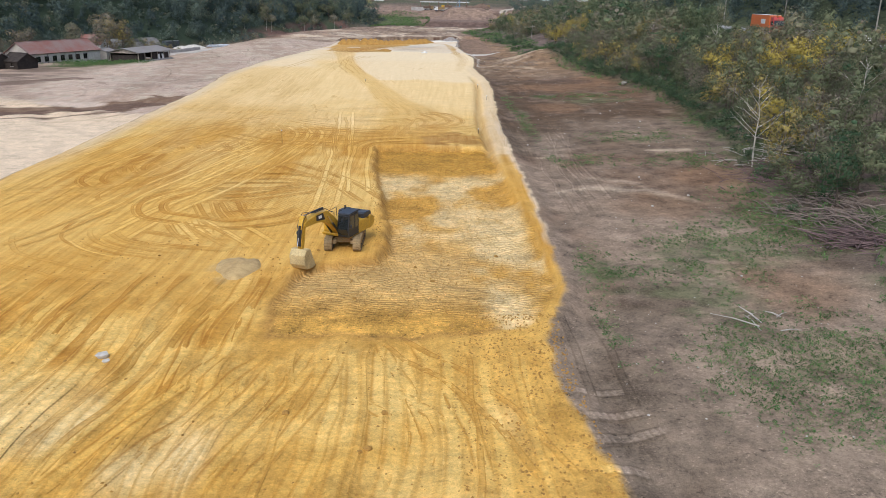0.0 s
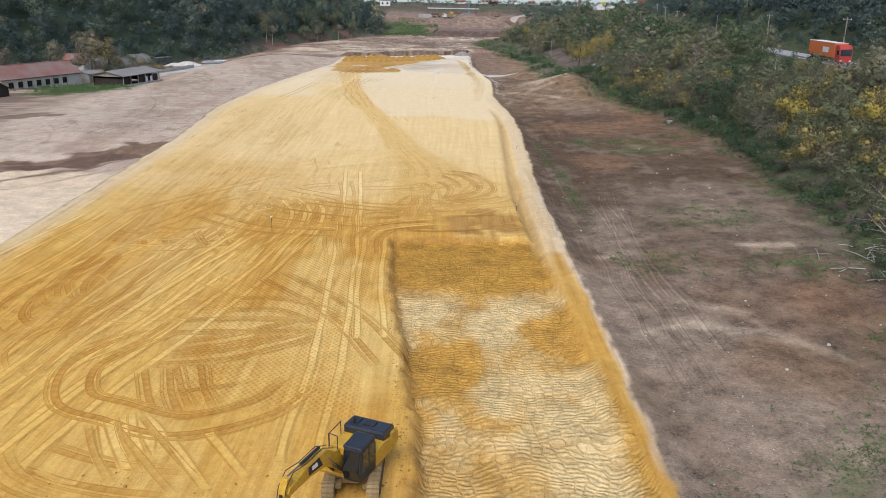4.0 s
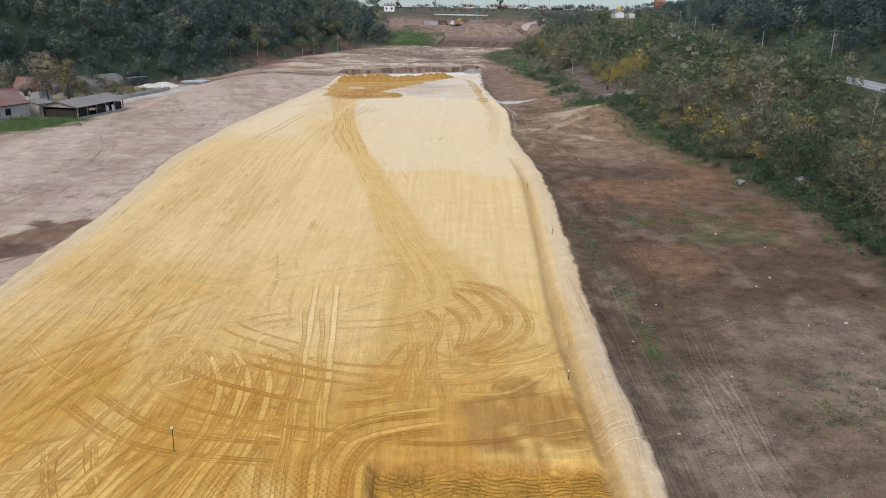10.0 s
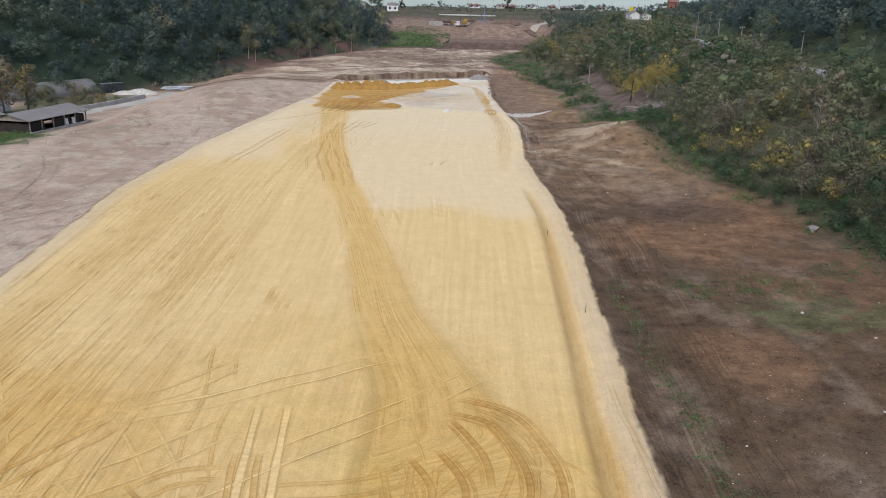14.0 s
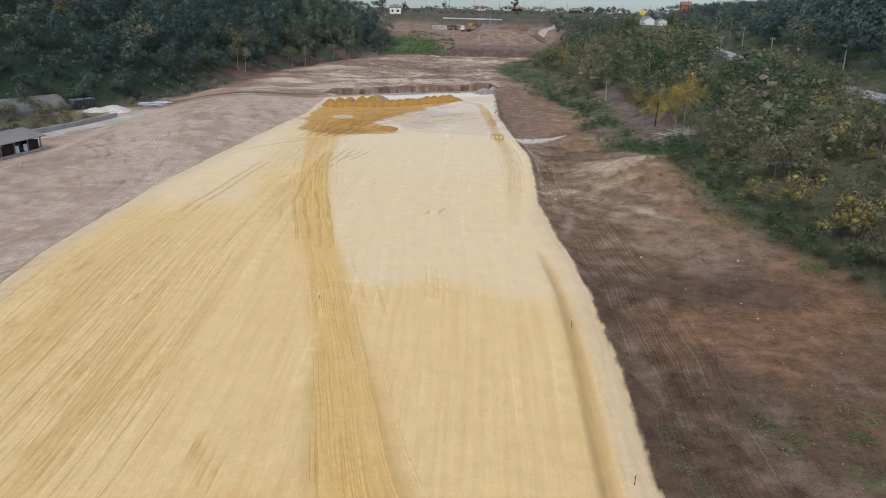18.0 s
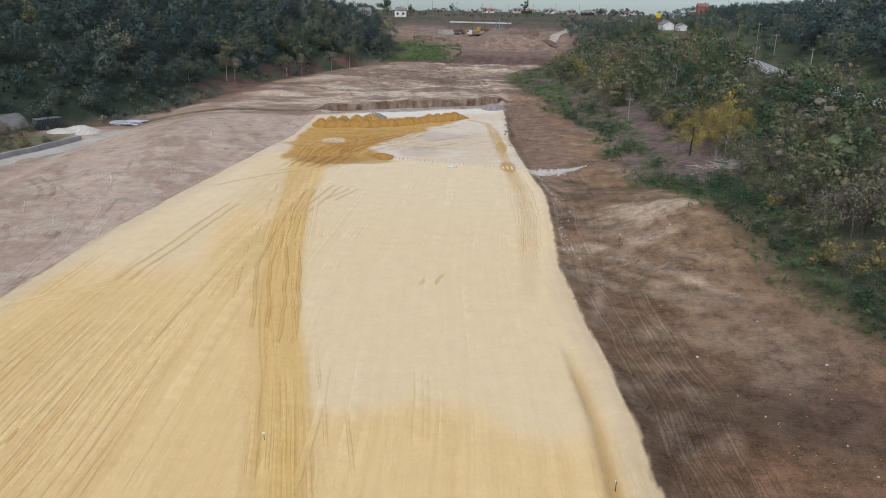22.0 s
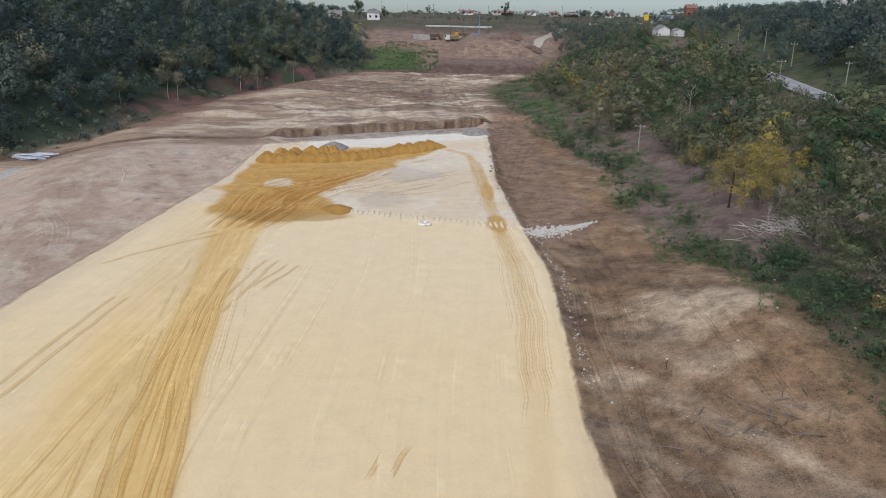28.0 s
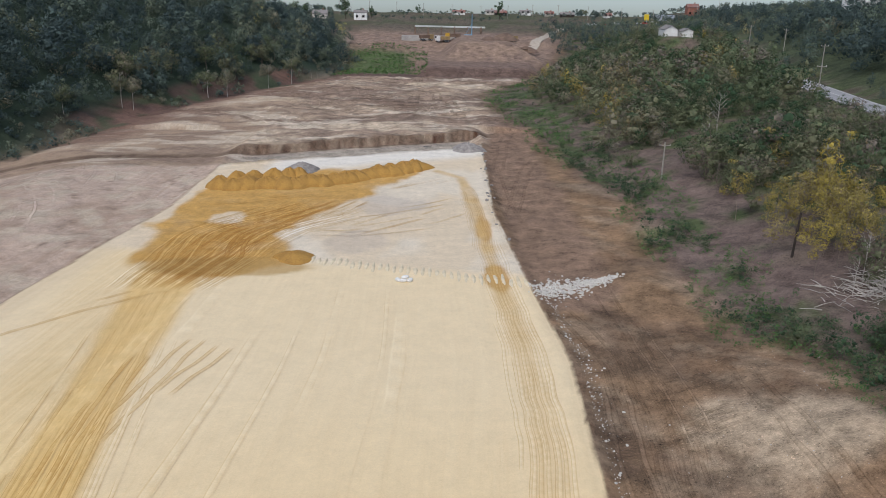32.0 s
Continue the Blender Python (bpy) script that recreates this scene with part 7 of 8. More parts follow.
heap("sand_heap", -13.8, 277.5, 2.8, 2.4, 0.8, M_HEAP, "low spread heap of ochre sand", "sand heap", seed=7)
for i, (x, y, rx, h) in enumerate(((-89, 311, 4.5, 1.3), (-85.5, 307.5, 3.2, 0.9), (-93, 309, 3.4, 1.0))):
    heap("rubble_heap", x, y, rx, rx * 0.7, h, M_STONE, "pale heap of rubble in the yard", "rubble", "yard rubble heaps", 20 + i)


def stone_mesh(seed, material):
    r = np.random.default_rng(seed)
    bm = BM()
    bmesh.ops.create_icosphere(bm, subdivisions=1, radius=1)
    for v in bm.verts:
        v.co *= r.uniform(0.65, 1.1)
        v.co.z *= 0.65
    me = bpy.data.meshes.new("stone")
    bm.to_mesh(me)
    bm.free()
    me.materials.append(material)
    return me


STONES = [stone_mesh(i, M_STONE) for i in range(6)]
STONES_DARK = [stone_mesh(i + 9, M_GRAVEL) for i in range(4)]


def stones(n, name, label, group, spot, size, meshes=STONES):
    for _ in range(n):
        x, y = spot()
        s = size * rng.uniform(0.5, 1.7)
        o = new(name, meshes[rng.integers(len(meshes))])
        o.matrix_basis = pose(x, y, hz(x, y) + s * 0.25, 0, 0, rng.uniform(0, 360)) @ Matrix.Diagonal((s, s * rng.uniform(0.7, 1.2), s, 1))
        tagged(o, label, "stone", group)


def edge_spot():
    y = rng.uniform(222, 268)
    return xr(y) + 0.9 + abs(rng.normal()) * 0.7, y


def rubble_spot():
    t = rng.random()
    return 14.6 + 9 * t + rng.normal() * 0.6, 267.5 + 4.0 * t + rng.normal() * (0.9 + 0.5 * math.sin(t * 5))


def field_spot():
    y = rng.uniform(30, 250)
    return xr(y) + rng.uniform(2, 26), y


stones(70, "stone", "white broken stone at the edge of the fill", "stones at the edge of the fill", edge_spot, 0.10)
stones(120, "stone", "white broken stone spilled across the field", "spilled white stones", rubble_spot, 0.2)
stones(60, "stone", "small pale stone on the brown field", "stones on the field", field_spot, 0.11)
stones(24, "stone", "grey stone along the end of the fill", "stones at the end of the fill", lambda: (lambda y: (xr(y) - rng.uniform(-0.6, 0.9), y))(rng.uniform(285, 350)), 0.24, STONES_DARK)
stones(30, "clod", "ochre clod on the graded sand", "clods by the trench", lambda: (rng.uniform(-18, 8), rng.uniform(28, 58)), 0.13, [stone_mesh(40 + i, M_HEAP) for i in range(3)])
for x, y, s in ((43.5, 171.5, 0.9), (50, 166, 1.3), (-15.3, 37.8, 0.4), (-14.9, 37.3, 0.25)):
    o = new("boulder", STONES[0] if s < 0.6 else STONES_DARK[1])
    o.matrix_basis = pose(x, y, hz(x, y) + s * 0.35) @ Matrix.Diagonal((s, s, s, 1))
    tagged(o, "single boulder lying on bare earth", "boulder")

def chips(name, n, spot, size, material, label, category):
    """Small broken pieces, far too many to count, as one mesh."""
    r = np.random.default_rng(n)
    base = np.array([(1, 0, 0), (-1, 0, 0), (0, 1, 0), (0, -1, 0), (0, 0, 0.8), (0, 0, -0.6)], float)
    tri = np.array([(0, 2, 4), (2, 1, 4), (1, 3, 4), (3, 0, 4), (2, 0, 5), (1, 2, 5), (3, 1, 5), (0, 3, 5)])
    p = np.array([spot() for _ in range(n)])
    z = height(p[:, 0], p[:, 1])
    s = size * r.uniform(0.4, 1.6, n)
    v = base[None] * r.uniform(0.5, 1.2, (n, 6, 3)) * s[:, None, None]
    q = r.uniform(0, 6.28, n)
    c_, s_ = np.cos(q)[:, None], np.sin(q)[:, None]
    v = np.stack([v[..., 0] * c_ - v[..., 1] * s_ + p[:, :1], v[..., 0] * s_ + v[..., 1] * c_ + p[:, 1:], v[..., 2] + z[:, None] + s[:, None] * 0.2], -1)
    f = tri[None] + np.arange(n)[:, None, None] * 6
    return tagged(new(name, mesh_from(name, v.reshape(-1, 3), f.reshape(-1, 3), material)), label, category, kind="stuff")


chips("white_rubble", 900, rubble_spot, 0.16, M_STONE, "white crushed stone spilled across the field", "rubble")
chips("edge_chips", 420, edge_spot, 0.06, M_STONE, "white stone chips along the fill", "stone chips")
chips("field_pebbles", 900, field_spot, 0.045, M_STONE, "scattered pebbles on the brown field", "pebbles")
chips("sand_clods", 2600, lambda: (rng.uniform(3, 9.5), rng.uniform(24, 44)) if rng.random() < 0.6 else (rng.uniform(-26, 8), rng.uniform(24, 58)), 0.07, M_HEAP, "crumbly ochre clods on the sand", "clods")
chips("trench_clods", 700, lambda: (lambda y: (np.interp(y, [57, 99], [-2, -5.2]) + rng.normal() * 0.35, y))(rng.uniform(57, 99)), 0.055, M_HEAP, "ochre clods along the cut", "clods")
e = thing("old_post", (43.5, 270.5, hz(43.5, 270.5)), "dark leaning wooden post before the saplings", "post")
part("shaft", tube(BM(), (0, 0, -0.5), (0.3, 0.1, 5.2), 0.15, 0.12, 8), M_TIMBER, e)
# stop blocks pushed up across the fill
for i in range(34):
    t = i / 33
    x, y = -14 + 27.5 * t, 277.6 - 8.0 * t
    heap("sand_ridge", x, y + rng.normal() * 0.3, 0.26, rng.uniform(1.2, 1.9), rng.uniform(0.12, 0.22), mat("pale_sand_ridge", (0.76, 0.65, 0.46), 0.95, vary=0.2, bump=0.3) if i == 0 else bpy.data.materials["pale_sand_ridge"], "short ridge of pale sand pushed up by the grader", "sand ridge", "ridges across the fill", 400 + i)
e = thing("sack_pile", (-0.3, 269.6, hz(-0.3, 269.6)), "few white sacks lying on the sand", "sacks")
for dx, dy, q in ((0, 0, 10), (0.75, 0.15, 60), (-0.6, 0.2, 120), (0.2, 0.1, 30)):
    bm = BM()
    bmesh.ops.create_uvsphere(bm, u_segments=12, v_segments=8, radius=0.5)
    for v in bm.verts:
        v.co = Vector((v.co.x * 1.0, v.co.y * 0.55, v.co.z * 0.45))
    bm.transform(pose(dx, dy, 0.2 + (0.35 if q == 30 else 0), 0, 0, q))
    part("sack", bm, M_WHITE, e, flat=False)
# survey stakes
for x, y, h in ((-17.0, 99.5, 1.7), (12.0, 172.0, 0.9), (12.2, 146, 0.8), (-12.5, 176, 0.6), (22, 224, 1.2), (8.6, 110, 0.7)):
    e = thing("survey_stake", (x, y, hz(x, y)), "thin survey stake driven into the ground", "stake", "survey stakes")
    part("shaft", tube(BM(), (0, 0, -0.2), (0.03, 0, h), 0.03, 0.02, 6), M_TIMBER, e)
    bm = BM()
    box(bm, 0.16, 0.03, 0.14, pose(0, 0, h - 0.1), 0.01)
    part("tag", bm, M_WHITE, e)
# drain pipes in the pit
for way in (((-9, 349, -1.2), (-2, 352, -1.6), (2, 353.5, -1.1)), ((1, 355, -1.0), (8, 357, -1.1), (10.5, 357.5, -0.4)), ((-30, 341, -1.4), (-25, 341.5, -1.5), (-22, 341, -1.2))):
    bm = BM()
    for a, b in zip(way, way[1:]):
        tube(bm, a, b, 0.32, seg=10)
    ob = part("drain_pipe", bm, M_PIPE, flat=False)
    tagged(ob, "black plastic drain pipe lying in the pit", "pipe", "pipes in the pit")
# standing water
def pool(x, y, rx, ry, z, seed):
    r = np.random.default_rng(seed)
    bm = BM()
    vs = [bm.verts.new((rx * (1 + 0.2 * math.sin(3 * q + seed)) * math.cos(q), ry * (1 + 0.15 * math.sin(2 * q + seed * 2)) * math.sin(q), 0)) for q in np.linspace(0, 2 * math.pi, 28, endpoint=False)]
    bm.faces.new(vs)
    ob = part("puddle", bm, M_WATER)
    ob.matrix_basis = pose(x, y, z)
    tagged(ob, "shallow brown puddle in the mud", "water", kind="structure")


pool(-14, 346.5, 15, 3.0, -2.05, 3)


# ---------------------------------------------------------------- lane and wall beside the yard
def strip_mesh(name, line, width, thick, material, label, category, lift=0.05, kind="", zf=None):
    c = curve_through(line, 2.5)
    t = np.gradient(c, axis=0)
    t /= np.linalg.norm(t, axis=1, keepdims=True)
    nr = np.stack([-t[:, 1], t[:, 0]], 1)
    z = (zf(c) if zf else height(c[:, 0], c[:, 1])) + lift
    rows_ = []
    for off, dz in ((-width / 2, -thick), (-width / 2, 0), (width / 2, 0), (width / 2, -thick)):
        rows_.append(np.concatenate([c + nr * off, (z + dz)[:, None]], 1))
    v = np.stack(rows_, 1)
    k = len(c)
    q = np.arange(k * 4).reshape(k, 4)
    f = np.concatenate([np.stack([q[:-1, i], q[:-1, i + 1], q[1:, i + 1], q[1:, i]], -1) for i in range(3)])
    ob = new(name, mesh_from(name, v.reshape(-1, 3), f, material))
    return tagged(ob, label, category, kind=kind)


strip_mesh("lane", [(-93, 262), (-86.5, 274), (-79.5, 297), (-77.5, 309)], 5.2, 1.0, mat("pale_lane", (0.50, 0.46, 0.40), 0.95, vary=0.25, scale=0.6, bump=0.2), "pale gravel lane beside a low wall", "road", 0.12, "structure")
strip_mesh("retaining_wall", [(-96, 262), (-90, 275), (-83, 298)], 0.5, 2.2, M_CONC, "low grey concrete wall along the lane", "wall", 1.2, "structure")

# ---------------------------------------------------------------- road on the slope
RY = [55, 90, 130, 169, 200, 250, 300, 336, 355, 375, 410, 450, 520]
RLINE = [(float(xroad(y)), y) for y in RY]
road = strip_mesh("road", RLINE, 7.0, 0.6, M_ASPHALT, "pale grey asphalt road along the slope", "road", 0.25, "structure", lambda c: zroad(c[:, 1]))
for off in (-3.2, 0.0, 3.2):
    line = [(x + off, y) for x, y in RLINE]
    strip_mesh("road_marking", line, 0.14, 0.004, M_WHITE, "white line painted on the road", "road marking", 0.258, "structure", lambda c: zroad(c[:, 1]))
rail = thing("guardrail", (0, 0, 0), "galvanised guardrail on short posts beside the road", "guardrail")
c = curve_through([(x - 4.3, y) for x, y in RLINE[1:5]], 4.0)
for x, y in c:
    bm = BM()
    box(bm, 0.12, 0.12, 1.1, pose(x, y, float(zroad(y)) - 0.2), 0.01)
    part("post", bm, M_STEEL, rail)
for a, b in zip(c, c[1:]):
    bm = BM()
    m = frame_from((*a, float(zroad(a[1])) + 0.55), (*b, float(zroad(b[1])) + 0.55))
    prism(bm, [(0, 0), (0, 0.32), (float(np.hypot(*(b - a))), 0.32), (float(np.hypot(*(b - a))), 0)], 0.06, m)
    part("beam", bm, M_STEEL, rail)


def utility_pole(x, y, h=9.5, arms=1, z=None, lean=0.0):
    e = thing("utility_pole", (x, y, hz(x, y) if z is None else z), "wooden utility pole with a crossarm beside the road", "utility pole", "utility poles", rng.uniform(-25, 25))
    part("pole", tube(BM(), (0, 0, -1.0), (lean, 0, h), 0.16, 0.11, 8), M_POLE, e)
    for k in range(arms):
        bm = BM()
        box(bm, 1.9, 0.12, 0.12, pose(lean, 0, h - 0.6 - 0.7 * k), 0.02)
        arm = part("crossarm", bm, M_POLE, e)
        for dx in (-0.8, 0.0, 0.8):
            part("insulator", tube(BM(), (lean + dx, 0, h - 0.48 - 0.7 * k), (lean + dx, 0, h - 0.25 - 0.7 * k), 0.05, 0.035, 6), M_WHITE, arm)


for x, y in ((89, 120), (90, 160), (91, 205), (92, 250), (93.5, 296), (93, 340), (103, 392), (118, 450), (134, 520), (80, 345), (41, 314), (60, 420)):
    utility_pole(x, y, 7.6 if x > 70 else 6.0, 1)
e = thing("road_sign", (90, 316, float(zroad(316))), "triangular yellow warning sign on a post", "road sign")
part("post", tube(BM(), (0, 0, -0.5), (0, 0, 2.6), 0.05, seg=8), M_STEEL, e)
part("plate", prism(BM(), [(-0.55, 2.0), (0.55, 2.0), (0, 2.95)], 0.03, pose(0, -0.07, 0, 0, 0, 10)), M_SIGN, e, "yellow triangular plate")


# ---------------------------------------------------------------- vehicles
def wheel(parent, x, y, r, w=0.25):
    t = part("wheel", tube(BM(), (x, y - w / 2, r), (x, y + w / 2, r), r, seg=16), M_TYRE, parent)
    part("rim", tube(BM(), (x, y - w / 2 - 0.01, r), (x, y + w / 2 + 0.01, r), r * 0.55, seg=12), M_STEEL, t)


def lorry(x, y, z, turn, label, box_m=M_ORANGE, cab_m=M_RED, ln=13.4):
    e = thing("lorry", (x, y, z), label, "truck", turn=turn)
    bm = BM()
    box(bm, ln, 2.5, 2.75, pose(-ln / 2 + 4.6, 0, 1.25), 0.06)
    tr_ = part("trailer_box", bm, box_m, e, "orange curtain-sided trailer")
    for s in (-1, 1):
        bm = BM()
        box(bm, 3.0, 0.02, 1.0, pose(0.2, s * 1.262, 2.1))
        part("mark", bm, M_WHITE, tr_)
        bm = BM()
        box(bm, ln, 0.06, 0.18, pose(-ln / 2 + 4.6, s * 1.24, 1.05), 0.01)
        part("side_rail", bm, M_BLACK, tr_)
    bm = BM()
    box(bm, ln, 2.56, 0.06, pose(-ln / 2 + 4.6, 0, 4.0), 0.02)
    part("trailer_roof", bm, M_WHITE, tr_)
    cab = part("cab", prism(BM(), [(4.95, 0.5), (7.2, 0.5), (7.25, 1.6), (7.0, 3.2), (6.4, 3.75), (4.95, 3.75)], 2.4, None, 0.07), cab_m, e, "red cab")
    part("windscreen", prism(BM(), [(7.27, 1.75), (7.06, 2.95), (7.03, 2.95), (7.2, 1.75)], 2.1), M_DARKGLASS, cab)
    for s in (-1, 1):
        part("side_window", prism(BM(), [(5.7, 1.9), (6.9, 1.9), (6.8, 2.75), (5.75, 2.75)], 0.02, pose(0, s * 1.205, 0)), M_DARKGLASS, cab)
        bm = BM()
        box(bm, 0.1, 0.35, 0.2, pose(7.26, s * 0.85, 0.75), 0.02)
        part("headlight", bm, M_WHITE, cab)
        for dx in (6.4, 3.2, -4.2, -5.5, -6.8):
            wheel(e, dx, s * 1.02, 0.5, 0.32)
    bm = BM()
    box(bm, 13.0, 0.9, 0.3, pose(0.3, 0, 0.75), 0.03)
    part("chassis", bm, M_BLACK, e)


def car(x, y, z, turn, m, label):
    e = thing("car", (x, y, z), label, "car", "cars on the road", turn)
    body = part("body", prism(BM(), [(-2.15, 0.3), (2.15, 0.3), (2.2, 0.65), (2.0, 0.85), (1.05, 0.95), (-1.7, 1.0), (-2.15, 0.9)], 1.75, None, 0.07), m, e)
    part("cabin", prism(BM(), [(1.05, 0.93), (0.35, 1.42), (-1.1, 1.46), (-1.85, 0.97)], 1.5, None, 0.05), m, e)
    for s in (-1, 1):
        part("side_window", prism(BM(), [(0.85, 0.97), (0.3, 1.36), (-1.05, 1.4), (-1.6, 1.0)], 0.02, pose(0, s * 0.755, 0)), M_DARKGLASS, e)
        bm = BM()
        box(bm, 0.06, 0.35, 0.14, pose(2.17, s * 0.6, 0.6), 0.02)
        part("headlight", bm, M_WHITE, body)
        for dx in (-1.35, 1.35):
            wheel(e, dx, s * 0.8, 0.32, 0.2)
    part("windscreen", prism(BM(), [(1.1, 0.96), (0.42, 1.41), (0.38, 1.41), (1.06, 0.96)], 1.4), M_DARKGLASS, e)


def on_road(y, side, back=False):
    d = math.degrees(math.atan2(10, float(xroad(y + 5) - xroad(y - 5))))
    return float(xroad(y)) + side, y, float(zroad(y)) + 0.27, d + (180 if back else 0)


lorry(*on_road(186, -1.7, True), "red lorry with an orange trailer driving on the road")
car(*on_road(170, 1.7), M_SILVER, "silver saloon car on the road")
car(*on_road(146, 1.7), M_WHITE, "white saloon car on the road")
car(*on_road(318, 1.7), M_BLACK, "dark saloon car on the road")

# ---------------------------------------------------------------- end of the valley
strip_mesh("bridge_abutment", [(-12, 584), (27, 588)], 3.0, 4.0, M_CONC, "long grey concrete abutment wall under construction", "wall", 0.0, "structure", lambda c: np.full(len(c), 10.8))
strip_mesh("bridge_deck", [(-6, 612), (30, 606)], 3.0, 0.7, mat("pale_girder", (0.55, 0.56, 0.55), 0.7, vary=0.15), "pale bridge girders lying on temporary supports", "bridge deck", 0.0, "structure", lambda c: np.full(len(c), 14.6))
# dark brown piers that blend in beneath the deck
for k in range(6):
    bm = BM()
    box(bm, 0.7, 1.8, 4.9, pose(-6 + 6.8 * k, 611.5 - 1.2 * k, 9.6), 0.05)
    ob = part("pier", bm, M_CLAY)
    tagged(ob, "dark pier under the bridge girders", "pier", "bridge piers")
crane = thing("drilling_rig", (21, 592, 8.6), "pale blue drilling rig with a tall mast", "drilling rig")
bm = BM()
box(bm, 4.0, 2.6, 1.9, pose(0, 0, 0.9), 0.1)
part("body", bm, M_BLUE, crane)
for s in (-1, 1):
    bm = BM()
    box(bm, 4.2, 0.6, 0.9, pose(0, s * 1.2, 0), 0.2)
    part("crawler_track", bm, M_BLACK, crane)
mast = part("mast", tube(BM(), (1.6, 0, 0.5), (1.6, 0, 12.5), 0.35, 0.25, 6), M_BLUE, crane)
part("brace", tube(BM(), (-1.5, 0, 2.6), (1.6, 0, 8.0), 0.12, seg=6), M_BLUE, crane)


def dumper(x, y, z, turn, m=M_WHITE, group="site trucks"):
    e = thing("site_truck", (x, y, z), "small tipper truck parked on the earthworks", "truck", group, turn)
    bm = BM()
    box(bm, 4.6, 2.4, 1.5, pose(-1.0, 0, 1.2), 0.06, 1.06)
    part("tipper", bm, M_DUSTY if m is M_WHITE else M_CLAY, e)
    bm = BM()
    box(bm, 2.0, 2.4, 2.3, pose(2.6, 0, 0.7), 0.15)
    cab = part("cab", bm, m, e)
    bm = BM()
    box(bm, 0.05, 2.0, 0.9, pose(3.62, 0, 1.9))
    part("windscreen", bm, M_DARKGLASS, cab)
    for s in (-1, 1):
        for dx in (-2.4, -1.1, 2.5):
            wheel(e, dx, s * 1.0, 0.5, 0.35)


for dx, dy, q, dm in ((8, 576, 200, M_WHITE), (13, 578, 170, M_YELLOW), (0, 579, 30, M_DUSTY), (38, 552, 200, M_WHITE)):
    dumper(dx, dy, hz(dx, dy), q, dm)
for i, (x, y, h, r) in enumerate(((36, 552, 3.0, 6), (46, 556, 2.4, 5), (28, 549, 1.6, 4))):
    heap("earth_heap", x, y, r, r, h, M_CLAY, "heap of dark earth on the embankment", "earth heap", "embankment heaps", 60 + i)
strip_mesh("site_track", [(44, 553), (52, 575), (62, 610), (80, 660)], 5.0, 0.6, mat("pale_track", (0.48, 0.41, 0.33), 0.95, vary=0.2), "pale gravel track climbing the embankment", "road", 0.3, "structure")

# skyline: houses, sheds, poles and trees on the plateau
def far_house(x, y, ln, dp, eave, ridge, walls, roofm, label, turn=0.0, lift=0.0):
    gable_house("far_house", x, y, turn, ln, dp, eave, ridge, label, "house", walls, roofm, [(-ln * 0.25, 1.2, 1.4, 1.4), (ln * 0.25, 1.2, 1.4, 1.4)], chimney=True, z=hz(x, y) + lift)


far_house(-42, 700, 8, 6, 4.2, 5.4, M_WHITE, M_GREYROOF, "white two-storey house on the plateau")
far_house(-68, 706, 9, 7, 3.5, 5.5, M_PLASTER, M_GREYROOF, "low grey house on the plateau")
far_house(186, 762, 8, 6, 6, 8, M_BRICK, M_TILE, "tall red brick house on the plateau")
arched_hangar(166, 760, 5, 14, 5.0, hz(166, 760) - 0.5, "pale arched hall on the plateau", M_STEEL)
for i, (x, ln) in enumerate(((22, 13), (45, 9), (52, 12), (70, 11), (88, 9), (100, 14), (130, 8))):
    far_house(x, 778 + 4 * math.sin(i * 2.1), ln * 0.7, 5, 2.0, 3.2, (M_WHITE, M_PLASTER, M_TIMBER)[i % 3], (M_TILE, M_GREYROOF)[i % 2], ("white low house on the plateau", "plastered low house on the plateau", "dark low shed on the plateau")[i % 3])
gable_house("white_house", 94.9, 503, 95, 6.5, 5, 2.6, 4.0, "white house with dark window openings on the far slope", "house", M_WHITE, M_GREYROOF, [(-2.2, 1, 1.2, 1.2), (0, 1, 1.2, 1.2), (2.0, 0.2, 1.4, 1.9)], z=hz(94.9, 503))
gable_house("white_house", 100.9, 500, 95, 4.5, 4, 2.2, 3.0, "white house with dark window openings on the far slope", "house", M_WHITE, M_GREYROOF, [(-1.2, 0.9, 0.9, 1.0), (1.2, 0.9, 0.9, 1.0)], z=hz(100.9, 500))
gable_house("hill_house", 168, 500, 100, 12, 9, 5.5, 8.5, "house with an orange tiled roof among trees on the hill", "house", M_WHITE, mat("orange_tiles", (0.45, 0.16, 0.08), 0.8, vary=0.2), [(-3, 1, 1.4, 1.4), (3, 1, 1.4, 1.4)], z=hz(168, 500) + 3)
for k in range(15):
    x = -60 + 19 * k
    utility_pole(x, 745 + 20 * math.sin(k), 9.0, 1)
e = thing("billboard", (138, 700, hz(138, 700)), "yellow billboard on a pole by the road", "billboard")
part("pole", tube(BM(), (0, 0, -1), (0, 0, 4), 0.2, seg=8), M_STEEL, e)
bm = BM()
box(bm, 3.0, 0.3, 3.6, pose(0, 0, 3.4), 0.05)
part("panel", bm, M_SIGN, e)
for k in range(9):
    x, y = 96 + 9 * k + rng.normal() * 2, 690 + 5 * k
    car(x, y, hz(x, y), rng.uniform(0, 40), (M_WHITE, M_SILVER, M_RED)[k % 3], "parked car on the far plateau")
# hedges and trees on the plateau
def skyline_ok(x, y):
    return (fbm(x * 0.03, y * 0.05, 171, 3) > 0.5) & ~((np.abs(x + 42) < 14) & (y < 712)) & (y > 600)


x, y, z = scatter(-160, 360, 700, 830, 7.0, lambda x, y: skyline_ok(x, y) & ((y > 760) | (rng.random(x.shape) < 0.45)))
h = rng.uniform(2.0, 5.5, len(x)) * np.interp(x, [-160, -80, -40, 90, 120, 150, 320], [2.2, 1.5, 0.8, 0.7, 1.5, 1.0, 1.7])
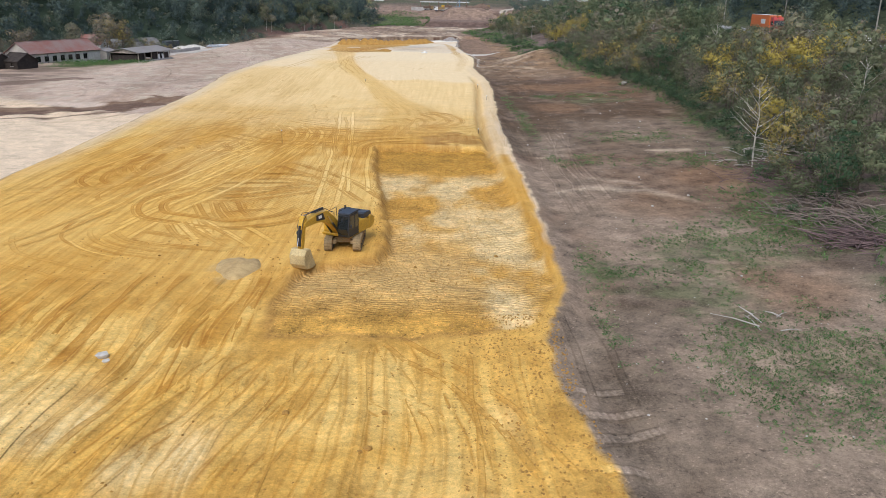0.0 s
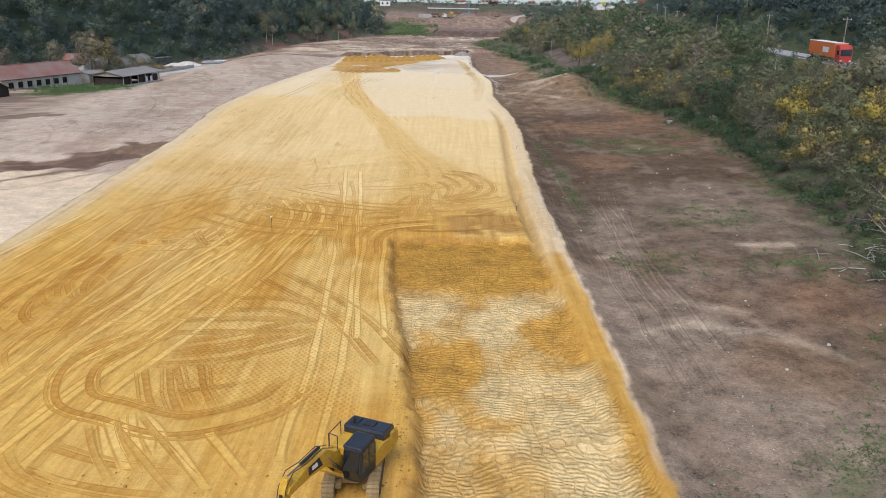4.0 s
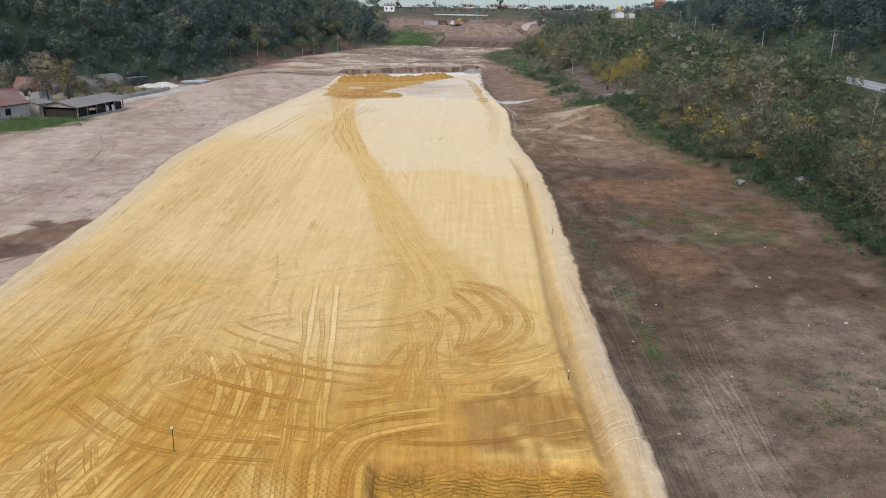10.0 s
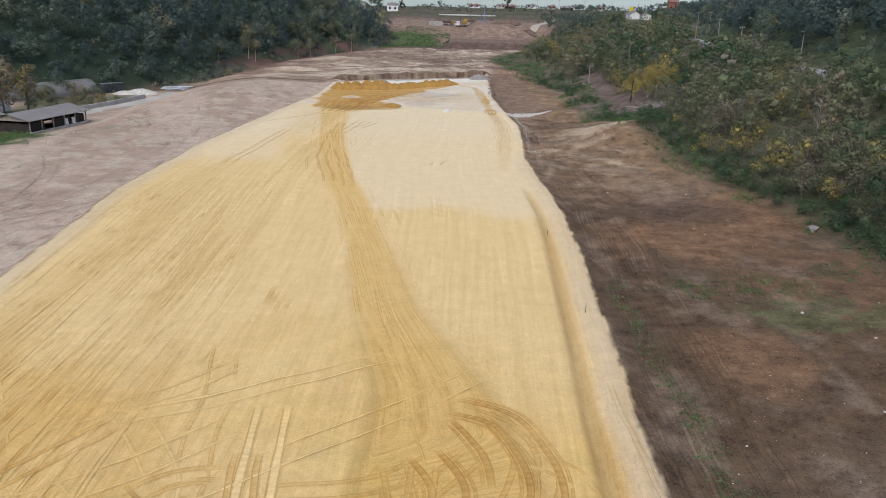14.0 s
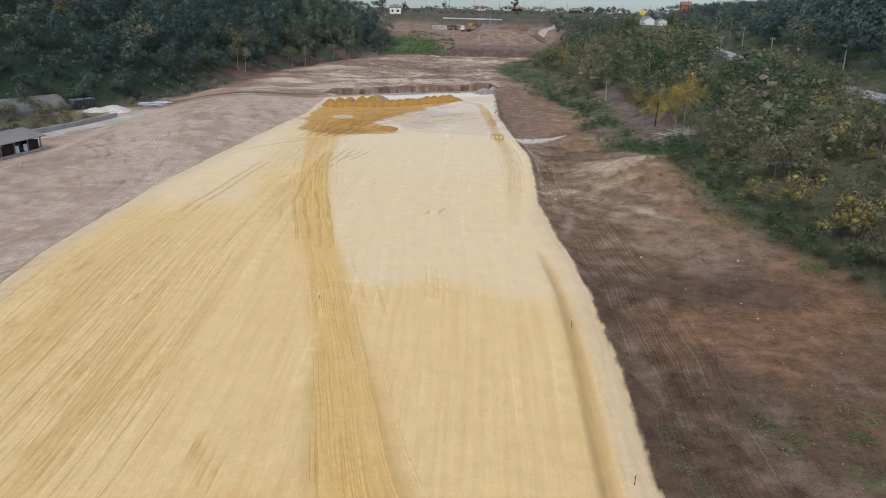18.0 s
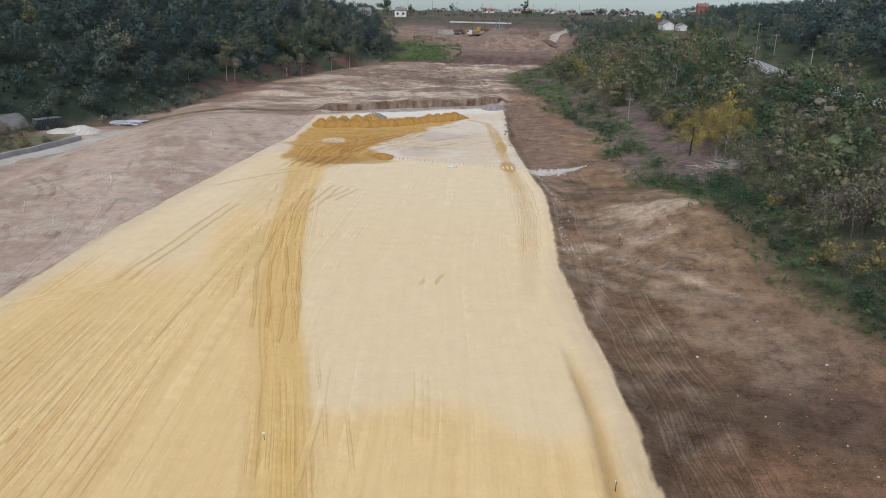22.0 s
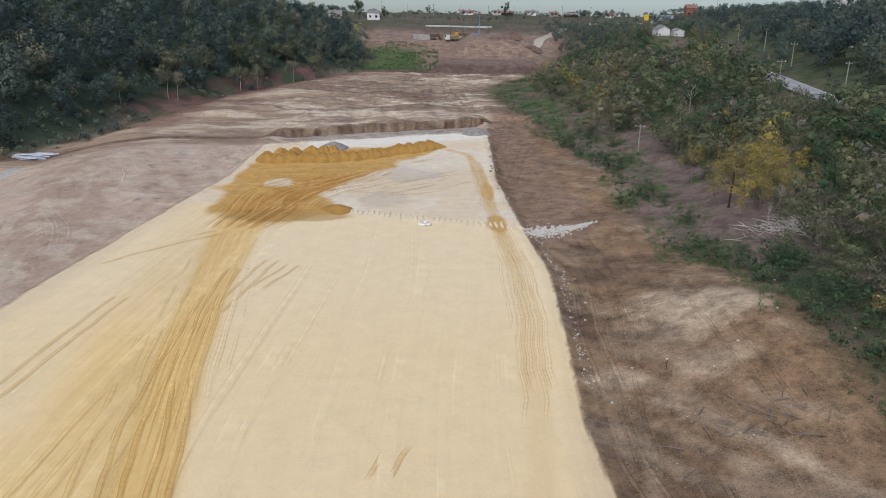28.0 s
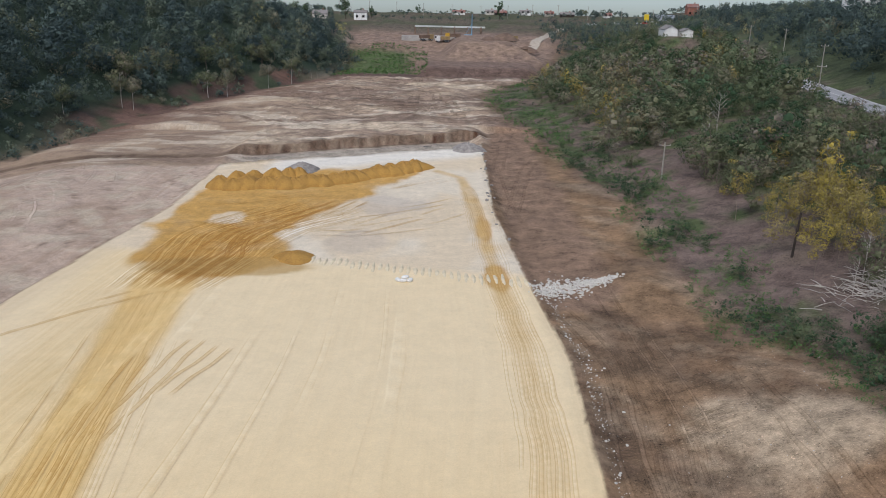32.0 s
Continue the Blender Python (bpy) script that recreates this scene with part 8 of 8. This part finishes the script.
wood_mass("plateau_trees", np.stack([x, y, z - 0.2], 1), h, np.clip(0.35 + rng.normal(size=len(x)) * 0.2, 0, 1), M_WOODS, TINY, "scattered trees and hedges on the plateau", "trees")


def big_tree(name, x, y, h, label, tint, spread_=0.34, n=900, leaf=0.03, bark=M_BARK, low=0.25, seed=1, thick=0.02, category="tree", nlimb=10):
    r = np.random.default_rng(seed)
    e = thing(name, (x, y, hz(x, y)), label, category, turn=r.uniform(0, 360))
    v, f = limbs(r, h, thick * h, nlimb, 0.38, low, 3)
    tr_ = new("trunk", mesh_from("trunk", v, f, bark, True))
    tr_.parent = e
    if n:
        p, d, lb_ = crown_points(r, int(n * 1.5), 12, spread_, low=low, shell=0.72)
        v, f, nv = leafy(p, d, leaf * 0.9, lb_, r, 0.34 if n > 380 and name != "sapling" else 0)
        v = v * h
        me = mesh_from("crown", v, f, M_SCRUB, True)
        spread(me, "custom_normal", nv, "FLOAT_VECTOR")
        spread(me, "tint", np.clip(tint + np.repeat(r.normal(size=len(f)), 3) * 0.06, 0, 1))
        new("crown", me).parent = e
    return e


big_tree("poplar", -102.5, 263, 14, "tall broad tree turning yellow beside the sheds", 0.74, 0.42, 1500, 0.028, seed=3)
big_tree("poplar", -99.5, 268, 12.5, "tall broad tree turning yellow beside the sheds", 0.84, 0.30, 900, 0.026, seed=4)
big_tree("tree", -111, 258, 10, "round olive tree behind the long building", 0.66, 0.4, 1100, 0.032, seed=5)
big_tree("tree", -118, 240, 9, "round brownish tree behind the long building", 0.74, 0.42, 1000, 0.034, seed=6)
big_tree("tree", -113, 214, 8, "olive tree beside the low house", 0.72, 0.42, 900, 0.034, seed=7)
big_tree("bush", -101, 299, 4.0, "yellow-green bush before the vaulted hangar", 0.78, 0.6, 800, 0.05, low=0.05, seed=8)
big_tree("bush", -106, 291, 4.5, "yellow-green bush before the vaulted hangar", 0.6, 0.6, 800, 0.05, low=0.05, seed=9)
big_tree("bush", -87, 244.5, 2.6, "small green bush beside the open shed", 0.45, 0.4, 400, 0.06, low=0.05, seed=10)
big_tree("bush", -92, 291, 2.5, "yellow weeds along the low wall", 0.82, 0.7, 500, 0.07, low=0.02, seed=11)
big_tree("bush", -96, 283, 2.6, "yellow weeds along the low wall", 0.76, 0.7, 500, 0.07, low=0.02, seed=12)
big_tree("lone_tree", 46, 712, 11, "lone dark tree standing on the plateau", 0.1, 0.2, 500, 0.045, seed=13, low=0.4)
for i, (x, y, h) in enumerate(((-85, 712, 11), (-79, 716, 9), (-52, 706, 13), (-36, 712, 8), (-8, 770, 6))):
    big_tree("plateau_tree", x, y, h, "dark tree beside the houses on the plateau", 0.15, 0.3, 400, 0.05, seed=14 + i)
for i, (x, y, h) in enumerate(((-95, 267, 1.6), (-96.5, 272, 2.0), (-97.5, 277, 1.5), (-94, 288, 2.2), (-90, 296, 1.8), (-97, 290, 2.8), (-102, 284, 3.0), (-104, 277, 2.4), (-108, 285, 4.0), (-100, 305, 3.5), (-108, 303, 5.0))):
    big_tree("bush", x, y, h, "rough olive bush in the overgrown yard", (0.4, 0.62, 0.2, 0.7, 0.5)[i % 5], 0.65, 500, 0.055, low=0.03, seed=150 + i)
# bare and dying trees along the field
big_tree("birch", 37.5, 85, 9.5, "slender half-bare birch with a pale trunk", 0.8, 0.22, 150, 0.016, M_BIRCH, 0.3, 21, 0.011, nlimb=16)
big_tree("bare_tree", 52, 92, 7.0, "leafless forked tree with pale bark", 0.7, 0.3, 0, 0.02, M_PALEWOOD, 0.35, 22, 0.014, nlimb=9)
for i, (x, y, h, m) in enumerate(((47, 262, 5.0, M_PALEWOOD), (44.5, 259, 4.0, M_PALEWOOD), (58, 205, 6.5, M_PALEWOOD), (61, 214, 6, M_DEAD), (56, 190, 5, M_DEAD), (50, 240, 5.5, M_DEAD), (64, 176, 6, M_PALEWOOD), (52, 325, 6, M_PALEWOOD), (57, 335, 7, M_PALEWOOD), (60, 150, 6, M_DEAD), (67, 235, 6.5, M_DEAD), (45, 300, 5.5, M_DEAD), (114, 372, 11, M_PALEWOOD), (121, 362, 10, M_PALEWOOD))):
    big_tree("bare_tree", x, y, h, "leafless grey tree among the scrub", 0.7, 0.3, 0, 0.02, m, 0.2, 30 + i, 0.013, nlimb=14)
# grove of yellow saplings by the post
for i in range(34):
    x, y = 50 + rng.normal() * 4.2, 275 + rng.normal() * 6
    big_tree("sapling", x, y, rng.uniform(5.0, 7.5), "slender sapling with yellow autumn leaves", float(np.clip(rng.normal(0.89, 0.05), 0.8, 0.98)), 0.24, 640, 0.021, M_DEAD, 0.35, 60 + i, 0.007, "sapling", 5)
# pale trunks at the edge of the woods
for i, (x, y, h) in enumerate(((-77, 392, 9), (-75, 394, 8.5), (-64, 425, 8), (-60, 432, 8.5), (-52, 455, 8), (-46, 466, 9), (-83, 372, 7))):
    big_tree("edge_tree", x, y, h, "slim pale-trunked tree with yellow-green leaves at the wood's edge", (0.55, 0.62, 0.45, 0.6, 0.66, 0.5, 0.45)[i], 0.34, 800, 0.03, M_PALEWOOD, 0.45, 90 + i, 0.012)
for i in range(16):
    y = rng.uniform(400, 480)
    x = float(xfoot(y)) - rng.uniform(6, 16)
    big_tree("willow", x, y, rng.uniform(7, 10), "olive-yellow willow at the edge of the woods", float(rng.uniform(0.35, 0.62)), 0.38, 800, 0.03, M_BARK, 0.2, 120 + i)


# brushwood heaps: tangles of cut branches
def brushwood(x, y, rx, ry, n, seed, m):
    r = np.random.default_rng(seed)
    sticks = []
    for _ in range(n):
        a = np.array([x + r.normal() * rx * 0.5, y + r.normal() * ry * 0.5, 0])
        a[2] = hz(a[0], a[1]) + abs(r.normal()) * 0.22
        q, ln = r.uniform(0, math.pi), r.uniform(0.8, 3.2)
        d = np.array([math.cos(q), math.sin(q), r.uniform(-0.12, 0.22)]) * ln
        sticks.append(stick([a, a + d * 0.5 + (0, 0, 0.08), a + d], np.array([1, 0.8, 0.3]) * r.uniform(0.025, 0.075), 4))
    v, f = join(sticks)
    return tagged(new("brushwood", mesh_from("brushwood", v, f, m, True)), "tangled heap of cut branches on bare earth", "brushwood", "brushwood heaps", "stuff")


M_PURPLE = mat("purple_twigs", (0.17, 0.115, 0.11), 0.9, vary=0.35, scale=5)
brushwood(40, 78, 6, 9, 420, 1, M_PURPLE)
brushwood(36, 64, 4, 6, 260, 2, M_DEAD)
brushwood(34.5, 56.5, 2.4, 2.6, 190, 3, M_PURPLE)
brushwood(43, 88, 6, 5, 160, 4, M_PALEWOOD)
brushwood(47, 258, 5, 4, 240, 5, M_PALEWOOD)
brushwood(46, 235, 5, 9, 160, 6, M_DEAD)
brushwood(55, 200, 6, 12, 260, 7, M_DEAD)
brushwood(22, 42.5, 1.2, 1.2, 7, 8, M_PALEWOOD)
brushwood(27, 214, 6, 4, 45, 9, M_DEAD)
